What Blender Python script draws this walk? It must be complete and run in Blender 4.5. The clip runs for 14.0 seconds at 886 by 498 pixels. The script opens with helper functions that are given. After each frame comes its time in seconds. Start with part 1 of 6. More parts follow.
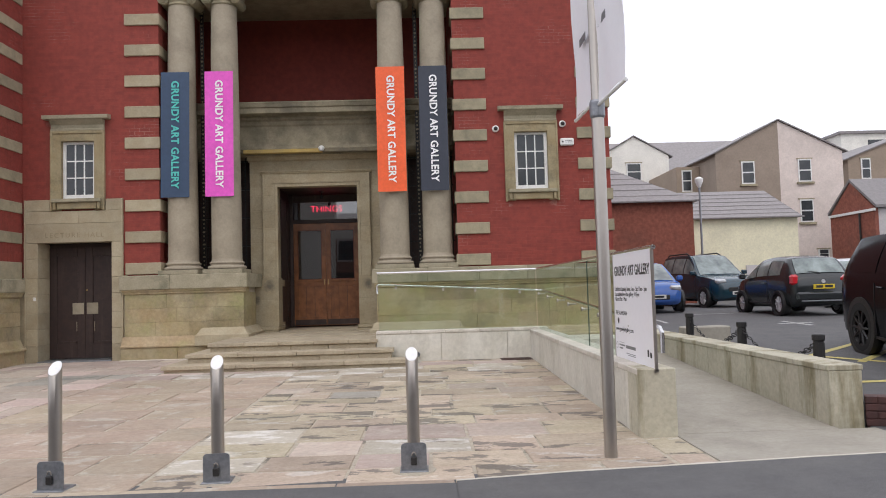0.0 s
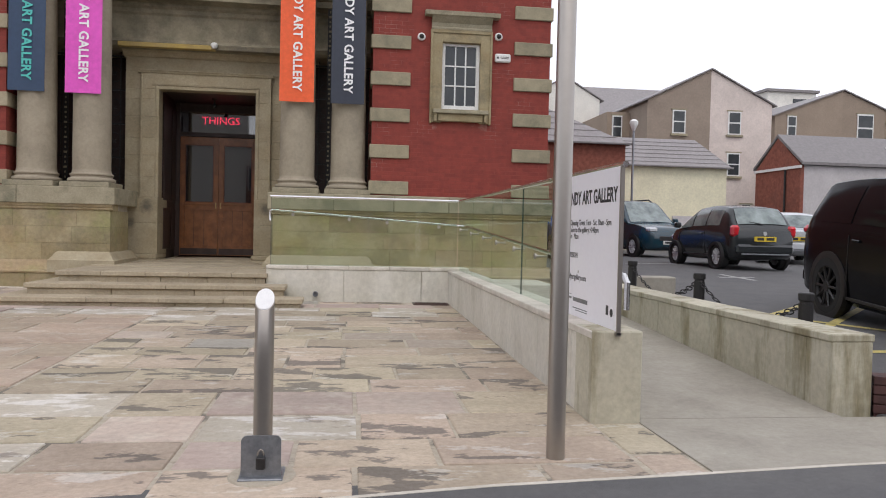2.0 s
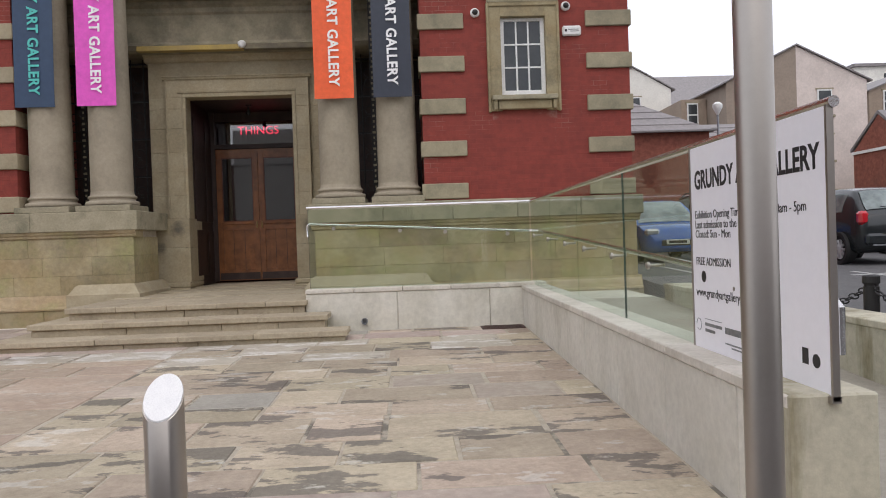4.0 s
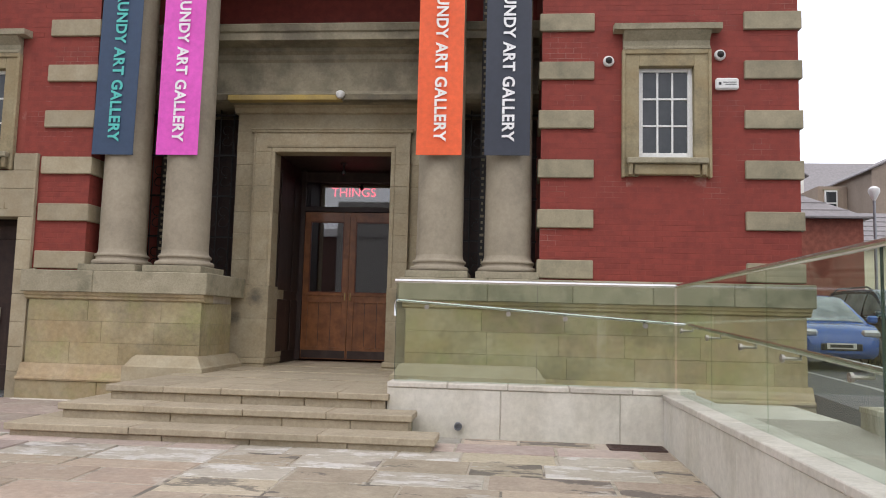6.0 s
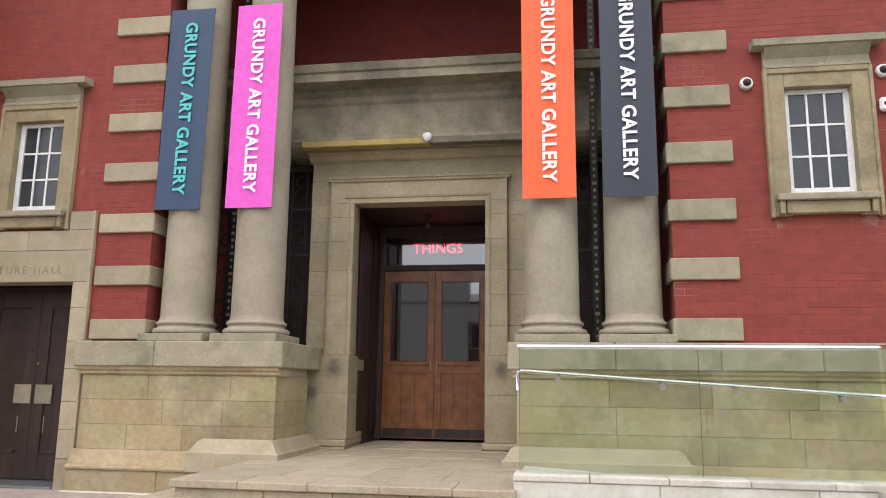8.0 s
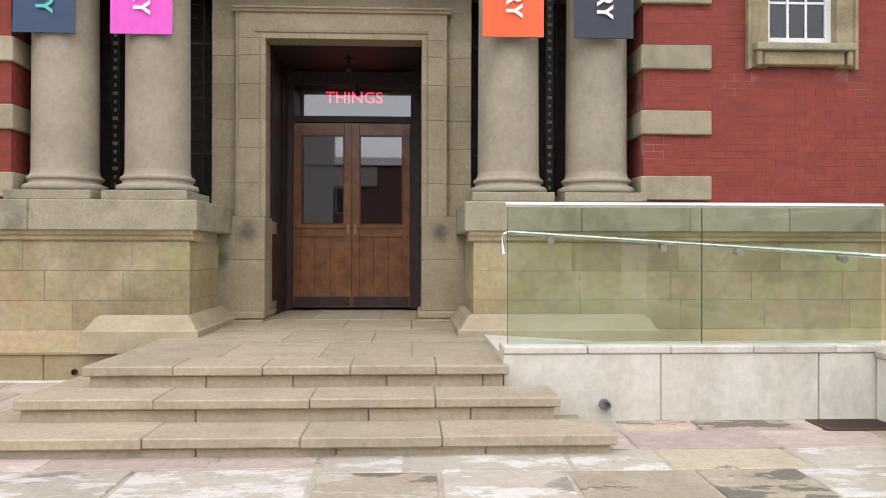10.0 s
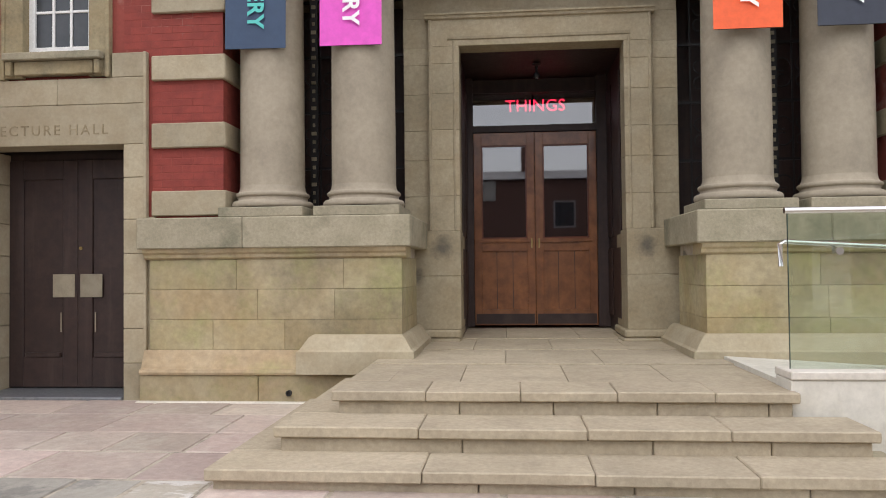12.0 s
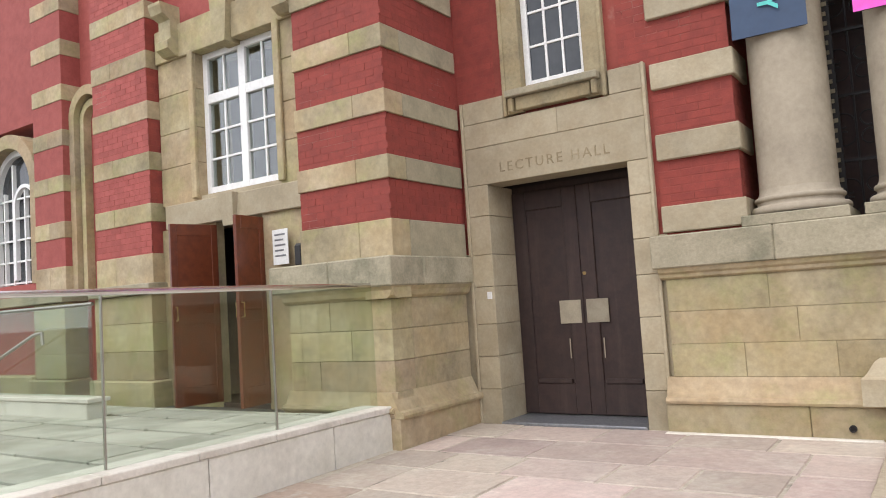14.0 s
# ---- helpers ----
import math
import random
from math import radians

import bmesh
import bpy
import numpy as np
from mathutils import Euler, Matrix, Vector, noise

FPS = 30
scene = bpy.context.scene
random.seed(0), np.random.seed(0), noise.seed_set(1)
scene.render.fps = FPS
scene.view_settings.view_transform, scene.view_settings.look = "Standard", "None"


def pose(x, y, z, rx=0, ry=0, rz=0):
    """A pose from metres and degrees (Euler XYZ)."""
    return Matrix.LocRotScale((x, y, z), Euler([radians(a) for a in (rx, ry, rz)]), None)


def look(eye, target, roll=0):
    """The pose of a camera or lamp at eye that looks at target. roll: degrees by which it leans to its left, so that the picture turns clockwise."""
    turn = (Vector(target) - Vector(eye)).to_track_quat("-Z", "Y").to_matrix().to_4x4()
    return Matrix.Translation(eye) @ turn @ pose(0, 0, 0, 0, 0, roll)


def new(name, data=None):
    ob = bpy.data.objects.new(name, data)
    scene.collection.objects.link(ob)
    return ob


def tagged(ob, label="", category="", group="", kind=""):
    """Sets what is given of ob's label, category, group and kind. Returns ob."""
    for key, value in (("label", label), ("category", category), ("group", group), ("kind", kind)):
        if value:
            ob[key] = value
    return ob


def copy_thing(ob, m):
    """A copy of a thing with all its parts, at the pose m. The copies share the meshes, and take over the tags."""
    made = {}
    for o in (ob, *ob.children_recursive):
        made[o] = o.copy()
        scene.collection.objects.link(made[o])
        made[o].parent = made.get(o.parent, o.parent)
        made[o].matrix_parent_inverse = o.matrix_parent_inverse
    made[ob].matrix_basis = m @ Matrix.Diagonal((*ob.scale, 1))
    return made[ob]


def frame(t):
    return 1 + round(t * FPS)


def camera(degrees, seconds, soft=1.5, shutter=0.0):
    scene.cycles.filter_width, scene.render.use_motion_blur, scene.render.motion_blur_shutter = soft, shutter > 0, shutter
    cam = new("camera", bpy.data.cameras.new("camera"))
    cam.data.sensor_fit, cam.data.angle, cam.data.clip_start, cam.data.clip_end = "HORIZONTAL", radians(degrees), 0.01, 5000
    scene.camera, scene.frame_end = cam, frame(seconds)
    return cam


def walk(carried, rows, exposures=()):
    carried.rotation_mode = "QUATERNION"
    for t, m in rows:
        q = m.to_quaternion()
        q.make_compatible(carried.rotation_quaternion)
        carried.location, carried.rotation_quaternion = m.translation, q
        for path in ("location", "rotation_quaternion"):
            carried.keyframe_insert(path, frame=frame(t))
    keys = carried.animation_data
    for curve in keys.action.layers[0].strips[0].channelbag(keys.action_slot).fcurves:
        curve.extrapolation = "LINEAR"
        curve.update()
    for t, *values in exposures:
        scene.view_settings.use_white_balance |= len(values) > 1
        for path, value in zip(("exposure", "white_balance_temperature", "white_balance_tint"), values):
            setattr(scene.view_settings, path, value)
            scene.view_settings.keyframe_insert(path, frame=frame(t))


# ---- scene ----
cam = camera(60.9, 14.0, soft=1.0)
METRES, EYE, TILT, LEAN, TURN = 12.7, 1.5, 0.0, 0.0, -1.4
ROWS = [
    (0.0, 0.0, 0.0, 0.0, 0.09, 3.07, 1.65),
    (0.5, 0.0022, 0.0438, -0.0022, -2.14, 3.41, 0.36),
    (1.0, 0.0074, 0.0884, -0.0069, -2.52, 2.17, -0.65),
    (1.5, 0.0114, 0.1319, -0.0103, -4.16, -0.43, -1.57),
    (2.0, 0.0184, 0.175, -0.0106, -5.98, -1.49, -1.32),
    (2.2, 0.0199, 0.192, -0.0107, -5.25, -1.81, -1.48),
    (4.3, 0.0336, 0.3707, -0.0113, -0.47, -0.07, 1.86),
    (4.5, 0.0328, 0.3877, -0.0112, 0.5, 1.25, 0.62),
    (5.0, 0.0298, 0.4311, -0.0096, 2.66, 2.16, 0.88),
    (5.5, 0.0239, 0.4717, -0.0072, 3.75, 4.44, 0.41),
    (6.0, 0.0187, 0.5097, -0.0066, 6.63, 5.36, -1.47),
    (6.5, 0.0051, 0.5434, -0.0034, 8.94, 6.49, -1.15),
    (7.0, -0.0124, 0.5753, -0.001, 11.2, 8.54, -1.43),
    (7.2, -0.0205, 0.5865, -0.0008, 12.03, 10.29, -2.1),
    (9.3, -0.1228, 0.679, -0.0022, 3.12, 7.71, 0.01),
    (9.5, -0.1328, 0.6877, -0.0022, 1.42, 5.09, -0.95),
    (10.0, -0.1561, 0.7054, -0.0023, -1.04, 0.17, -0.11),
    (10.5, -0.1777, 0.7155, -0.0012, 0.12, -0.27, 0.94),
    (11.0, -0.201, 0.7229, -0.0015, -0.95, 0.71, -0.15),
    (11.5, -0.2253, 0.7348, -0.0021, 0.91, 0.74, 1.52),
    (12.0, -0.2541, 0.7417, -0.0021, 6.48, 1.34, 0.57),
    (12.5, -0.2832, 0.7447, -0.0033, 15.26, 2.38, 4.06),
    (13.0, -0.3101, 0.7543, -0.0041, 25.13, 1.59, 5.03),
    (13.5, -0.3341, 0.7612, -0.004, 32.94, 2.57, 2.06),
    (14.0, -0.3649, 0.7589, -0.0014, 35.65, 4.15, 3.68),
]
walk(cam, [(t, pose(0, 0, EYE, TILT, LEAN, TURN) @ pose(METRES * x, METRES * y, METRES * z, 90 + pitch, roll, yaw)) for t, x, y, z, yaw, pitch, roll in ROWS],
     [(0.0, 0.25), (2.0, 0.11), (5.0, 0.1), (5.5, 0.13), (6.0, 0.28), (7.0, 0.56), (9.5, 0.88), (10.5, 0.61), (11.0, 0.6), (12.0, 0.56), (13.0, 0.84), (14.0, 0.89)])

# ---- world, sun, exposure ----
world = bpy.data.worlds.new("overcast_sky")
scene.world = world
world.use_nodes = True
wn, wl = world.node_tree.nodes, world.node_tree.links
sky = wn.new("ShaderNodeTexSky")
sky.sky_type = 'NISHITA'
sky.sun_disc = False
sky.sun_elevation, sky.sun_rotation = radians(55), radians(160)
sky.air_density, sky.dust_density, sky.ozone_density = 1.0, 4.0, 1.0
cloud = wn.new("ShaderNodeMix")
cloud.data_type = 'RGBA'
cloud.inputs["Factor"].default_value = 0.8
wl.new(sky.outputs[0], cloud.inputs["A"])
cloud.inputs["B"].default_value = (9.05, 9.1, 9.85, 1)
wl.new(cloud.outputs["Result"], wn["Background"].inputs["Color"])
wn["Background"].inputs["Strength"].default_value = 0.13
sun_data = bpy.data.lights.new("sun", 'SUN')
sun_data.energy, sun_data.angle, sun_data.color = 0.5, radians(25), (1.0, 0.96, 0.92)
sun = new("sun", sun_data)
sun.matrix_world = look((0, 0, 0), (math.sin(radians(-20)) * -0.57, 0.57, -0.82))

# ---- small builders ----
def part(name, bm, material, parent=None, label=""):
    me = bpy.data.meshes.new(name)
    bm.to_mesh(me)
    bm.free()
    me.materials.append(material)
    ob = new(name, me)
    if parent:
        ob.parent = parent
    if label:
        tagged(ob, label)
    return ob


def thing(name, label, category, at=(0, 0, 0), turn=0, group="", kind=""):
    ob = new(name)
    ob.empty_display_size = 0.2
    ob.matrix_basis = pose(*at, 0, 0, turn)
    return tagged(ob, label, category, group, kind)


def box(bm, x0, x1, y0, y1, z0, z1, bevel=0.0):
    made = bmesh.ops.create_cube(bm, size=1.0, matrix=Matrix.LocRotScale(
        ((x0 + x1) / 2, (y0 + y1) / 2, (z0 + z1) / 2), None, (x1 - x0, y1 - y0, z1 - z0)))
    if bevel > 0:
        edges = {e for v in made["verts"] for e in v.link_edges}
        bmesh.ops.bevel(bm, geom=list(edges), offset=bevel, segments=1, affect='EDGES')
    return bm


def boxed(x0, x1, y0, y1, z0, z1, bevel=0.0):
    return box(bmesh.new(), x0, x1, y0, y1, z0, z1, bevel)


def smooth(ob, angle=40):
    for p in ob.data.polygons:
        p.use_smooth = True
    ob.data.set_sharp_from_angle(angle=radians(angle))
    return ob


def loft(bm, rings, closed=True, caps=True):
    """Skins rings of points, each with the same count."""
    rows = [[bm.verts.new(p) for p in ring] for ring in rings]
    n = len(rows[0])
    for a, b in zip(rows, rows[1:]):
        for i in range(n if closed else n - 1):
            bm.faces.new((a[i], a[(i + 1) % n], b[(i + 1) % n], b[i]))
    if caps and closed:
        bm.faces.new(rows[0][::-1])
        bm.faces.new(rows[-1])
    bmesh.ops.recalc_face_normals(bm, faces=bm.faces)
    return bm


def lathe(bm, outline, cx=0, cy=0, n=32):
    """Turns an outline of (radius, z) about an upright axis."""
    return loft(bm, [[(cx + r * math.cos(2 * math.pi * i / n), cy + r * math.sin(2 * math.pi * i / n), z)
                      for i in range(n)] for r, z in outline])


def hoop(bm, outline, n=32):
    """A ring turned from a closed outline of (radius, z), open in the middle."""
    return loft(bm, [[(r * math.cos(2 * math.pi * i / n), r * math.sin(2 * math.pi * i / n), z) for i in range(n)] for r, z in [*outline, outline[0]]], caps=False)


def tube(bm, points, r, n=10):
    """A round bar along points."""
    rings = []
    pts = [Vector(p) for p in points]
    for i, p in enumerate(pts):
        a, b = pts[max(i - 1, 0)], pts[min(i + 1, len(pts) - 1)]
        q = (b - a).to_track_quat('Z', 'Y')
        rings.append([p + q @ Vector((r * math.cos(2 * math.pi * k / n), r * math.sin(2 * math.pi * k / n), 0)) for k in range(n)])
    return loft(bm, rings)


def run_x(bm, outline, x0, x1):
    """Sweeps an outline of (y, z) along x."""
    return loft(bm, [[(x, y, z) for y, z in outline] for x in (x0, x1)])


def run_y(bm, outline, y0, y1):
    """Sweeps an outline of (x, z) along y."""
    return loft(bm, [[(x, y, z) for x, z in outline] for y in (y0, y1)])


block_meshes = {}


def piece(name, x0, x1, y0, y1, z0, z1, material, parent, bevel=0.006):
    """One block of masonry, sharing its mesh with blocks of the same size."""
    size = (round(x1 - x0, 3), round(y1 - y0, 3), round(z1 - z0, 3))
    key = (size, material.name, bevel)
    if key not in block_meshes:
        bm = boxed(-size[0] / 2, size[0] / 2, -size[1] / 2, size[1] / 2, -size[2] / 2, size[2] / 2, bevel)
        me = bpy.data.meshes.new(name)
        bm.to_mesh(me)
        bm.free()
        me.materials.append(material)
        block_meshes[key] = me
    ob = new(name, block_meshes[key])
    ob.location = ((x0 + x1) / 2, (y0 + y1) / 2, (z0 + z1) / 2)
    ob.parent = parent
    return ob


def lettering(name, text, size, m, material, parent, depth=0.004, spacing=1.0, align='CENTER', bold=0.0):
    """Raised letters as a mesh."""
    cu = bpy.data.curves.new(name, 'FONT')
    cu.body, cu.size, cu.extrude, cu.space_character = text, size, depth, spacing
    cu.offset = bold
    cu.align_x, cu.align_y, cu.resolution_u = align, 'CENTER', 3
    tmp = new(name, cu)
    me = bpy.data.meshes.new_from_object(tmp.evaluated_get(bpy.context.evaluated_depsgraph_get()))
    bpy.data.objects.remove(tmp)
    me.materials.clear()
    me.materials.append(material)
    ob = new(name, me)
    ob.matrix_basis = m
    if parent:
        ob.parent = parent
    return ob


def letters_apart(ob, name):
    """Splits a line of lettering into one part a letter, all under the thing that it belongs to."""
    bm = bmesh.new()
    bm.from_mesh(ob.data)
    left = set(bm.faces)
    while left:
        grown, todo = set(), [left.pop()]
        while todo:
            f = todo.pop()
            grown.add(f)
            for v in f.verts:
                for g in v.link_faces:
                    if g in left:
                        left.discard(g)
                        todo.append(g)
        one = bmesh.new()
        seen_ = {}
        for f in sorted(grown, key=lambda f: f.index):
            for v in f.verts:
                if v.index not in seen_:
                    seen_[v.index] = one.verts.new(v.co)
            one.faces.new([seen_[v.index] for v in f.verts])
        letter = part(name, one, ob.data.materials[0], ob.parent)
        letter.matrix_basis = ob.matrix_basis
    bm.free()
    bpy.data.objects.remove(ob)


# ---- materials ----
def material(name, colour, rough=0.7, metal=0.0, second=None, scale=6.0, stain=None, stain_scale=0.8, stain_amount=0.5, stain_edge=(0.5, 0.72), patch=None, patch_edge=(0.6, 0.66),
             vary=0.12, hue=0.0, grain=0.1, stretch=1.0, bump=0.15, bump_scale=60.0, coat=0.0, spec=0.5, per_piece=False, spots=(), streak=(1, 1, 1)):
    """A surface with grain, broad stains, a shift from piece to piece and fine relief, all at world size."""
    m = bpy.data.materials.new(name)
    m.use_nodes = True
    nt, ln = m.node_tree.nodes, m.node_tree.links
    bsdf = nt["Principled BSDF"]
    bsdf.inputs["Metallic"].default_value = metal
    bsdf.inputs["Coat Weight"].default_value = coat
    bsdf.inputs["Specular IOR Level"].default_value = spec
    geo = nt.new("ShaderNodeNewGeometry")
    whose = nt.new("ShaderNodeObjectInfo")
    own = nt.new("ShaderNodeVectorMath")
    own.operation = 'MULTIPLY'
    own.inputs[1].default_value = streak
    ln.new(geo.outputs["Position"], own.inputs[0])
    shifted = nt.new("ShaderNodeVectorMath")
    shifted.operation = 'MULTIPLY_ADD'
    shifted.inputs[1].default_value = (61.0, 47.0, 0.0)
    ln.new(whose.outputs["Random"], shifted.inputs[0])
    ln.new(own.outputs[0], shifted.inputs[2])

    def noise_tex(sc, detail=4.0, rough_=0.6, tall=1.0, piecewise=False):
        t = nt.new("ShaderNodeTexNoise")
        t.inputs["Scale"].default_value, t.inputs["Detail"].default_value, t.inputs["Roughness"].default_value = sc, detail, rough_
        if tall != 1.0:
            vm = nt.new("ShaderNodeVectorMath")
            vm.operation = 'MULTIPLY'
            vm.inputs[1].default_value = (1, 1, 1 / tall)
            ln.new(geo.outputs["Position"], vm.inputs[0])
            ln.new(vm.outputs[0], t.inputs["Vector"])
        elif piecewise:
            ln.new(shifted.outputs[0], t.inputs["Vector"])
        else:
            ln.new(geo.outputs["Position"], t.inputs["Vector"])
        return t

    def ramp(src, lo, hi):
        r = nt.new("ShaderNodeMapRange")
        r.inputs["From Min"].default_value, r.inputs["From Max"].default_value = lo, hi
        ln.new(src, r.inputs["Value"])
        return r.outputs["Result"]

    def mix(fac, a, b, amount=1.0):
        x = nt.new("ShaderNodeMix")
        x.data_type = 'RGBA'
        k = nt.new("ShaderNodeMath")
        k.operation = 'MULTIPLY'
        k.inputs[1].default_value = amount
        ln.new(fac, k.inputs[0])
        ln.new(k.outputs[0], x.inputs["Factor"])
        for sock, v in (("A", a), ("B", b)):
            if isinstance(v, tuple):
                x.inputs[sock].default_value = (*v, 1)
            else:
                ln.new(v, x.inputs[sock])
        return x.outputs["Result"]

    second = second or tuple(c * 0.78 for c in colour)
    out = mix(ramp(noise_tex(scale).outputs["Fac"], 0.35, 0.65), colour, second)
    if stain:
        out = mix(ramp(noise_tex(stain_scale, 6.0, 0.65, stretch, per_piece).outputs["Fac"], *stain_edge), out, stain, stain_amount)
    if patch:
        out = mix(ramp(noise_tex(stain_scale * 1.7, 5.0, 0.7, 1.0, per_piece).outputs["Fac"], *patch_edge), out, patch, 0.7)
    for (sx, sy, sz), radius, dirt in spots:
        far = nt.new("ShaderNodeVectorMath")
        far.operation = 'DISTANCE'
        far.inputs[1].default_value = (sx, sy, sz)
        ln.new(geo.outputs["Position"], far.inputs[0])
        rough_edge = nt.new("ShaderNodeMath")
        rough_edge.operation = 'MULTIPLY_ADD'
        rough_edge.inputs[1].default_value = radius * 1.6
        ln.new(noise_tex(7.0).outputs["Fac"], rough_edge.inputs[0])
        ln.new(far.outputs["Value"], rough_edge.inputs[2])
        out = mix(ramp(rough_edge.outputs[0], radius * 1.9, radius * 1.1), out, dirt, 0.75)
    info = nt.new("ShaderNodeObjectInfo")
    add = nt.new("ShaderNodeMath")
    add.operation = 'ADD'
    ln.new(info.outputs["Random"], add.inputs[0])
    ln.new(geo.outputs["Random Per Island"], add.inputs[1])
    frac = nt.new("ShaderNodeMath")
    frac.operation = 'FRACT'
    ln.new(add.outputs[0], frac.inputs[0])
    hsv = nt.new("ShaderNodeHueSaturation")
    ln.new(out, hsv.inputs["Color"])
    r = nt.new("ShaderNodeMapRange")
    r.inputs["To Min"].default_value, r.inputs["To Max"].default_value = 1 - vary, 1 + vary
    ln.new(frac.outputs[0], r.inputs["Value"])
    gr = nt.new("ShaderNodeMapRange")
    gr.inputs["From Min"].default_value, gr.inputs["From Max"].default_value = 0.3, 0.7
    gr.inputs["To Min"].default_value, gr.inputs["To Max"].default_value = 1 - grain, 1 + grain
    ln.new(noise_tex(scale * 9, 5.0, 0.7).outputs["Fac"], gr.inputs["Value"])
    vm_ = nt.new("ShaderNodeMath")
    vm_.operation = 'MULTIPLY'
    ln.new(r.outputs["Result"], vm_.inputs[0])
    ln.new(gr.outputs["Result"], vm_.inputs[1])
    ln.new(vm_.outputs[0], hsv.inputs["Value"])
    if hue:
        other = nt.new("ShaderNodeMath")
        other.operation = 'MULTIPLY'
        other.inputs[1].default_value = 7.31
        ln.new(frac.outputs[0], other.inputs[0])
        fr2 = nt.new("ShaderNodeMath")
        fr2.operation = 'FRACT'
        ln.new(other.outputs[0], fr2.inputs[0])
        hr_ = nt.new("ShaderNodeMapRange")
        hr_.inputs["To Min"].default_value, hr_.inputs["To Max"].default_value = 0.5 - hue, 0.5 + hue
        ln.new(fr2.outputs[0], hr_.inputs["Value"])
        ln.new(hr_.outputs["Result"], hsv.inputs["Hue"])
    ln.new(hsv.outputs["Color"], bsdf.inputs["Base Color"])
    fine = noise_tex(bump_scale, 5.0)
    rr = nt.new("ShaderNodeMapRange")
    rr.inputs["To Min"].default_value, rr.inputs["To Max"].default_value = max(rough - 0.12, 0.02), min(rough + 0.12, 1)
    ln.new(fine.outputs["Fac"], rr.inputs["Value"])
    ln.new(rr.outputs["Result"], bsdf.inputs["Roughness"])
    if bump > 0:
        b = nt.new("ShaderNodeBump")
        b.inputs["Strength"].default_value, b.inputs["Distance"].default_value = bump, 0.01
        ln.new(fine.outputs["Fac"], b.inputs["Height"])
        ln.new(b.outputs["Normal"], bsdf.inputs["Normal"])
    return m


def glass_like(name, colour=(0.9, 0.97, 0.92), base_gloss=0.04, rough=0.02):
    """A clear pane: mostly see-through with a glossy face."""
    m = bpy.data.materials.new(name)
    m.use_nodes = True
    nt, ln = m.node_tree.nodes, m.node_tree.links
    nt.remove(nt["Principled BSDF"])
    clear, shine, mixer, fres, boost = (nt.new("ShaderNodeBsdfTransparent"), nt.new("ShaderNodeBsdfGlossy"),
                                        nt.new("ShaderNodeMixShader"), nt.new("ShaderNodeLayerWeight"), nt.new("ShaderNodeMath"))
    clear.inputs["Color"].default_value = (*colour, 1)
    shine.inputs["Roughness"].default_value = rough
    fres.inputs["Blend"].default_value = 0.22
    ln.new(fres.outputs["Facing"], boost.inputs[0])
    boost.operation, boost.use_clamp = 'MULTIPLY_ADD', True
    boost.inputs[1].default_value, boost.inputs[2].default_value = 0.2, base_gloss
    ln.new(boost.outputs[0], mixer.inputs[0])
    ln.new(clear.outputs[0], mixer.inputs[1])
    ln.new(shine.outputs[0], mixer.inputs[2])
    ln.new(mixer.outputs[0], nt["Material Output"].inputs["Surface"])
    return m


def glowing(name, colour, strength):
    m = bpy.data.materials.new(name)
    m.use_nodes = True
    b = m.node_tree.nodes["Principled BSDF"]
    b.inputs["Base Color"].default_value = (*colour, 1)
    b.inputs["Emission Color"].default_value = (*colour, 1)
    b.inputs["Emission Strength"].default_value = strength
    return m


STONE = material("sandstone", (0.40, 0.345, 0.24), 0.85, second=(0.35, 0.29, 0.19), scale=3.0, stain=(0.2, 0.175, 0.12),
                 stain_scale=1.3, stain_amount=0.45, vary=0.1, bump=0.25, bump_scale=45)
STONE_BUFF = material("ashlar_buff", (0.415, 0.345, 0.22), 0.85, second=(0.355, 0.27, 0.145), scale=1.6, stain=(0.15, 0.13, 0.085),
                      stain_scale=1.1, stain_amount=0.7, stain_edge=(0.46, 0.70), patch=(0.31, 0.29, 0.13), patch_edge=(0.50, 0.68), vary=0.14, hue=0.012, grain=0.16, bump=0.25, bump_scale=45)
CAPPING = material("mossy_capping_stone", (0.375, 0.33, 0.235), 0.9, second=(0.30, 0.27, 0.185), scale=3.5, stain=(0.105, 0.11, 0.07),
                   stain_scale=1.5, stain_amount=0.65, stain_edge=(0.5, 0.68), vary=0.12, grain=0.16, bump=0.35, bump_scale=40)
# darker, blotched stone for the entablature
FRIEZE = material("dark_frieze_stone", (0.31, 0.27, 0.19), 0.9, second=(0.21, 0.185, 0.125), scale=2.5, stain=(0.085, 0.075, 0.055),
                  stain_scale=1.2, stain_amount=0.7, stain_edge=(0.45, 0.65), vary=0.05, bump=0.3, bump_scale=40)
WINDOW_STONE = material("window_surround_stone", (0.35, 0.295, 0.18), 0.88, second=(0.30, 0.235, 0.13), scale=3.0, stain=(0.13, 0.115, 0.075), stain_scale=2.2, stain_amount=0.65,
                        stain_edge=(0.48, 0.66), vary=0.05, grain=0.14, bump=0.25, bump_scale=45)
DOOR_STONE = material("doorway_stone", (0.39, 0.335, 0.23), 0.85, second=(0.34, 0.28, 0.18), scale=2.6, stain=(0.2, 0.17, 0.11), stain_scale=1.5, stain_amount=0.5,
                      vary=0.07, grain=0.14, bump=0.25, bump_scale=45,
                      spots=[((-3.80, 18.47, 1.70), 0.15, (0.08, 0.075, 0.065)), ((-1.40, 18.47, 1.70), 0.15, (0.08, 0.075, 0.065)), ((-4.12, 18.47, 1.35), 0.12, (0.13, 0.115, 0.085))])
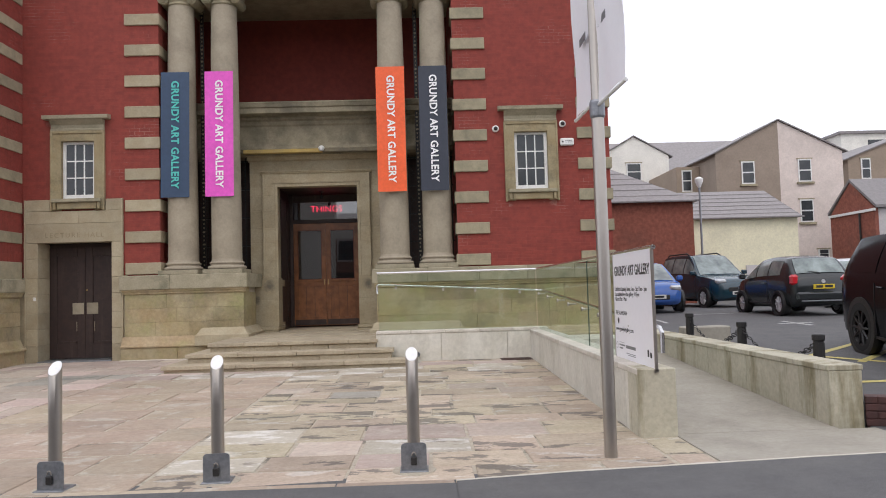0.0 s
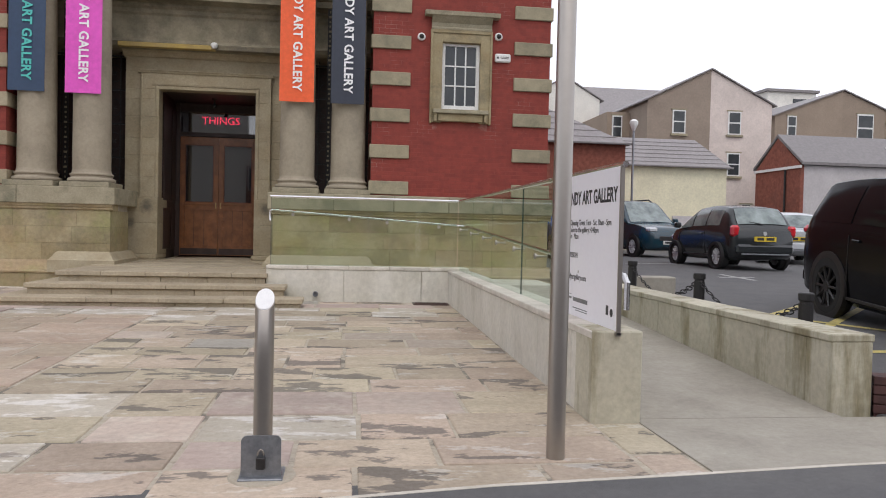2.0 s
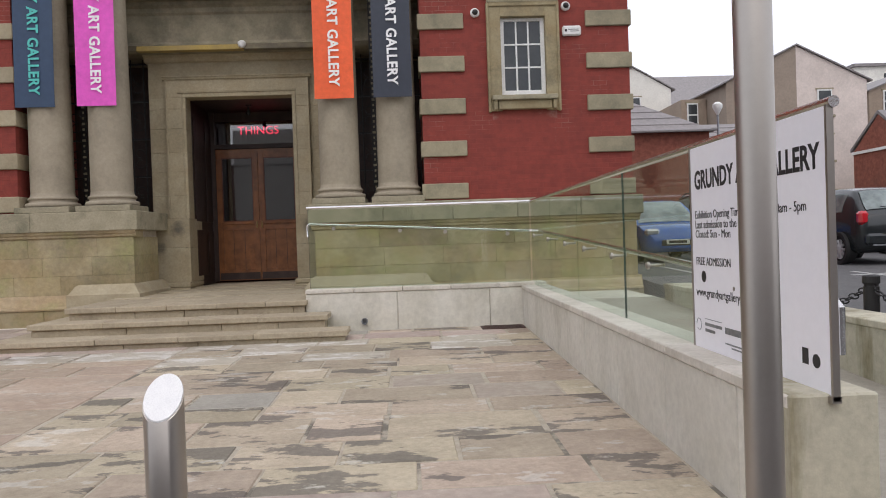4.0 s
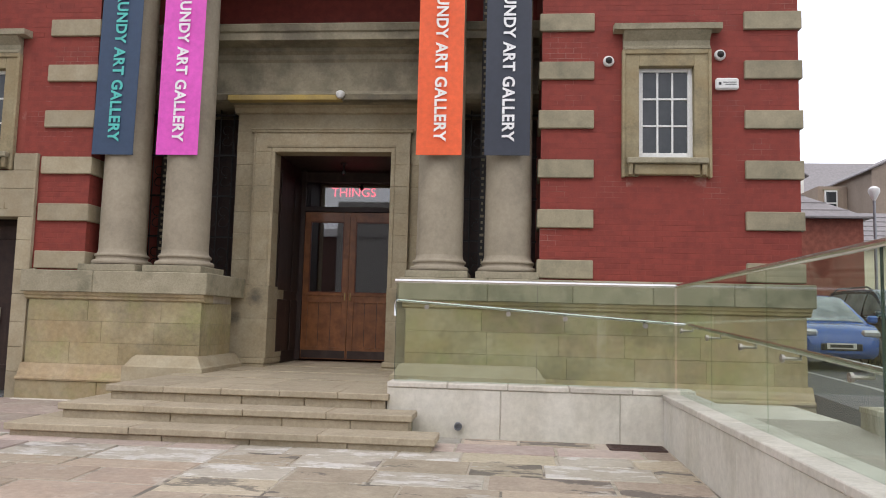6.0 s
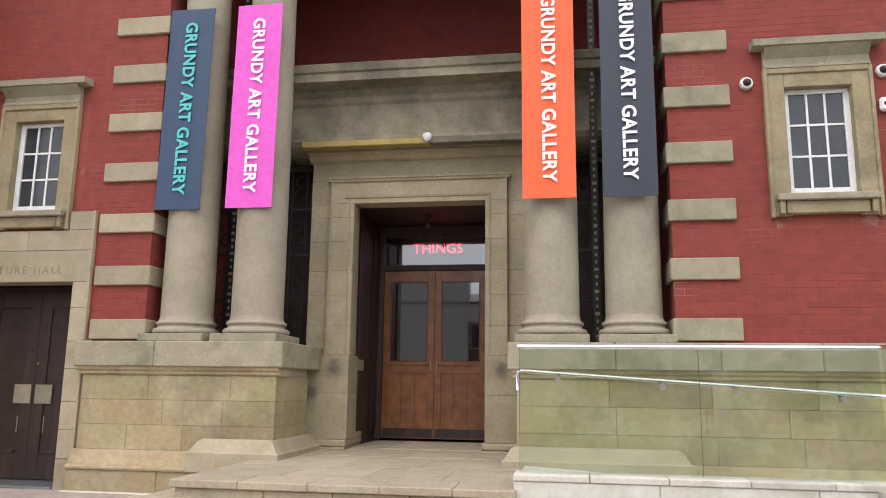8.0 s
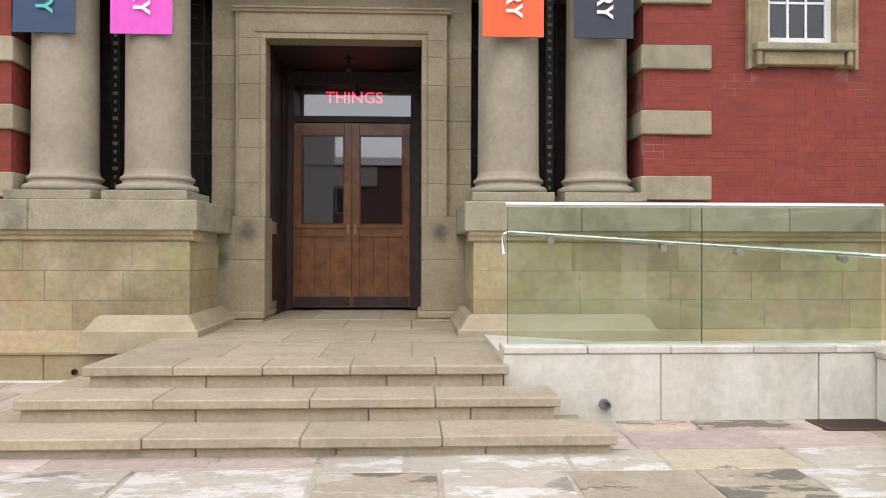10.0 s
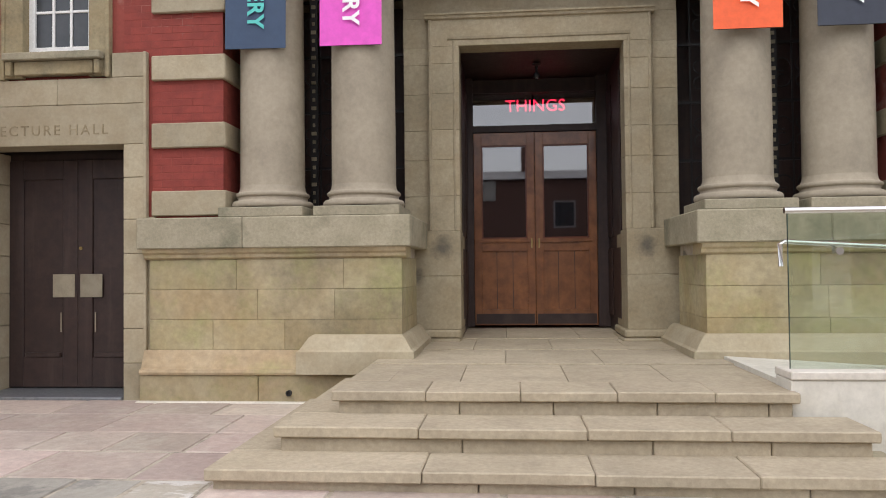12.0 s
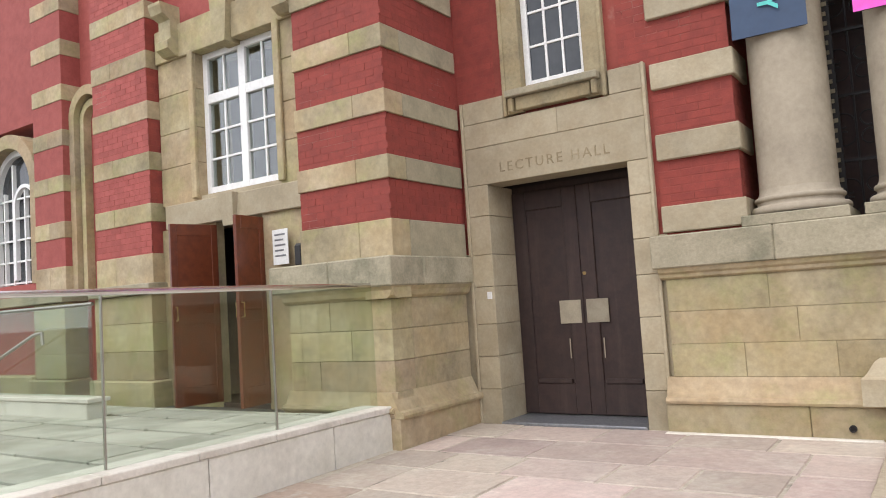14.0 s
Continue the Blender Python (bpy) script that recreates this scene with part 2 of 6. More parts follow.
STONE_GREY = material("weathered_stone", (0.36, 0.31, 0.21), 0.88, second=(0.28, 0.25, 0.17), scale=4.0, stain=(0.13, 0.13, 0.09),
                      stain_scale=1.6, stain_amount=0.6, vary=0.1, bump=0.3, bump_scale=40)
COLUMN = material("column_stone", (0.37, 0.32, 0.24), 0.85, second=(0.32, 0.275, 0.205), scale=2.0, stain=(0.22, 0.19, 0.15),
                  stain_scale=2.0, stain_amount=0.4, vary=0.05, bump=0.2, bump_scale=50)
# paler, pinker copy of the red brick with sky glare put into its colour
GLARE_BRICK = material("glare_paled_brick", (0.36, 0.085, 0.07), 0.8, second=(0.30, 0.066, 0.055), scale=8.0, stain=(0.24, 0.05, 0.042), stain_scale=0.7, stain_amount=0.4, vary=0.1, bump=0.25, bump_scale=70)
BRICK = material("red_brick", (0.27, 0.048, 0.034), 0.8, second=(0.215, 0.038, 0.028), scale=8.0, stain=(0.17, 0.03, 0.025),
                 stain_scale=0.7, stain_amount=0.4, vary=0.07, bump=0.25, bump_scale=70)
MORTAR = material("red_mortar", (0.27, 0.06, 0.045), 0.95, second=(0.21, 0.045, 0.033), scale=2.2, stain=(0.40, 0.27, 0.22), stain_scale=0.8, stain_edge=(0.57, 0.66), stain_amount=0.7, vary=0.05)
FLAG = material("york_stone_flags", (0.46, 0.385, 0.295), 0.8, second=(0.385, 0.32, 0.24), scale=2.4, stain=(0.13, 0.115, 0.10),
                stain_scale=1.5, stain_amount=0.8, stain_edge=(0.56, 0.58), patch=(0.55, 0.515, 0.455), patch_edge=(0.59, 0.63), vary=0.17, hue=0.016, grain=0.16, bump=0.6, bump_scale=25,
                per_piece=True, streak=(0.6, 1.3, 1.0))
FLAG_PALE = material("bleached_stone_flags", (0.47, 0.43, 0.36), 0.8, second=(0.41, 0.365, 0.295), scale=2.0, stain=(0.2, 0.17, 0.15), stain_scale=1.9, stain_amount=0.7, stain_edge=(0.60, 0.63),
                     patch=(0.66, 0.635, 0.60), patch_edge=(0.52, 0.57), vary=0.12, grain=0.12, bump=0.5, bump_scale=25, per_piece=True, streak=(0.6, 1.3, 1.0))
FLAG_BLUE = material("blue_grey_flags", (0.37, 0.345, 0.30), 0.8, second=(0.31, 0.29, 0.25), scale=2.0, stain=(0.17, 0.165, 0.15), stain_scale=1.5, stain_amount=0.6, stain_edge=(0.58, 0.63),
                     vary=0.12, grain=0.12, bump=0.5, bump_scale=25, per_piece=True)
FLAG_RED = material("pink_stone_flags", (0.45, 0.375, 0.32), 0.8, second=(0.42, 0.335, 0.285), scale=1.6, stain=(0.30, 0.26, 0.225),
                    stain_scale=1.2, stain_amount=0.5, patch=(0.52, 0.46, 0.39), patch_edge=(0.52, 0.66), vary=0.2, hue=0.02, grain=0.14, bump=0.4, bump_scale=25, per_piece=True)
FLAG_TAN = material("tan_stone_flags", (0.41, 0.335, 0.26), 0.8, second=(0.365, 0.285, 0.215), scale=1.6, stain=(0.28, 0.25, 0.21),
                    stain_scale=1.2, stain_amount=0.5, patch=(0.5, 0.46, 0.39), patch_edge=(0.55, 0.64), vary=0.15, hue=0.012, grain=0.14, bump=0.4, bump_scale=25, per_piece=True)
CONCRETE_OLD = material("stained_concrete", (0.50, 0.47, 0.37), 0.88, second=(0.43, 0.40, 0.31), scale=1.8, stain=(0.2, 0.17, 0.09),
                        stain_scale=2.2, stain_amount=0.8, stain_edge=(0.5, 0.62), stretch=6.0, vary=0.08, grain=0.14, bump=0.2, bump_scale=60)
JOINT = material("sandy_joint", (0.47, 0.42, 0.34), 0.95, second=(0.38, 0.33, 0.26), scale=9.0, stain=(0.12, 0.11, 0.09), stain_scale=1.6, stain_amount=0.8,
                 stain_edge=(0.55, 0.62), vary=0.0, bump=0.5, bump_scale=90)
STEP = material("step_stone", (0.425, 0.36, 0.26), 0.85, second=(0.37, 0.31, 0.22), scale=2.5, stain=(0.26, 0.22, 0.16),
                stain_scale=2.6, stain_amount=0.55, grain=0.15, vary=0.09, bump=0.25, bump_scale=40)
CONCRETE = material("pale_render", (0.65, 0.62, 0.55), 0.85, second=(0.58, 0.55, 0.475), scale=1.5, stain=(0.33, 0.30, 0.225),
                    stain_scale=1.8, stain_amount=0.5, stain_edge=(0.5, 0.75), stretch=2.5, vary=0.05, bump=0.12, bump_scale=70)
COPING = material("pale_coping", (0.63, 0.585, 0.52), 0.85, second=(0.55, 0.51, 0.44), scale=3.0, stain=(0.3, 0.26, 0.2),
                  stain_scale=2.2, stain_amount=0.5, vary=0.08, bump=0.2, bump_scale=50)
ASPHALT = material("asphalt", (0.115, 0.113, 0.114), 0.85, second=(0.095, 0.094, 0.096), scale=3.0, stain=(0.14, 0.135, 0.13),
                   stain_scale=0.5, stain_amount=0.5, vary=0.0, bump=0.5, bump_scale=160)
PAVE_GREY = material("ramp_paving", (0.355, 0.33, 0.28), 0.85, second=(0.305, 0.28, 0.235), scale=2.0, stain=(0.225, 0.205, 0.17),
                     stain_scale=0.9, stain_amount=0.5, vary=0.05, bump=0.3, bump_scale=90)
STEEL = material("brushed_steel", (0.43, 0.395, 0.36), 0.4, 1.0, second=(0.40, 0.37, 0.335), scale=3, grain=0.02, vary=0.0, bump=0.01, bump_scale=200)
# smoother, brighter copy of the steel, sky glare put into its colour
RAIL = material("polished_skylit_rail", (0.74, 0.73, 0.72), 0.22, 1.0, second=(0.68, 0.67, 0.66), scale=20, vary=0.0, bump=0.02, bump_scale=200)
DARK_JOINT = material("dark_joint", (0.09, 0.085, 0.07), 0.95, vary=0.0, bump=0.4, bump_scale=60)
GALV = material("galvanised_plate", (0.30, 0.31, 0.33), 0.45, 0.7, second=(0.22, 0.23, 0.25), scale=25, vary=0.05, bump=0.1)
WHITE = material("white_paint", (0.78, 0.78, 0.76), 0.4, second=(0.72, 0.72, 0.70), scale=4, vary=0.03, bump=0.03)
REFLECTOR = material("white_reflector", (0.85, 0.84, 0.83), 0.35, second=(0.8, 0.79, 0.79), scale=30, vary=0.0, bump=0.02)
OAK = material("oak_door", (0.27, 0.105, 0.036), 0.35, second=(0.17, 0.062, 0.022), scale=5, stain=(0.07, 0.028, 0.014), stain_scale=2.4, stain_amount=0.6, stretch=6.0, stain_edge=(0.5, 0.7), vary=0.06, bump=0.08, bump_scale=30, coat=0.25)
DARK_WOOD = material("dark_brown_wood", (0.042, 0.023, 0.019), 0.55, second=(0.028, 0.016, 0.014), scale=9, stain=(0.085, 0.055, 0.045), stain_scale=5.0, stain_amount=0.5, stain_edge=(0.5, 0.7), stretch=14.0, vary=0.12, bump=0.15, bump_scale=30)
MAHOGANY = material("red_brown_door", (0.15, 0.036, 0.012), 0.4, second=(0.10, 0.022, 0.008), scale=9, vary=0.08, bump=0.08, bump_scale=30, coat=0.05)
BLACK = material("black_iron", (0.015, 0.014, 0.014), 0.5, second=(0.02, 0.018, 0.018), scale=10, vary=0.0, bump=0.1)
# near-black base colour stands in for the lack of light in rooms
UNLIT_ROOM = material("unlit_interior", (0.035, 0.025, 0.022), 0.8, vary=0.0, bump=0.0)
GLASS = glass_like("clear_pane", (0.895, 0.945, 0.905))
WINDOW_GLASS = material("window_pane", (0.03, 0.035, 0.04), 0.06, second=(0.05, 0.055, 0.06), scale=1.5, vary=0.1, bump=0.0)
SLATE = material("slate_roof", (0.26, 0.24, 0.24), 0.6, second=(0.21, 0.195, 0.195), scale=6, vary=0.15, bump=0.25)

# ---- ground ----
def forecourt_z(y):
    return 0.0125 * max(y - 7.0, 0)


def yard_z(y):
    """Height of the car park, which climbs away from the street."""
    for (a, p), (b, q) in zip(((7.7, 0.10), (11.5, 0.30), (18.0, 0.58), (24.0, 0.66)), ((11.5, 0.30), (18.0, 0.58), (24.0, 0.66), (900.0, 0.7))):
        if y <= b:
            return p + (q - p) * max(y - a, 0) / (b - a)
    return 0.7


bm = bmesh.new()
xs = [-900, -60, -20, -9.05, 4.42, 4.46, 7, 12, 20, 40, 900]
ys = [-900, -60, -12, 0, 6.02, 7.68, 7.7, 9, 11.5, 14.5, 18, 21, 24, 40, 120, 900]
grid = [[bm.verts.new((x, y, (yard_z(y) if x > 4.43 else -0.06) if y > 7.69 else (0.0 if x > 4.43 or y < 6.1 else -0.06))) for y in ys] for x in xs]
for i in range(len(xs) - 1):
    for j in range(len(ys) - 1):
        bm.faces.new((grid[i][j], grid[i + 1][j], grid[i + 1][j + 1], grid[i][j + 1]))
tagged(part("ground", bm, ASPHALT), "dark grey asphalt street and car park", "ground", kind="structure")

bm = bmesh.new()
loft(bm, [[(-9.05, y, forecourt_z(y) - 0.007), (2.44, y, forecourt_z(y) - 0.007)] for y in (6.0, 7.0, 17.6)], closed=False, caps=False)
forecourt = tagged(part("forecourt_pavement", bm, JOINT), "forecourt of uneven worn sandstone flags with sandy joints", "pavement", kind="structure")

# ---- gallery walls ----
F = 17.10          # face of the brick
MID = -2.60        # middle of the portico
TOP = 9.6


def brick_field(parent, x0, x1, z0, z1, y, holes=(), axis='x', brick=None, apart=0, apart_top=4.5, apart_from=-99, apart_to=99):
    """Bricks in stretcher courses over a rectangle of wall with openings left out, as one stuff mesh of single bricks."""
    verts, faces = [], []
    course, length, joint = 0.0775, 0.225, 0.0065
    rng = random.Random(int(x0 * 100 + z0 * 10))
    rows = int((z1 - z0) / course + 0.5)
    for r in range(rows):
        za, zb = z0 + r * course + joint / 2, min(z0 + (r + 1) * course - joint / 2, z1)
        a = x0 - (length / 2 if r % 2 else 0)
        while a < x1 - 0.01:
            p, q = max(a + joint / 2, x0), min(a + length - joint / 2, x1)
            a += length
            if q - p < 0.03:
                continue
            cut = False
            for h0, h1, k0, k1 in holes:
                if zb > k0 and za < k1 and q > h0 and p < h1:
                    if p < h0:
                        q = min(q, h0)
                    elif q > h1:
                        p = max(p, h1)
                    else:
                        cut = True
            if cut or q - p < 0.02:
                continue
            d = 0.002 + rng.uniform(-0.001, 0.0012)
            if axis == 'x' and apart > 0 and abs(q - p - (length - joint)) < 1e-4 and zb < apart_top and apart_from < p < apart_to:
                ob = piece("brick", p, q, y - d, y + 0.05, za, zb, BRICK, parent, 0.003)
                apart -= 1
                continue
            n = len(verts)
            if axis == 'x':
                verts += [(p, y - d, za), (q, y - d, za), (q, y - d, zb), (p, y - d, zb), (p, y + 0.01, za), (q, y + 0.01, za), (q, y + 0.01, zb), (p, y + 0.01, zb)]
            else:
                verts += [(y + d, p, za), (y + d, q, za), (y + d, q, zb), (y + d, p, zb), (y - 0.01, p, za), (y - 0.01, q, za), (y - 0.01, q, zb), (y - 0.01, p, zb)]
            faces += [(n, n + 1, n + 2, n + 3), (n, n + 4, n + 5, n + 1), (n + 1, n + 5, n + 6, n + 2), (n + 2, n + 6, n + 7, n + 3), (n + 3, n + 7, n + 4, n)]
    me = bpy.data.meshes.new("brickwork")
    me.from_pydata(verts, [], faces)
    me.materials.append(brick or BRICK)
    ob = new("brickwork", me)
    ob.parent = parent
    return tagged(ob, "weathered red bricks laid in even courses", kind="stuff")


def pierced(name, x0, x1, y0, y1, z0, z1, holes, mat, label):
    """A wall with thickness and rectangular openings through it, built of butted blocks."""
    bm = bmesh.new()
    cuts = sorted({x0, x1, *[c for h in holes for c in h[:2]]})
    for a, b in zip(cuts, cuts[1:]):
        levels = z0
        for h in sorted((h for h in holes if h[0] <= a and h[1] >= b), key=lambda h: h[2]):
            if h[2] > levels:
                box(bm, a, b, y0, y1, levels, h[2])
            levels = h[3]
        if levels < z1:
            box(bm, a, b, y0, y1, levels, z1)
    return tagged(part(name, bm, mat), label, "wall", kind="structure")


WIN_R, WIN_L = (2.12, 2.88, 3.74, 5.06), (-8.14, -7.40, 3.78, 5.08)
LECTURE = (-8.66, -7.02, 0.12, 2.79)
wall_right = pierced("wall_right", 0.76, 4.31, F, F + 0.45, 0.0, TOP, [(2.02, 2.98, 3.64, 5.16)], MORTAR, "red brick gallery wall with pale stone quoins")
wall_left = pierced("wall_left", -9.15, -5.96, F, F + 0.45, 0.0, TOP, [(-8.24, -7.30, 3.68, 5.18), (-8.92, -6.80, 0.0, 3.49)], MORTAR, "red brick gallery wall over a stone lecture hall doorway")
brick_field(wall_right, 0.76, 4.31, 2.02, TOP, F, [(1.95, 3.05, 3.4, 5.6)], apart=160, apart_top=3.6)
brick_field(wall_left, -9.1, -5.96, 2.02, TOP, F, [(-8.5, -7.04, 3.4, 5.6), (-8.92, -6.8, 0, 3.74)], apart=110, apart_top=6.0, apart_from=-6.9)
# returns into the portico and the side of the building
wall_return_right = tagged(part("wall_return_right", boxed(0.76, 1.2, F + 0.45, 20.8, 0, TOP), MORTAR), "shaded brick return wall beside the columns", "wall", kind="structure")
wall_return_left = tagged(part("wall_return_left", boxed(-6.4, -5.96, F + 0.45, 20.8, 0, TOP), MORTAR), "shaded brick return wall beside the columns", "wall", kind="structure")
brick_field(wall_return_left, F, 19.0, 2.02, TOP, -5.96, axis='y')
wall_side = tagged(part("wall_side", boxed(3.9, 4.31, F + 0.45, 40, 0, TOP), BRICK), "red brick side wall of the gallery", "wall", kind="structure")
roof = tagged(part("roof", boxed(-20, 4.5, F - 0.1, 40, TOP, TOP + 0.25), SLATE), "flat dark roof over the gallery", "roof", kind="structure")

# quoins
for n in range(11):
    z = 2.03 + n * 0.712
    h = 0.26
    piece("quoin", 0.72, 1.50, F - 0.05, F + 0.5, z, z + h, STONE_GREY, wall_right, 0.01)
    piece("quoin", 3.57, 4.35, F - 0.05, F + 0.5, z, z + h, STONE_GREY, wall_right, 0.01)
    piece("quoin", -6.72, -5.92, F - 0.05, F + 0.5, z, z + h, STONE, wall_left, 0.01)

# ---- stone plinths ----
def plinth(name, x0, x1, yf, back, z0, mat, label, joints=0.95, ends=True):
    """Stone plinth: base with sloped weathering, coursed ashlar, moulding and a thick capping."""
    ob = thing(name, label, "plinth", kind="structure")
    bm = boxed(x0 + 0.02, x1 - 0.02, yf + 0.03, back, z0, 1.7)
    part("core", bm, JOINT, ob)
    rng = random.Random(int(abs(x0) * 100))
    base_top = 0.40
    # base course
    a = x0 - 0.07
    while a < x1 + 0.06:
        b = min(a + 1.25, x1 + 0.07)
        if x1 + 0.07 - b < 0.3:
            b = x1 + 0.07
        piece("base_stone", a + 0.002, b - 0.002, yf - 0.09, back, z0 - 0.1, base_top, mat, ob, 0.008)
        a = b
    bm = bmesh.new()
    run_x(bm, [(yf - 0.11, base_top), (yf - 0.12, base_top + 0.025), (yf - 0.11, base_top + 0.05), (yf - 0.07, base_top + 0.06),
               (yf - 0.06, base_top + 0.09), (yf, base_top + 0.24), (yf + 0.2, base_top + 0.24), (yf + 0.2, base_top)], x0 - 0.06, x1 + 0.06)
    part("weathering", bm, mat, ob)
    z = base_top + 0.24
    for r in range(3):
        h = 0.31
        a = x0
        first = True
        while a < x1 - 0.01:
            b = a + rng.uniform(0.7, 1.25) * joints
            if x1 - b < 0.35:
                b = x1
            piece("ashlar_block", a + 0.001, b - 0.001, yf + rng.uniform(-0.002, 0.003), back, z + 0.001, z + h - 0.001, mat, ob, 0.004)
            a = b
        z += h
    bm = bmesh.new()
    run_x(bm, [(yf, z), (yf - 0.03, z + 0.02), (yf - 0.035, z + 0.05), (yf - 0.06, z + 0.07), (yf - 0.075, z + 0.11), (yf + 0.3, z + 0.11), (yf + 0.3, z)], x0 - 0.05, x1 + 0.05)
    part("moulding", bm, mat, ob)
    a = x0 - 0.1
    while a < x1 + 0.09:
        b = min(a + rng.uniform(1.0, 1.5), x1 + 0.1)
        if x1 + 0.1 - b < 0.4:
            b = x1 + 0.1
        piece("capping_stone", a + 0.001, b - 0.001, yf - 0.1, back + 0.3, z + 0.11, 2.0, CAPPING, ob, 0.012)
        a = b
    return ob


def landing_base(parent, x0, x1):
    bm = bmesh.new()
    loft(bm, [[(x0 + i, 16.82 + i * 0.9, z), (x1 - i, 16.82 + i * 0.9, z), (x1 - i, 18.4, z), (x0 + i, 18.4, z)] for i, z in ((0.0, 0.42), (0.0, 0.64), (0.03, 0.66), (0.1, 0.77), (0.14, 0.80))])
    part("landing_base", bm, STONE, parent)


plinth_left = plinth("plinth_left", -6.72, -4.08, 17.02, 18.2, 0.0, STONE_BUFF, "coursed buff sandstone plinth carrying two columns")
landing_base(plinth_left, -5.12, -3.94)
part("mortar_fillet", boxed(-6.8, -5.0, 16.86, 16.935, 0.08, 0.135, 0.008), COPING, plinth_left, "pale mortar fillet at the foot")
part("overflow_pipe", lathe(bmesh.new(), [(0.03, 0), (0.03, 0.03), (0.02, 0.03), (0.02, 0.005)], n=14), BLACK, plinth_left).matrix_basis = pose(-5.22, 16.93, 0.22, 90, 0, 0)
plinth_right = plinth("plinth_right", -1.10, 4.33, 17.02, 18.2, 0.0, STONE_BUFF, "long coursed sandstone plinth behind the glass ramp")
landing_base(plinth_right, -1.27, 0.86)

# ---- columns ----
def column(cx, cy=17.38):
    ob = thing("column", "round tapered sandstone column with moulded base and scrolled capital", "column", (cx, cy, 2.0), group="portico columns")
    part("plinth_block", boxed(-0.44, 0.44, -0.44, 0.44, 0.0, 0.1, 0.008), CAPPING, ob)
    out = [(0.43, 0.1)]
    for k in range(9):
        a = -math.pi / 2 + math.pi * k / 8
        out.append((0.395 + 0.035 * math.cos(a), 0.14 + 0.04 * math.sin(a)))
    out += [(0.375, 0.185), (0.365, 0.20), (0.37, 0.22)]
    for k in range(7):
        a = -math.pi / 2 + math.pi * k / 6
        out.append((0.365 + 0.025 * math.cos(a), 0.245 + 0.025 * math.sin(a)))
    out += [(0.36, 0.275), (0.347, 0.30), (0.34, 0.34)]
    smooth(part("base", lathe(bmesh.new(), out, n=40), COLUMN, ob), 60)
    shaft = [(0.34 - 0.05 * (k / 10) ** 1.6, 0.34 + 5.86 * k / 10) for k in range(11)]
    smooth(part("shaft", lathe(bmesh.new(), shaft, n=40), COLUMN, ob), 60)
    bm = lathe(bmesh.new(), [(0.29, 6.2), (0.32, 6.22), (0.32, 6.25), (0.30, 6.27), (0.36, 6.36), (0.38, 6.42), (0.30, 6.42)], n=32)
    box(bm, -0.40, 0.40, -0.36, 0.36, 6.46, 6.56, 0.01)
    box(bm, -0.36, 0.36, -0.30, 0.30, 6.40, 6.46)
    for sx in (-1, 1):
        for k in range(5):
            r = 0.12 - 0.02 * k
            bmesh.ops.create_cone(bm, cap_ends=True, segments=20, radius1=r, radius2=r, depth=0.6 + 0.04 * k,
                                  matrix=Matrix.Translation((sx * 0.33, 0, 6.33)) @ Matrix.Rotation(math.pi / 2, 4, 'X'))
    part("capital", bm, STONE_GREY, ob)
    return ob


COLUMNS = [MID - 2.92, MID - 1.93, MID + 1.92, MID + 2.91]
for cx in COLUMNS:
    column(cx)

# ---- portico inside ----
portico = thing("portico_wall", "shaded stone and brick wall behind the columns", "wall", kind="structure")
part("upper_wall", boxed(-5.96, 0.76, 20.3, 20.6, 6.2, TOP), BRICK, portico)
part("ceiling", boxed(-5.96, 0.76, F, 20.6, 8.95, 9.2), STONE_GREY, portico)
part("beam", boxed(-5.96, 0.76, F + 0.02, 17.75, 8.56, 8.95), STONE_GREY, portico)
bm = bmesh.new()
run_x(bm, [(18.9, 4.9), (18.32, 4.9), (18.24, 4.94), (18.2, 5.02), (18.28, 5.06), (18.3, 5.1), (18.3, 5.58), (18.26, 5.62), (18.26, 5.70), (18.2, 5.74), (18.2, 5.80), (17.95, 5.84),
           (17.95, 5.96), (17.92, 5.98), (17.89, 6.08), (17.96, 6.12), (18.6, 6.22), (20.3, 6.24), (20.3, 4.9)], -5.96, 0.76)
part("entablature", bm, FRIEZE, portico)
OCHRE = material("ochre_stained_stone", (0.42, 0.30, 0.09), 0.85, second=(0.34, 0.25, 0.1), scale=4, stain=(0.2, 0.15, 0.07), stain_scale=2.5, vary=0.02)
SOOT = material("sooty_stone", (0.12, 0.105, 0.08), 0.9, second=(0.2, 0.17, 0.11), scale=5, vary=0.02)
part("string_course", boxed(-4.32, -2.42, 18.16, 18.34, 4.91, 5.0, 0.01), OCHRE, portico, "yellow stained stone string course")
part("string_course", boxed(-2.40, -0.94, 18.16, 18.34, 4.91, 5.0, 0.01), SOOT, portico, "blackened stone string course")
letters_apart(lettering("inscription", "THE GRUNDY ART GALLERY", 0.205, pose(MID + 0.1, 18.297, 5.34, 90, 0, 0), FRIEZE, portico, 0.004, 1.2), "carved_letter")
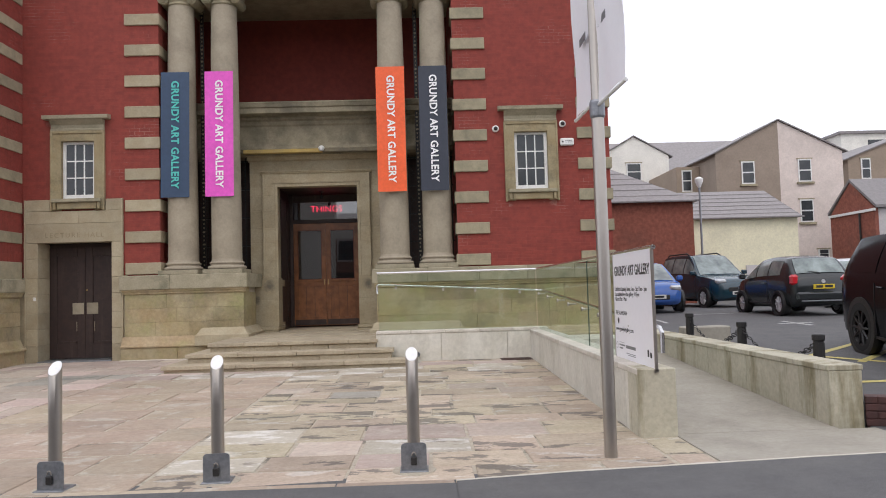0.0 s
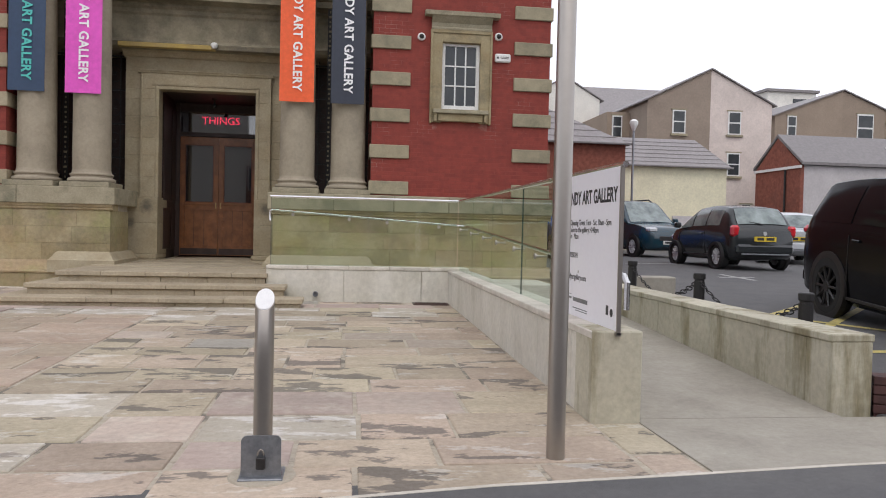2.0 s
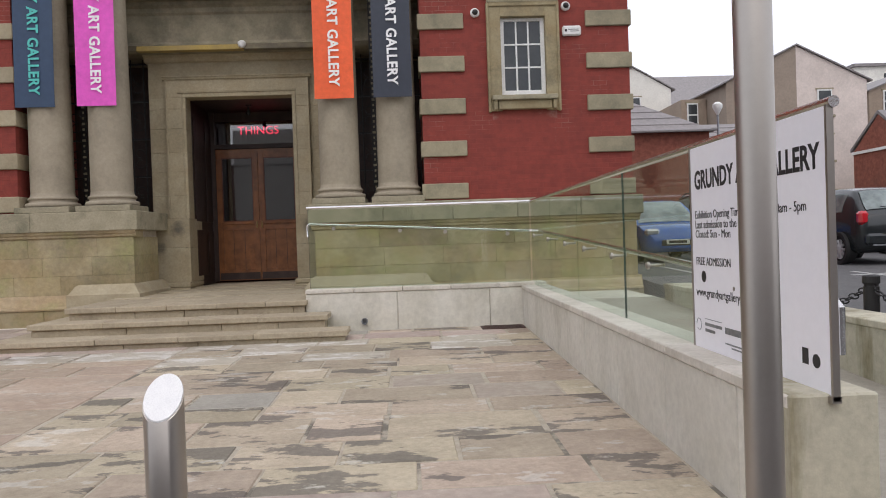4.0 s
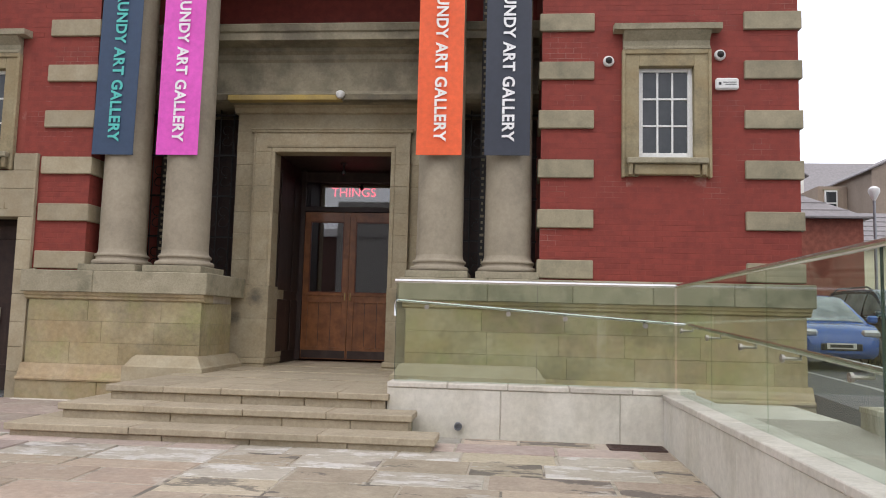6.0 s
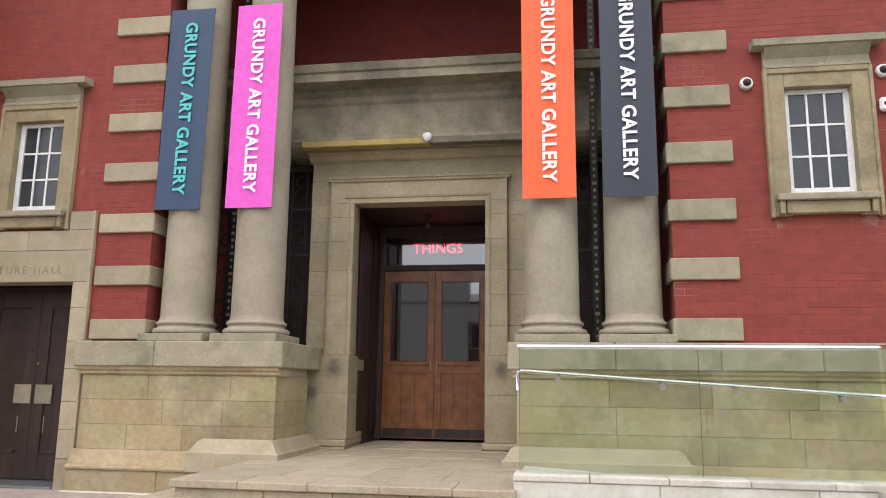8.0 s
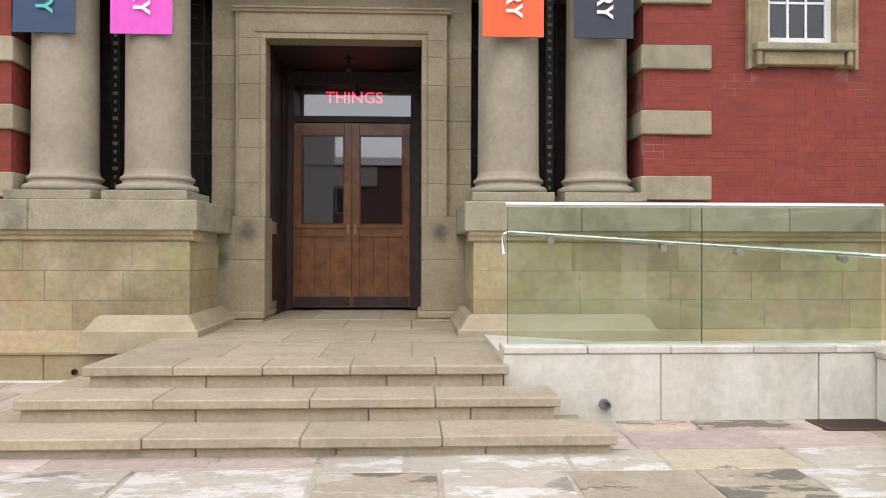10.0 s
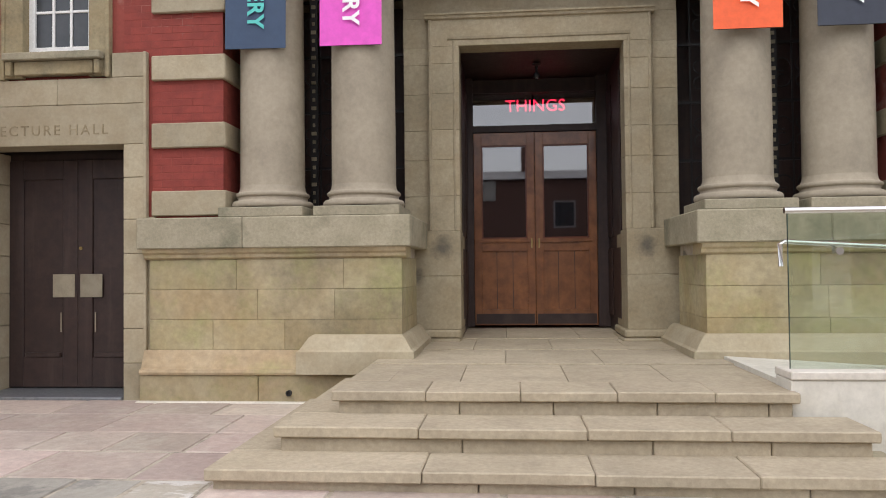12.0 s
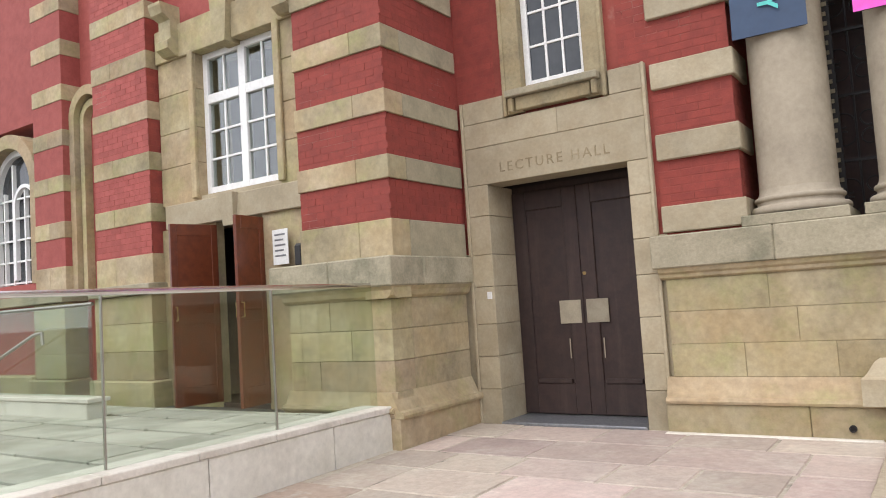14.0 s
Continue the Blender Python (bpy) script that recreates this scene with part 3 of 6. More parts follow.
# dark screens with iron grilles either side of the doorway
for x0, x1 in ((-5.96, -4.26), (-0.96, 0.76)):
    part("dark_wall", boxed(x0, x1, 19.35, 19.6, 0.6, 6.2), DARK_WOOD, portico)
    part("threshold", boxed(x0, x1, 18.2, 19.35, 0.4, 1.9), STONE_GREY, portico)
    grille = thing("window_grille", "black wrought iron grille in the shade behind the columns", "grille", (0, 0, 0), group="portico grilles")
    for k in range(7):
        x = x0 + 0.15 + (x1 - x0 - 0.3) * k / 6
        part("bar", tube(bmesh.new(), [(x, 18.75, 1.9), (x, 18.75, 4.9)], 0.012, 6), BLACK, grille)
    for k in range(5):
        z = 2.0 + 0.7 * k
        part("rail", boxed(x0, x1, 18.73, 18.77, z, z + 0.03), BLACK, grille)
    for k in range(6):
        x = x0 + 0.15 + (x1 - x0 - 0.3) * (k + 0.5) / 6
        for z in (2.35, 3.05, 3.75, 4.45):
            for turn in (0.6, -0.6):
                part("scroll", tube(bmesh.new(), [(x + 0.1 * math.cos(a * math.pi / 6) * (1 - 0.04 * a), 18.75, z + turn * 0.16 + 0.13 * math.sin(a * math.pi / 6) * turn) for a in range(11)], 0.009, 5), BLACK, grille)

    # ornamental iron strip with light bosses
    sx = -5.23 if x0 < -2 else -0.10
    strip = part("ornament_strip", boxed(sx - 0.045, sx + 0.045, 18.0, 18.02, 2.1, 8.4), BLACK, grille)
    bm = bmesh.new()
    rng = random.Random(9)
    for k in range(64):
        z = 2.12 + k * 0.098
        w = 0.012 + 0.012 * (k % 3 == 0) + rng.uniform(0, 0.006)
        box(bm, sx - w, sx + w, 17.985, 18.0, z, z + 0.04)
    tagged(part("boss", bm, STONE_GREY, strip), "row of small pale bosses", kind="stuff")

# door surround
OPEN = (-3.58, -1.63, 4.13)
surround = thing("door_surround", "moulded sandstone doorway with stepped architrave", "doorway", kind="structure")
for x0, x1, side in ((-4.26, OPEN[0], -1), (OPEN[1], -1.0, 1)):
    for za, zb, out in ((0.55, 0.62, 0.07), (0.62, 0.72, 0.045), (0.72, 1.36, 0.0), (1.36, 1.90, 0.0)):
        piece("dado_stone", x0 - out, x1 + out if side > 0 else x1, 18.47 - out, 19.3, za + 0.001, zb - 0.001, DOOR_STONE, surround, 0.006 if out == 0 else 0.02)
    z = 1.90
    for k, h in enumerate((0.42, 0.44, 0.36, 0.44, 0.36, 0.44, 0.4)):
        if z >= OPEN[2]:
            break
        h = min(h, OPEN[2] + 0.0 - z)
        outer, inner = (x0, x0 + 0.32) if side < 0 else (x1 - 0.32, x1)
        arch = (x0 + 0.32, x1) if side < 0 else (x0, x1 - 0.32)
        piece("jamb_stone", outer, inner - 0.0, 18.56, 19.3, z + 0.001, z + h - 0.001, DOOR_STONE, surround, 0.005)
        piece("architrave_stone", arch[0], arch[1], 18.50, 18.82, z + 0.001, z + h - 0.001, DOOR_STONE, surround, 0.005)
        z += h
for x in (-3.95, -1.345):
    part("architrave_fillet", boxed(x, x + 0.035, 18.475, 18.56, 1.905, 4.45, 0.006), DOOR_STONE, surround)
for x in (OPEN[0] - 0.075, OPEN[1] + 0.045):
    part("architrave_bead", boxed(x, x + 0.03, 18.488, 18.51, 1.905, OPEN[2] + 0.07, 0.006), DOOR_STONE, surround)
part("lintel", boxed(-3.94, -1.32, 18.50, 18.82, OPEN[2], 4.49, 0.005), DOOR_STONE, surround)
part("head_stone", boxed(-4.26, -1.0, 18.56, 19.3, 4.49, 4.80, 0.005), DOOR_STONE, surround)
part("head_end", boxed(-4.26, -3.94, 18.56, 19.3, OPEN[2], 4.49), DOOR_STONE, surround)
part("head_end", boxed(-1.32, -1.0, 18.56, 19.3, OPEN[2], 4.49), DOOR_STONE, surround)
bm = bmesh.new()
run_x(bm, [(18.50, 4.45), (18.47, 4.46), (18.46, 4.49), (18.44, 4.50), (18.44, 4.52), (18.56, 4.52), (18.56, 4.45)], -3.99, -1.27)
run_x(bm, [(18.50, OPEN[2] + 0.07), (18.485, OPEN[2] + 0.08), (18.48, OPEN[2] + 0.11), (18.52, OPEN[2] + 0.115)], -3.72, -1.55)
part("moulding", bm, DOOR_STONE, surround)
bm = bmesh.new()
run_x(bm, [(18.56, 4.78), (18.5, 4.80), (18.46, 4.86), (18.40, 4.89), (18.40, 4.9), (18.7, 4.9), (18.7, 4.78)], -4.3, -0.96)
part("cornice", bm, DOOR_STONE, surround)

# porch beyond the opening
porch = thing("porch_lining", "dark stained timber lining of the deep entrance porch", "porch", kind="structure")
part("side_panel", boxed(-3.75, -3.60, 18.822, 20.55, 0.55, 4.2), DARK_WOOD, porch)
part("side_panel", boxed(-1.61, -1.46, 18.822, 20.55, 0.55, 4.2), DARK_WOOD, porch)
part("soffit", boxed(-3.75, -1.46, 18.822, 20.9, 4.14, 4.27), DARK_WOOD, porch)
part("transom_board", boxed(-3.58, -1.69, 20.38, 20.5, 3.95, 4.16), DARK_WOOD, porch)
part("back_room", boxed(-4.5, -0.8, 22.4, 22.5, 0.5, 4.5), UNLIT_ROOM, porch)

# ---- landing and steps ----
landing = tagged(thing("landing", "worn sandstone landing slabs before the doors", "landing", kind="structure"))
part("core", boxed(-4.05, -1.0, 15.3, 20.5, 0.1, 0.55), STEP, landing)
for r, (ya, yb) in enumerate(((15.46, 16.5), (16.5, 17.6), (17.6, 18.7), (18.7, 20.5))):
    cuts = [-4.30, -3.4, -2.55, -1.75, -0.98] if r % 2 == 0 else [-4.30, -3.05, -2.15, -0.98]
    for a, b in zip(cuts, cuts[1:]):
        piece("slab", a + 0.003, b - 0.003, ya + 0.003, yb - 0.003, 0.44, 0.563 + 0.012 * r, STEP, landing, 0.003)


def step(x0, x1, yf, tread, z0, z1, back, joints):
    ob = thing("step", "worn sandstone entrance step with overhanging nosing", "step", group="entrance steps", kind="structure")
    rng = random.Random(int(yf * 100))
    part("core", boxed(x0 + 0.06, x1 - 0.06, yf + 0.08, back, z0 - 0.05, z1 - 0.08), STONE_GREY, ob)
    cuts = [x0 + 0.04] + [j + rng.uniform(0.2, 0.5) for j in joints] + [x1 - 0.04]
    for a, b in zip(cuts, cuts[1:]):
        piece("riser_stone", a + 0.003, b - 0.003, yf + 0.05 + rng.uniform(-0.006, 0.006), yf + 0.3, z0 - 0.05, z1 - 0.078, STEP, ob, 0.008)
    piece("side_riser", x0 + 0.04, x0 + 0.3, yf + 0.305, back, z0 - 0.05, z1 - 0.078, STEP, ob, 0.008)
    cuts = [x0] + joints + [x1]
    for a, b in zip(cuts, cuts[1:]):
        piece("tread_stone", a + 0.002, b - 0.002, yf + rng.uniform(-0.008, 0.008), yf + tread, z1 - 0.075, z1 + rng.uniform(-0.004, 0.003), STEP, ob, 0.009)
    piece("side_tread", x0, x0 + 0.36, yf + tread + 0.004, back, z1 - 0.075, z1, STEP, ob, 0.012)
    return ob


step(-4.92, -0.35, 14.08, 0.50, 0.06, 0.225, 16.6, [-3.55, -2.50, -1.55])
step(-4.62, -0.65, 14.53, 0.50, 0.20, 0.395, 16.8, [-3.62, -2.50, -1.58])
step(-4.32, -0.98, 14.98, 0.50, 0.37, 0.565, 16.9, [-3.62, -2.93, -2.24, -1.56])

# ---- low walls of the ramp ----
def low_wall_x(name, x0, x1, y0, y1, z0, z1, panels, label):
    ob = thing(name, label, "low wall", kind="structure")
    part("core", boxed(x0 + 0.02, x1 - 0.02, y0 + 0.02, y1 - 0.02, z0 - 0.1, z1 - 0.06), CONCRETE, ob)
    for a, b in zip(panels, panels[1:]):
        piece("facing_slab", a + 0.004, b - 0.004, y0, y1, z0 - 0.1, z1 - 0.062, CONCRETE, ob, 0.006)
    n = max(1, round((x1 - x0) / 0.72))
    for k in range(n):
        piece("coping_stone", x0 + (x1 - x0) * k / n + 0.003, x0 + (x1 - x0) * (k + 1) / n - 0.003, y0 - 0.015, y1 + 0.015, z1 - 0.06, z1, COPING, ob, 0.008)
    return ob


def low_wall_y(name, x0, x1, y0, y1, z0, z1, panels, label, mat=None, cap=True):
    ob = thing(name, label, "low wall", kind="structure")
    mat = mat or CONCRETE
    part("core", boxed(x0 + 0.02, x1 - 0.02, y0 + 0.02, y1 - 0.02, z0 - 0.1, z1 - 0.06), mat, ob)
    for a, b in zip(panels, panels[1:]):
        piece("facing_slab", x0, x1, a + 0.004, b - 0.004, z0 - 0.1, z1 - 0.062, mat, ob, 0.006)
    n = max(1, round((y1 - y0) / 0.75))
    for k in range(n):
        piece("coping_stone", x0 - 0.015, x1 + 0.015, y0 + (y1 - y0) * k / n + 0.003, y0 + (y1 - y0) * (k + 1) / n - 0.003, z1 - 0.06, z1, COPING if cap else mat, ob, 0.008)
    return ob


low_wall_x("low_wall_front", -1.015, 2.42, 15.08, 15.4, 0.1, 0.70, [-1.015, 0.28, 1.6, 2.42], "pale rendered low wall beside the steps")
low_wall_y("low_wall_ramp", 2.07, 2.42, 7.42, 15.06, 0.0, 0.66, [7.42, 7.95, 9.0, 10.1, 11.2, 12.35, 13.5, 15.06], "pale rendered low wall carrying a glass balustrade")
low_wall_y("low_wall_yard", 4.06, 4.40, 7.6, 14.9, 0.0, 0.62, [7.6, 7.95, 9.6, 10.9, 12.2, 13.5, 14.9], "stained concrete low wall along the car park", CONCRETE_OLD, False)
low_wall_y("low_wall_terrace", -9.4, -9.05, 6.5, 15.58, 0.0, 0.52, [6.5, 8.4, 10.2, 11.9, 13.4, 14.75, 15.58], "white low wall edging the raised terrace")

# ramp
bm = bmesh.new()
loft(bm, [[(2.40, y, z), (4.08, y, z), (4.08, y, z - 0.3), (2.40, y, z - 0.3)] for y, z in ((7.5, 0.004), (15.0, 0.40), (17.0, 0.40))])
tagged(part("ramp", bm, PAVE_GREY), "smooth grey paved access ramp between low walls", "ramp", kind="structure")
bm = bmesh.new()
loft(bm, [[(x, 15.38, z), (x, 17.0, z), (x, 17.0, z - 0.3), (x, 15.38, z - 0.3)] for x, z in ((4.08, 0.402), (2.4, 0.402), (-1.0, 0.605))])
tagged(part("upper_ramp", bm, CONCRETE), "pale concrete upper ramp along the plinth", "ramp", kind="structure")
tagged(part("ramp_foot_pavement", boxed(2.424, 4.44, 6.02, 7.49, -0.1, 0.004), PAVE_GREY), "grey pavement at the foot of the ramp", "pavement", kind="structure")
part("end_pillar", boxed(2.058, 2.432, 7.40, 7.80, -0.1, 0.664, 0.01), CONCRETE_OLD, bpy.data.objects["low_wall_ramp"])

# ---- doors of the gallery ----
NEON = glowing("red_neon", (1.0, 0.03, 0.09), 6.5)
BRASS = material("aged_brass", (0.45, 0.33, 0.14), 0.35, 1.0, vary=0.0, bump=0.02)
PLATE = material("dull_metal_plate", (0.42, 0.37, 0.28), 0.4, 0.5, vary=0.1, bump=0.03)
DOOR_GLASS = glass_like("door_pane", (0.45, 0.46, 0.47), 0.2)

gallery_doors = thing("door_1", "pair of closed oak doors with glazed upper halves", "door", (0, 20.18, 0), kind="structure")
part("frame", box(box(box(bmesh.new(), -3.60, -3.50, -0.03, 0.09, 0.62, 4.14), -1.77, -1.61, -0.03, 0.09, 0.62, 4.14), -3.50, -1.77, -0.03, 0.09, 3.37, 3.46), DARK_WOOD, gallery_doors)
part("head_panel", boxed(-3.50, -1.77, 0.0, 0.06, 3.93, 4.12), DARK_WOOD, gallery_doors)
for x0, x1, hx in ((-3.495, -2.637, 1), (-2.633, -1.775, -1)):
    bm = bmesh.new()
    for a, b, c, d in ((x0, x0 + 0.11, 0.64, 3.36), (x1 - 0.11, x1, 0.64, 3.36), (x0 + 0.11, x1 - 0.11, 3.18, 3.36),
                       (x0 + 0.11, x1 - 0.11, 1.68, 1.86), (x0 + 0.11, x1 - 0.11, 0.64, 0.86)):
        box(bm, a, b, -0.01, 0.045, c, d, 0.004)
    leaf = part("door_leaf", bm, OAK, gallery_doors)
    part("panel", boxed(x0 + 0.09, x1 - 0.09, 0.012, 0.035, 0.84, 1.70, 0.01), OAK, leaf)
    part("weather_ledge", boxed(x0 + 0.07, x1 - 0.07, -0.035, -0.011, 1.80, 1.835, 0.006), OAK, leaf)
    for k in (1, 2):
        gx = x0 + 0.09 + (x1 - x0 - 0.18) * k / 3
        part("panel_groove", boxed(gx - 0.004, gx + 0.004, 0.0105, 0.0118, 0.87, 1.67), DARK_WOOD, leaf)
    bead = bmesh.new()
    for a, b, c, d in ((x0 + 0.11, x0 + 0.128, 1.86, 3.18), (x1 - 0.128, x1 - 0.11, 1.86, 3.18), (x0 + 0.128, x1 - 0.128, 3.162, 3.18), (x0 + 0.128, x1 - 0.128, 1.86, 1.878)):
        box(bead, a, b, -0.004, 0.013, c, d)
    part("glazing_bead", bead, MAHOGANY, leaf)
    part("pane", boxed(x0 + 0.10, x1 - 0.10, 0.014, 0.02, 1.85, 3.19), DOOR_GLASS, leaf)
    part("kick_plate", boxed(x0 + 0.02, x1 - 0.02, -0.016, -0.01, 0.66, 0.80), DARK_WOOD, leaf)
    hz = x1 - 0.05 if hx > 0 else x0 + 0.05
    part("door_handle", boxed(hz - 0.012, hz + 0.012, -0.05, -0.012, 1.72, 1.86, 0.004), BRASS, leaf)
fan = thing("transom_window", "glazed transom light over the oak doors", "window", (0, 20.18, 0), kind="structure")
part("pane", boxed(-3.50, -1.77, 0.02, 0.026, 3.46, 3.93), DOOR_GLASS, fan)
neon = thing("neon_sign", "glowing red neon word sign behind the transom glass", "neon sign", (-2.61, 20.25, 3.745))
letters_apart(lettering("letters", "THINGS", 0.24, pose(0, 0, 0, 90, 0, 0), NEON, neon, 0.006), "letter")
# hall walls and ceiling carry the unlit look in their colour
tagged(part("wall_inside", boxed(-4.4, -0.9, 22.6, 22.7, 0.3, 4.4), UNLIT_ROOM), "entrance hall wall behind the doors, near-black for want of light", "wall", kind="structure")
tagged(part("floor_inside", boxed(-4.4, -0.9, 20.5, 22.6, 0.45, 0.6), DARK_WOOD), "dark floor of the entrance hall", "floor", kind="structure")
tagged(part("ceiling_inside", boxed(-4.4, -0.9, 20.5, 22.6, 4.3, 4.4), UNLIT_ROOM), "entrance hall ceiling, near-black for want of light", "ceiling", kind="structure")
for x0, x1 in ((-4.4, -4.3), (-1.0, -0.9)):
    tagged(part("wall_inside", boxed(x0, x1, 20.56, 22.6, 0.6, 4.3), UNLIT_ROOM), "entrance hall side wall, near-black for want of light", "wall", kind="structure")
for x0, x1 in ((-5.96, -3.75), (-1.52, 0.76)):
    tagged(part("wall_inside", boxed(x0, x1, 20.3, 20.55, 0.4, 6.2), UNLIT_ROOM), "unlit wall behind the portico", "wall", kind="structure")
porch_lamp = thing("porch_light", "small clear bulb fitting under the porch ceiling", "light fitting", (-2.62, 19.4, 4.12))
part("rose", lathe(bmesh.new(), [(0.06, 0.0), (0.06, -0.02), (0.02, -0.03), (0.015, -0.10)], n=16), BLACK, porch_lamp)
part("bulb", lathe(bmesh.new(), [(0.015, -0.10), (0.04, -0.13), (0.045, -0.16), (0.03, -0.19), (0.005, -0.2)], n=16), WINDOW_GLASS, porch_lamp)
# panelled porch sides
for sx, x in ((1, -3.598), (-1, -1.612)):
    for ya, yb in ((18.95, 19.6), (19.75, 20.35)):
        for za, zb in ((0.8, 1.7), (1.85, 3.9)):
            part("raised_panel", boxed(min(x, x + sx * 0.02), max(x, x + sx * 0.02), ya, yb, za, zb, 0.008), DARK_WOOD, porch)

# ---- sash windows of the gallery ----
def sash_window(name, hole, yf, label):
    x0, x1, z0, z1 = hole
    ob = thing(name, label, "window", kind="structure")
    fr = bmesh.new()
    # stone frame
    for a, b, c, d in ((x0 - 0.21, x0, z0 - 0.26, z1 + 0.2), (x1, x1 + 0.21, z0 - 0.26, z1 + 0.2), (x0, x1, z1, z1 + 0.2)):
        box(fr, a, b, yf - 0.06, yf + 0.25, c, d, 0.006)
    part("stone_frame", fr, WINDOW_STONE, ob)
    bm = bmesh.new()
    for a, b, c, d in ((x0 - 0.235, x0 - 0.19, z0 - 0.28, z1 + 0.24), (x1 + 0.19, x1 + 0.235, z0 - 0.28, z1 + 0.24), (x0 - 0.19, x1 + 0.19, z1 + 0.17, z1 + 0.24)):
        box(bm, a, b, yf - 0.085, yf, c, d, 0.008)
    part("outer_moulding", bm, WINDOW_STONE, ob)
    part("sill_apron", boxed(x0 - 0.07, x1 + 0.07, yf - 0.10, yf + 0.1, z0 - 0.24, z0 - 0.09, 0.01), WINDOW_STONE, ob)
    part("window_sill", boxed(x0 - 0.17, x1 + 0.17, yf - 0.16, yf + 0.2, z0 - 0.09, z0 - 0.01, 0.01), CAPPING, ob)
    for sx in (x0 - 0.15, x1 + 0.09):
        part("bracket", boxed(sx, sx + 0.06, yf - 0.13, yf, z0 - 0.25, z0 - 0.09, 0.01), WINDOW_STONE, ob)
    bm = bmesh.new()
    t = z1 + 0.24
    run_x(bm, [(yf, t), (yf - 0.09, t), (yf - 0.09, t + 0.03), (yf - 0.06, t + 0.05), (yf - 0.06, t + 0.13), (yf - 0.1, t + 0.17), (yf - 0.17, t + 0.24),
               (yf - 0.17, t + 0.25), (yf, t + 0.25)], x0 - 0.22, x1 + 0.22)
    run_x(bm, [(yf, t + 0.25), (yf - 0.2, t + 0.25), (yf - 0.21, t + 0.33), (yf, t + 0.36)], x0 - 0.36, x1 + 0.36)
    part("hood", bm, CAPPING, ob)
    # timber sash
    bm = bmesh.new()
    y0 = yf + 0.05
    for a, b, c, d in ((x0, x0 + 0.07, z0, z1), (x1 - 0.07, x1, z0, z1), (x0 + 0.07, x1 - 0.07, z1 - 0.055, z1), (x0 + 0.07, x1 - 0.07, z0, z0 + 0.095)):
        box(bm, a, b, y0, y0 + 0.08, c, d, 0.004)
    sash = part("sash_frame", bm, WHITE, ob, "white painted timber sash frame")
    xa, xb, za, zb = x0 + 0.07, x1 - 0.07, z0 + 0.095, z1 - 0.055
    for k in (1, 2):
        x = xa + (xb - xa) * k / 3
        part("glazing_bar", boxed(x - 0.014, x + 0.014, y0 + 0.012, y0 + 0.05, za, zb, 0.003), WHITE, sash)
        z = za + (zb - za) * k / 3
        part("glazing_bar", boxed(xa, xb, y0 + 0.015, y0 + 0.048, z - 0.014, z + 0.014, 0.003), WHITE, sash)
    for i in range(3):
        for j in range(3):
            part("pane", boxed(xa + (xb - xa) * i / 3, xa + (xb - xa) * (i + 1) / 3, y0 + 0.03, y0 + 0.036, za + (zb - za) * j / 3, za + (zb - za) * (j + 1) / 3), WINDOW_GLASS, ob)
    part("blind_room", boxed(x0 - 0.1, x1 + 0.1, yf + 0.5, yf + 0.55, z0 - 0.1, z1 + 0.1), UNLIT_ROOM, ob)
    return ob


sash_window("window_1", WIN_R, F, "small white nine-pane sash window in a moulded stone frame")
sash_window("window_2", WIN_L, F, "small white nine-pane sash window over the lecture hall door")

# ---- lecture hall doorway ----
lecture = thing("doorway_lecture", "plain sandstone doorway with carved lecture hall lettering", "doorway", kind="structure")
xl, xr = -8.92, -6.80
for x0, x1 in ((xl, LECTURE[0]), (LECTURE[1], xr)):
    z = 0.08
    for h in (0.42, 0.36, 0.36, 0.42, 0.36, 0.44, 0.35):
        top = min(z + h, LECTURE[3])
        piece("jamb_stone", x0, x1, F - 0.055, F + 0.62, z + 0.002, top - 0.002, STONE, lecture, 0.006)
        z = top
for a, b, c, d in ((xl, xr, LECTURE[3], 3.22), (xl, -7.75, 3.22, 3.50), (-7.75, xr, 3.22, 3.50), (xl, WIN_L[0] - 0.25, 3.50, 3.76), (WIN_L[1] + 0.25, xr, 3.50, 3.76)):
    piece("head_stone", a + 0.001, b - 0.001, F - 0.055, F + 0.3, c + 0.002, d - 0.002, STONE, lecture, 0.006)
part("side_stone", boxed(-9.12, xl - 0.036, F - 0.03, F + 0.3, 0.0, 2.02), STONE, lecture)
part("side_stone", boxed(xr + 0.036, -6.69, F - 0.03, F + 0.3, 0.0, 2.025), STONE, lecture)
for x in (xl - 0.035, xr):
    part("edge_moulding", boxed(x, x + 0.035, F - 0.075, F, 0.1, 3.76, 0.006), STONE, lecture)
# darker colour puts the shadow of cut letters onto these raised ones
CARVED = material("carving_shade", (0.30, 0.245, 0.155), 0.95, second=(0.23, 0.18, 0.105), scale=9, vary=0.15, bump=0.2)
letters_apart(lettering("carved_letters", "LECTURE HALL", 0.155, pose(-7.84, F - 0.056, 2.95, 90, 0, 0), CARVED, lecture, 0.004, 1.3), "carved_letter")
part("threshold", boxed(LECTURE[0], LECTURE[1], F - 0.1, F + 0.62, 0.04, 0.15, 0.01), GALV, lecture, "grey worn stone threshold")
ldoors = thing("door_2", "closed dark brown panelled double doors with metal plates", "door", (0, F + 0.48, 0), kind="structure")
part("head_lining", boxed(LECTURE[0], LECTURE[1], 0.03, 0.12, 2.72, 2.79), DARK_WOOD, ldoors)
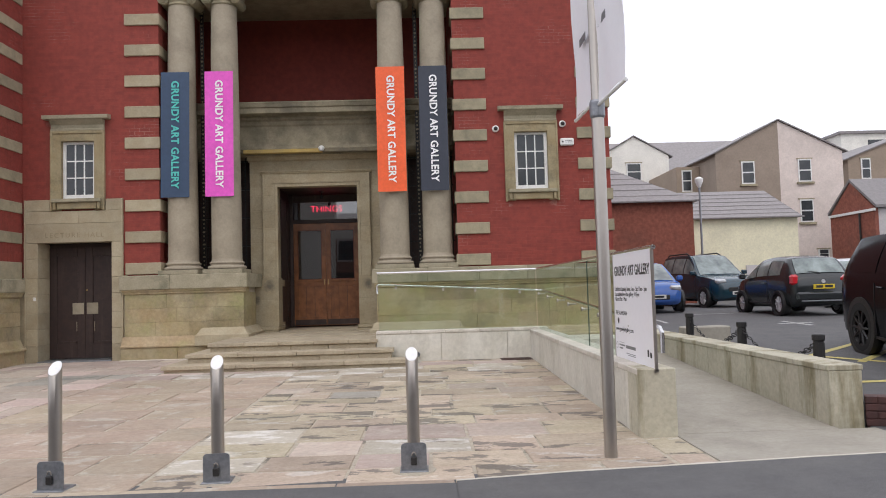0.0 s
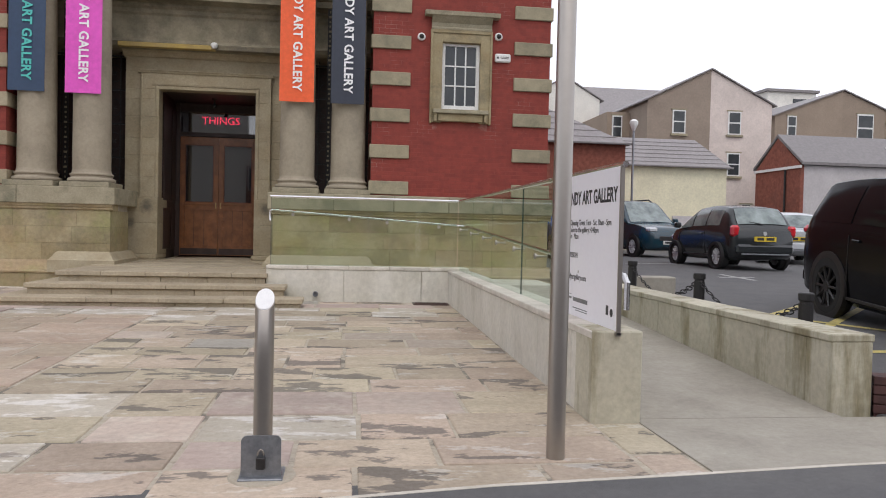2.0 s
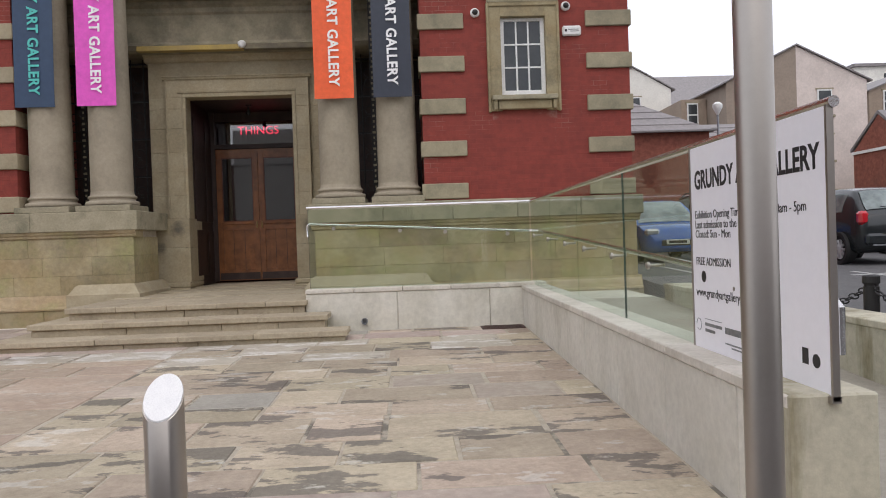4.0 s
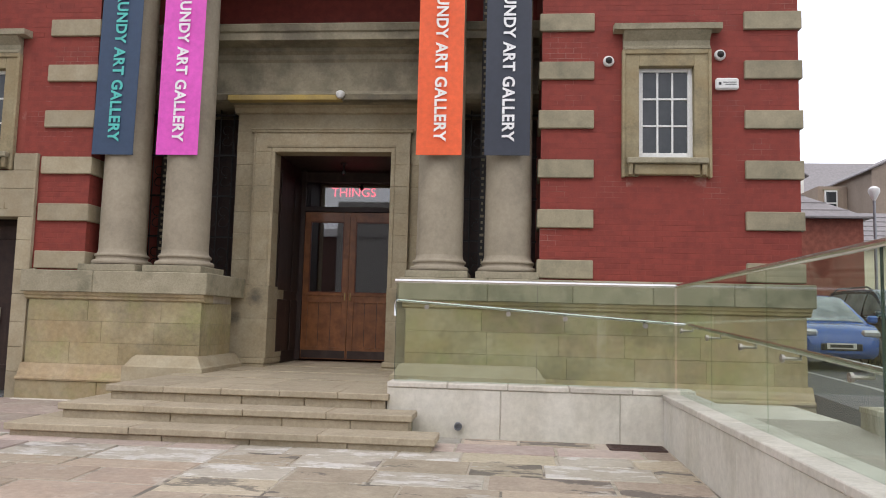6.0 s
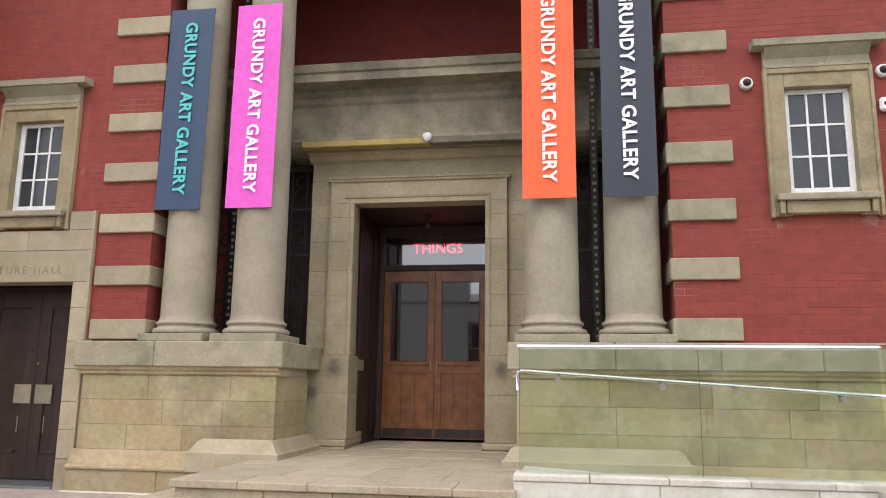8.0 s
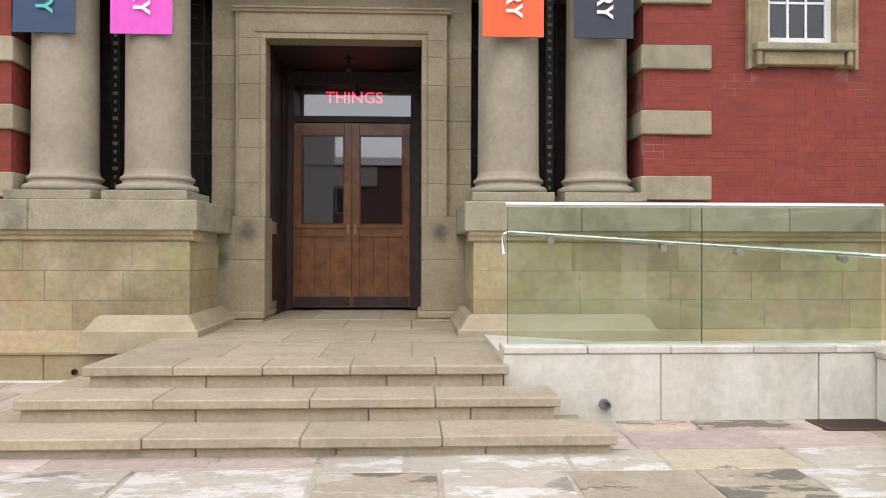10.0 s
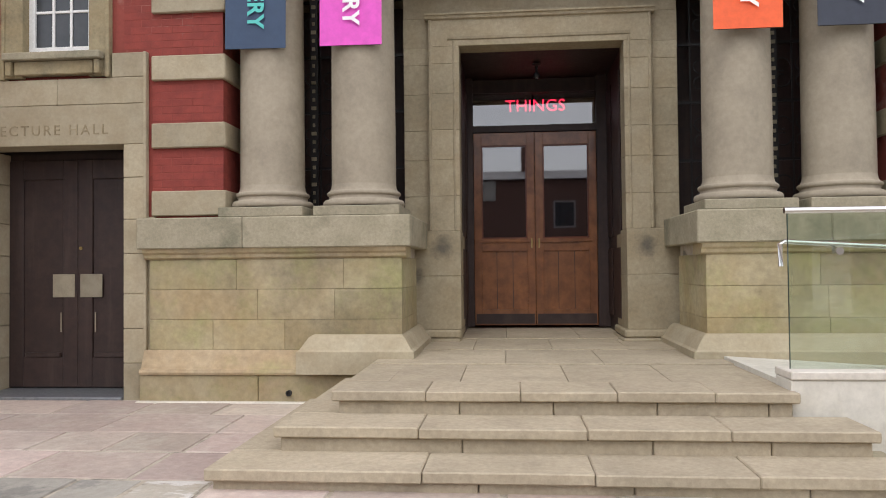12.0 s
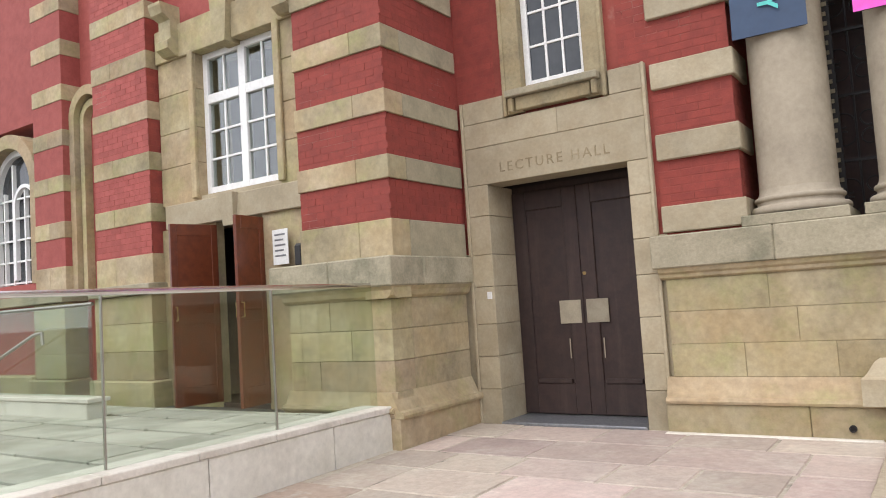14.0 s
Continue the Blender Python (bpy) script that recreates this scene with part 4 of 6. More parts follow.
for x0, x1, s in ((LECTURE[0] + 0.005, -7.842, 1), (-7.838, LECTURE[1] - 0.005, -1)):
    bm = bmesh.new()
    for a, b, c, d in ((x0, x0 + 0.17, 0.16, 2.72), (x1 - 0.17, x1, 0.16, 2.72), (x0 + 0.17, x1 - 0.17, 2.5, 2.72), (x0 + 0.17, x1 - 0.17, 0.16, 0.5)):
        box(bm, a, b, 0, 0.06, c, d, 0.006)
    leaf = part("door_leaf", bm, DARK_WOOD, ldoors)
    part("panel", boxed(x0 + 0.15, x1 - 0.15, 0.025, 0.055, 0.48, 2.52), DARK_WOOD, leaf)
    part("panel_ledge", boxed(x0 + 0.2, x1 - 0.2, -0.012, 0.03, 0.50, 0.55, 0.006), DARK_WOOD, leaf)
    px = x1 - 0.29 if s > 0 else x0 + 0.03
    part("push_plate", boxed(px, px + 0.26, -0.006, 0, 1.17, 1.43, 0.003), PLATE, leaf, "tarnished square metal push plate")
    part("scratch", boxed(x1 - 0.2 if s > 0 else x0 + 0.2, (x1 - 0.2 if s > 0 else x0 + 0.2) + 0.012, -0.003, 0.001, 0.78, 1.0), PLATE, leaf)
part("keyhole", lathe(bmesh.new(), [(0.02, 0), (0.02, 0.01)], n=12), BRASS, ldoors).matrix_basis = pose(-7.80, 0, 1.72, 90, 0, 0)
bell = thing("door_bell", "small white push button on the stone jamb", "door bell", (-8.72, F - 0.056, 1.54))
part("plate", boxed(-0.03, 0.03, -0.015, 0.0, -0.04, 0.04, 0.004), WHITE, bell)
tagged(part("wall_behind_doors", boxed(-8.9, -6.8, F + 0.62, F + 0.7, 0, 3), UNLIT_ROOM), "unlit wall behind the lecture hall doors", "wall", kind="structure")

# ---- banners on the columns ----
def fabric(name, colour):
    return material(name, colour, 0.55, second=tuple(c * 0.93 for c in colour), scale=1.2, vary=0.0, bump=0.05, bump_scale=8)


def banner(x0, x1, colour, text_colour, label, lean, y=16.93):
    z0, z1 = 3.74, 6.60
    ob = thing("banner", label, "banner", ((x0 + x1) / 2, y, (z0 + z1) / 2), group="banners on the columns")
    ob.matrix_basis = pose((x0 + x1) / 2, y, (z0 + z1) / 2, 0, lean, 0)
    w, h = (x1 - x0) / 2, (z1 - z0) / 2
    bm = bmesh.new()
    rows = [[(-w + 2 * w * i / 6, 0.012 * math.sin(3.0 * j / 12 * math.pi + i * 0.5) * (j / 12) * (1 - j / 12), -h + 2 * h * j / 12) for i in range(7)] for j in range(13)]
    loft(bm, rows, closed=False, caps=False)
    bmesh.ops.solidify(bm, geom=bm.faces[:], thickness=0.006)
    cloth = smooth(part("cloth", bm, fabric(label.split()[0] + "_cloth", colour), ob))
    m = Matrix(((0, 1, 0, 0), (0, 0, -1, -0.022), (-1, 0, 0, 0), (0, 0, 0, 1)))
    let = lettering("lettering", "GRUNDY ART GALLERY", 0.235, m, fabric(label.split()[0] + "_print", text_colour), ob, 0.001, 1.06, bold=0.007)
    length = max(v.co.x for v in let.data.vertices) - min(v.co.x for v in let.data.vertices)
    let.matrix_basis = m @ Matrix.Diagonal((2.46 / length, 1.0, 1, 1))
    letters_apart(let, "letter")
    for z in (-h + 0.03, h - 0.03):
        part("cross_bar", tube(bmesh.new(), [(-w, 0.02, z), (w, 0.02, z)], 0.014, 8), STEEL, ob)
        part("strap", boxed(-0.3, 0.3, 0.02, 0.06, z - 0.02, z + 0.02, 0.004), BLACK, ob)
    return ob


banner(-5.89, -5.25, (0.035, 0.065, 0.125), (0.10, 0.55, 0.50), "navy fabric banner with teal lettering on a column", 0.6, 17.01)
banner(-4.90, -4.26, (0.78, 0.10, 0.55), (0.9, 0.88, 0.9), "pink fabric banner with white lettering on a column", 0.3, 17.01)
banner(-1.01, -0.36, (0.88, 0.13, 0.035), (0.92, 0.9, 0.85), "orange fabric banner with white lettering on a column", 0)
banner(-0.04, 0.60, (0.035, 0.042, 0.062), (0.9, 0.9, 0.9), "charcoal fabric banner with white lettering on a column", 0)

# ---- wall fittings ----
def dome_camera(x, y, z, group="wall cameras"):
    ob = thing("security_camera", "small white dome security camera on the wall", "camera", (x, y, z), group=group)
    part("housing", lathe(bmesh.new(), [(0.075, 0), (0.08, 0.03), (0.07, 0.06), (0.045, 0.075)], n=20), WHITE, ob).matrix_basis = pose(0, 0, 0, 90, 0, 0)
    smooth(part("dome", lathe(bmesh.new(), [(0.05, 0.06), (0.048, 0.08), (0.035, 0.10), (0.015, 0.112), (0.002, 0.115)], n=16), BLACK, ob)).matrix_basis = pose(0, 0, 0, 90, 0, 0)


dome_camera(1.70, F - 0.002, 5.14)
dome_camera(3.24, F - 0.002, 5.22)
pc = thing("security_camera", "white dome camera fixed to the stone frieze", "camera", (-2.43, 18.2, 5.0))
part("bracket", boxed(-0.04, 0.04, -0.06, 0.02, 0.02, 0.06, 0.006), WHITE, pc)
smooth(part("dome", lathe(bmesh.new(), [(0.005, -0.075), (0.05, -0.06), (0.07, -0.02), (0.075, 0.01), (0.06, 0.04), (0.02, 0.06)], cy=-0.06, n=18), WHITE, pc))
alarm = thing("alarm_box", "white rounded alarm box on the brick wall", "alarm", (3.33, F - 0.002, 4.80))
part("cover", boxed(-0.16, 0.16, -0.07, 0.0, -0.085, 0.085, 0.025), WHITE, alarm)
part("badge", boxed(-0.12, -0.085, -0.073, -0.069, -0.02, 0.02), BLACK, alarm)
for k in range(2):
    part("print_bar", boxed(-0.06 + 0.03 * k, 0.12, -0.073, -0.069, 0.012 - 0.03 * k, 0.022 - 0.03 * k), BLACK, alarm)
drain = thing("drain_pipe", "short dark pipe end in the pale wall", "pipe", (-0.19, 15.08, 0.23))
part("pipe", lathe(bmesh.new(), [(0.045, 0.0), (0.045, 0.06), (0.03, 0.06), (0.03, 0.01)], n=20), GALV, drain).matrix_basis = pose(0, 0, 0, 90, 0, 0)

RUST = material("rusty_iron", (0.10, 0.06, 0.05), 0.7, 0.3, second=(0.07, 0.045, 0.04), scale=14, stain=(0.14, 0.08, 0.055), stain_scale=5, vary=0.0, bump=0.3, bump_scale=90)
cover = thing("drain_cover", "rusty brown iron drain cover at the foot of the wall", "drain cover", (1.74, 14.84, 0.098))
part("plate", boxed(-0.30, 0.30, -0.17, 0.17, -0.03, 0.012, 0.004), RUST, cover)
for k in range(9):
    part("rib", boxed(-0.26, 0.26, -0.142 + 0.0335 * k, -0.128 + 0.0335 * k, 0.012, 0.016), RUST, cover)

# ---- glass balustrades ----
def pane_y(parent, x, y0, y1, z0a, z0b, z1a, z1b):
    bm = bmesh.new()
    loft(bm, [[(x - 0.006, y, za), (x + 0.006, y, za), (x + 0.006, y, zb), (x - 0.006, y, zb)] for y, za, zb in ((y0, z0a, z1a), (y1, z0b, z1b))])
    ob = part("glass_pane", bm, GLASS, parent)
    ob.visible_shadow = False
    return ob


def pane_x(parent, y, x0, x1, z0, z1):
    ob = part("glass_pane", boxed(x0, x1, y - 0.006, y + 0.006, z0, z1), GLASS, parent)
    ob.visible_shadow = False
    return ob


GLASS_EDGE = material("green_glass_edge", (0.06, 0.09, 0.075), 0.2, vary=0.0, bump=0.0)
bal = thing("ramp_balustrade", "clear glass balustrade with brushed steel rails beside the ramp", "balustrade")
cuts = [8.92, 10.45, 12.2, 13.75, 15.22]
for a, b in zip(cuts, cuts[1:]):
    pane_y(bal, 2.25, a + 0.006, b - 0.006, 0.66, 0.66, 1.84, 1.84)
    if 9 < a < 11:
        part("glass_edge", boxed(2.242, 2.258, a - 0.002, a + 0.002, 0.66, 1.84), GLASS_EDGE, bal)
part("top_rail", tube(bmesh.new(), [(2.25, 7.36, 1.86), (2.25, 15.22, 1.86)], 0.024, 12), RAIL, bal)
part("ramp_handrail", tube(bmesh.new(), [(2.36, 7.55, 0.80), (2.36, 7.55, 1.0), (2.36, 7.62, 1.05), (2.36, 15.1, 1.42)], 0.022, 12), RAIL, bal)
for y in (8.3, 9.8, 10.8, 11.85, 12.8, 13.85, 14.95):
    z = 1.06 + (y - 7.7) / 7.4 * 0.36
    part("rail_bracket", tube(bmesh.new(), [(2.22, y, z - 0.05), (2.36, y, z - 0.05), (2.36, y, z)], 0.012, 8), STEEL, bal)
    part("fixing_disc", lathe(bmesh.new(), [(0.028, -0.01), (0.028, 0.01)], n=16), STEEL, bal).matrix_basis = pose(2.235, y, z - 0.05, 0, 90, 0)
bal2 = thing("landing_balustrade", "clear glass balustrade with steel rails along the upper ramp", "balustrade")
cuts = [-0.96, 0.68, 2.23]
for a, b in zip(cuts, cuts[1:]):
    pane_x(bal2, 15.24, a + 0.006, b - 0.006, 0.70, 1.84)
    part("glass_edge", boxed(a - 0.002, a + 0.002, 15.232, 15.248, 0.70, 1.84), GLASS_EDGE, bal2)
part("top_rail", tube(bmesh.new(), [(-0.98, 15.24, 1.86), (2.23, 15.24, 1.86)], 0.024, 12), RAIL, bal2)
part("ramp_handrail", tube(bmesh.new(), [(-0.98, 15.33, 1.45), (-0.98, 15.33, 1.62), (-0.95, 15.33, 1.635), (2.36, 15.33, 1.43)], 0.02, 10), RAIL, bal2)
for x in (-0.6, 0.35, 1.0, 1.9):
    z = 1.63 - (x + 0.95) * 0.062
    part("rail_bracket", tube(bmesh.new(), [(x, 15.22, z - 0.05), (x, 15.33, z - 0.05), (x, 15.33, z)], 0.012, 8), STEEL, bal2)
    part("fixing_disc", lathe(bmesh.new(), [(0.028, -0.01), (0.028, 0.01)], n=16), STEEL, bal2).matrix_basis = pose(x, 15.225, z - 0.05, 90, 0, 0)
bal3 = thing("terrace_balustrade", "clear glass balustrade with steel rail on the white wall", "balustrade")
cuts = [6.6, 8.15, 9.7, 11.2, 12.68, 14.22, 15.55]
for a, b in zip(cuts, cuts[1:]):
    pane_y(bal3, -9.2, a + 0.006, b - 0.006, 0.52, 0.52, 1.69, 1.69)
    part("joint_post", boxed(-9.212, -9.188, a - 0.005, a + 0.005, 0.52, 1.69), STEEL, bal3)
part("top_rail", tube(bmesh.new(), [(-9.2, 6.6, 1.71), (-9.2, 15.55, 1.71)], 0.024, 12), RAIL, bal3)

# ---- sign on the glass ----
PRINT = material("black_print", (0.015, 0.015, 0.018), 0.5, vary=0.0, bump=0.0)
SIGN_WHITE = material("sign_white", (0.88, 0.87, 0.91), 0.35, second=(0.86, 0.85, 0.9), scale=2, vary=0.0, grain=0.02, bump=0.0)
board = thing("gallery_sign", "large white gallery information sign on a low wall", "sign", (2.235, 8.13, 0.66))
part("panel", boxed(-0.012, 0.012, -0.745, 0.745, 0.0, 1.185, 0.002), SIGN_WHITE, board)
part("frame_edge", boxed(-0.015, 0.015, -0.763, -0.747, -0.02, 1.19), STEEL, board)
part("frame_edge", boxed(-0.015, 0.015, 0.747, 0.763, -0.02, 1.19), STEEL, board)
part("bottom_channel", boxed(-0.02, 0.02, -0.763, 0.763, -0.03, -0.002), STEEL, board)


def sign_text(text, y, z, size, length=None):
    m = pose(-0.013, y, z, 90, 0, -90)
    ob = lettering("sign_lettering", text, size, m, PRINT, board, 0.0008, 1.0, 'LEFT', 0.004 if size > 0.1 else 0.0)
    if length:
        got = max(v.co.x for v in ob.data.vertices) - min(v.co.x for v in ob.data.vertices)
        ob.matrix_basis = m @ Matrix.Diagonal((length / got, 1, 1, 1))
    if size > 0.1:
        letters_apart(ob, "sign_letter")
    else:
        tagged(ob, "line of small black print", kind="stuff")


sign_text("GRUNDY ART GALLERY", 0.685, 0.985, 0.15, 1.385)
sign_text("Exhibition Opening Times: Tues - Sat: 10am - 5pm", 0.69, 0.785, 0.066, 1.27)
sign_text("Last admission to the gallery: 4.40pm", 0.69, 0.727, 0.066, 0.99)
sign_text("Closed: Sun - Mon", 0.69, 0.672, 0.066, 0.49)
sign_text("FREE ADMISSION", 0.69, 0.512, 0.066, 0.48)
sign_text("www.grundyartgallery.com", 0.70, 0.331, 0.07, 0.73)
part("print_disc", lathe(bmesh.new(), [(0.033, 0), (0.033, 0.002)], n=20), PRINT, board).matrix_basis = pose(-0.012, 0.579, 0.426, 0, -90, 0)
ring = bmesh.new()
tube(ring, [(-0.013, 0.672 + 0.035 * math.cos(k * math.pi / 8), 0.139 + 0.035 * math.sin(k * math.pi / 8)) for k in range(15)], 0.002, 5)
part("logo_ring", ring, GALV, board)
for a, b, z, h in ((0.58, 0.34, 0.178, 0.004), (0.58, 0.34, 0.14, 0.018), (0.58, 0.44, 0.105, 0.018), (0.30, -0.085, 0.125, 0.035), (0.30, -0.085, 0.068, 0.008), (0.22, -0.085, 0.05, 0.008)):
    part("logo_bar", boxed(-0.0135, -0.012, b, a, z, z + h), GALV, board)
part("social_square", boxed(-0.0135, -0.012, -0.57, -0.52, 0.10, 0.17), PRINT, board)
part("social_disc", lathe(bmesh.new(), [(0.03, 0), (0.03, 0.002)], n=20), PRINT, board).matrix_basis = pose(-0.012, -0.635, 0.125, 0, -90, 0)

# ---- bollards ----
def bollard():
    ob = thing("bollard", "brushed steel bollard with white slanted reflector and padlocked base plate", "bollard", group="steel bollards at the kerb")
    r, n = 0.052, 28
    bm = bmesh.new()
    top = lambda a: 0.955 - 0.055 * -math.sin(a)
    loft(bm, [[(r * math.cos(a), r * math.sin(a), z if z < 0.9 else top(a)) for a in (2 * math.pi * k / n for k in range(n))] for z in (0.0, 0.3, 0.6, 1.0)])
    smooth(part("post", bm, STEEL, ob), 50)
    bm = bmesh.new()
    loft(bm, [[(0.95 * r * math.cos(a), 0.95 * r * math.sin(a), 0.955 + 0.052 * math.sin(a) + dz) for a in (2 * math.pi * k / n for k in range(n))] for dz in (0.001, 0.006)])
    part("reflector", bm, REFLECTOR, ob)
    part("ground_plate", boxed(-0.118, 0.118, -0.12, 0.10, 0.0, 0.015, 0.005), GALV, ob)
    outline = [(-0.105, 0.0), (0.105, 0.0)] + [(0.075 + 0.03 * math.cos(a), 0.205 + 0.03 * math.sin(a)) for a in (0, 0.52, 1.05, 1.57)] + \
              [(-0.075 + 0.03 * math.cos(a), 0.205 + 0.03 * math.sin(a)) for a in (1.57, 2.09, 2.62, 3.14)]
    bm = loft(bmesh.new(), [[(x, y, z) for x, z in outline] for y in (-0.075, -0.062)])
    part("lock_plate", bm, GALV, ob)
    lock = part("padlock", boxed(-0.024, 0.024, -0.105, -0.078, 0.06, 0.125, 0.006), BLACK, ob)
    part("shackle", tube(bmesh.new(), [(0.017 * math.cos(math.pi * k / 6), -0.09, 0.135 + 0.03 * math.sin(math.pi * k / 6)) for k in range(7)], 0.005, 8), STEEL, lock)
    part("mortar_bed", lathe(bmesh.new(), [(0.2, -0.03), (0.18, 0.004), (0.1, 0.006)], n=14), JOINT, ob)
    return ob


b0 = bollard()
b0.matrix_basis = pose(-0.135, 6.37, 0.008)
copy_thing(b0, pose(-1.725, 6.25, 0.0, 0, 0, 4))
copy_thing(b0, pose(-2.99, 6.16, 0.0, 0, 0, -3))

# ---- banner pole at the pavement edge ----
pole = thing("banner_pole", "tall brushed steel pole carrying white fabric banners", "pole", (1.57, 6.6, 0.0))
smooth(part("post", lathe(bmesh.new(), [(0.056, -0.05), (0.056, 3.1), (0.05, 3.12), (0.05, 5.4), (0.02, 5.42)], n=28), STEEL, pole), 50)
part("collar", lathe(bmesh.new(), [(0.06, 2.98), (0.068, 3.0), (0.068, 3.12), (0.06, 3.14)], n=24), GALV, pole)
for sy in (-1, 1):
    dx = -0.02 if sy > 0 else 0.03
    part("arm", tube(bmesh.new(), [(0, 0, 3.12 + 0.03 * sy), (dx, sy * 0.86, 3.12 + 0.03 * sy)], 0.016, 8), WHITE, pole)
    bm = bmesh.new()
    loft(bm, [[(dx * i / 5 + 0.015 * math.sin(i * 1.3 + j), sy * (0.06 + 0.76 * i / 5), 3.14 + 0.03 * sy + 2.0 * j / 8) for i in range(6)] for j in range(9)], closed=False, caps=False)
    bmesh.ops.solidify(bm, geom=bm.faces[:], thickness=0.004)
    flag = smooth(part("flag", bm, SIGN_WHITE, pole, "pale fabric banner"))
    part("print_bar", boxed(dx - 0.03, dx - 0.025, min(sy * 0.15, sy * 0.4), max(sy * 0.15, sy * 0.4), 3.75, 3.82), GALV, flag)

# ---- library wing at the terrace ----
L = 15.68          # face of the piers
wall_library = thing("wall_library", "striped red brick and stone library front with tall windows", "wall", kind="structure")
part("end_wall", boxed(-9.5, -9.02, L + 0.02, F, 1.72, TOP), MORTAR, wall_library)
part("low_core", boxed(-9.9, -9.1, L + 0.2, F, 0.0, 1.72), STONE_BUFF, wall_library)
part("pier_core", boxed(-10.25, -9.5, L + 0.02, 16.5, 0.0, TOP), MORTAR, wall_library)
part("pier_core", boxed(-14.15, -12.90, L + 0.0, 16.5, 0.3, TOP), MORTAR, wall_library)
part("pier_core", boxed(-15.75, -14.95, L + 0.0, 16.5, 0.3, TOP), GLARE_BRICK, wall_library)
part("bay_upper", boxed(-12.90, -10.25, L + 0.3, 16.5, 5.25, TOP), GLARE_BRICK, wall_library)
part("gap_wall", boxed(-14.95, -14.15, L + 0.3, 16.5, 0.3, TOP), GLARE_BRICK, wall_library)
part("far_upper", boxed(-24.0, -15.75, L + 0.25, 16.5, 4.75, TOP), GLARE_BRICK, wall_library)
part("far_sill", boxed(-24.0, -15.75, L + 0.15, 16.5, 0.3, 2.2), GLARE_BRICK, wall_library)
part("far_wall", boxed(-24.0, -17.65, L + 0.25, 16.5, 2.2, 4.75), GLARE_BRICK, wall_library)
part("far_jamb", boxed(-16.05, -15.75, L + 0.25, 16.5, 2.2, 4.75), STONE_BUFF, wall_library)
brick_field(wall_library, -10.25, -9.0, 2.0, TOP, L + 0.02)
brick_field(wall_library, L + 0.02, F - 0.002, 2.0, TOP, -9.02, axis='y')
brick_field(wall_library, -14.15, -12.90, 2.0, 8.0, L, brick=GLARE_BRICK)
brick_field(wall_library, L, L + 0.3, 2.0, 8.0, -12.90, axis='y')
for n in range(11):
    z = 2.0 + n * 0.6815 if n == 0 else 2.785 + (n - 1) * 0.677
    h = 0.38 if n == 0 else 0.24
    if n == 0:
        z = 1.99
    piece("band_stone", -10.26, -9.42, L - 0.008, L + 0.3, z, z + h, STONE_BUFF, wall_library, 0.006)
    piece("band_stone", -9.416, -8.99, L - 0.008, L + 0.3, z, z + h, STONE_BUFF, wall_library, 0.006)
    piece("band_stone", -9.3, -8.99, L + 0.304, F - 0.06, z, z + h, STONE_GREY, wall_library, 0.006)
    for a, b, c in ((-14.16, -13.7, -12.89), (-15.76, -15.35, -14.94)):
        piece("band_stone", a, b - 0.003, L - 0.012, L + 0.6, z, z + h, STONE_BUFF, wall_library, 0.006)
        piece("band_stone", b, c, L - 0.012, L + 0.6, z, z + h, STONE_BUFF, wall_library, 0.006)

# plinth of the near pier
lp = thing("plinth_library", "buff sandstone plinth of the library pier", "plinth", kind="structure")
part("core", boxed(-10.42, -9.06, L, 16.9, 0.1, 1.7), JOINT, lp)
rng = random.Random(5)
for x0, x1, yf, yb, along in ((-10.45, -9.03, L - 0.04, L + 0.3, 'x'),):
    z = 0.64
    for r in range(3):
        mid = x0 + (x1 - x0) * (0.3, 0.62, 0.42)[r]
        for a, b in ((x0, mid), (mid, x1)):
            piece("ashlar_block", a + 0.002, b - 0.002, yf, yb, z + 0.002, z + 0.308, STONE_BUFF, lp, 0.005)
        piece("ashlar_block", -9.5, x1 - 0.002, yb + 0.004, F - 0.06, z + 0.002, z + 0.308, STONE_BUFF, lp, 0.005)
        z += 0.31
piece("base_stone", -10.5, -9.0, L - 0.13, L + 0.3, 0.404, 0.45, STONE_BUFF, lp, 0.008)
piece("base_stone", -9.5, -8.94, L - 0.12, F - 0.06, -0.05, 0.40, STONE_BUFF, lp, 0.008)
bm = bmesh.new()
run_x(bm, [(L - 0.15, 0.45), (L - 0.16, 0.475), (L - 0.15, 0.5), (L - 0.1, 0.51), (L - 0.04, 0.645), (L + 0.2, 0.645), (L + 0.2, 0.45)], -10.5, -9.0)
run_y(bm, [(-8.90, 0.40), (-8.89, 0.43), (-8.90, 0.46), (-8.95, 0.47), (-9.03, 0.645), (-9.3, 0.645), (-9.3, 0.40)], L - 0.12, F - 0.06)
part("weathering", bm, STONE_BUFF, lp)
bm = bmesh.new()
run_x(bm, [(L - 0.04, 1.57), (L - 0.08, 1.60), (L - 0.1, 1.65), (L - 0.13, 1.69), (L + 0.2, 1.69), (L + 0.2, 1.57)], -10.5, -8.95)
run_y(bm, [(-9.03, 1.57), (-8.99, 1.60), (-8.97, 1.65), (-8.94, 1.69), (-9.3, 1.69), (-9.3, 1.57)], L - 0.1, F - 0.06)
part("moulding", bm, STONE_BUFF, lp)
piece("capping_stone", -10.62, -9.75, L - 0.16, L + 0.4, 1.69, 1.99, CAPPING, lp, 0.015)
piece("capping_stone", -9.746, -8.92, L - 0.16, L + 0.4, 1.69, 1.99, CAPPING, lp, 0.015)
piece("capping_stone", -9.4, -8.92, L + 0.404, F - 0.06, 1.69, 1.99, CAPPING, lp, 0.015)
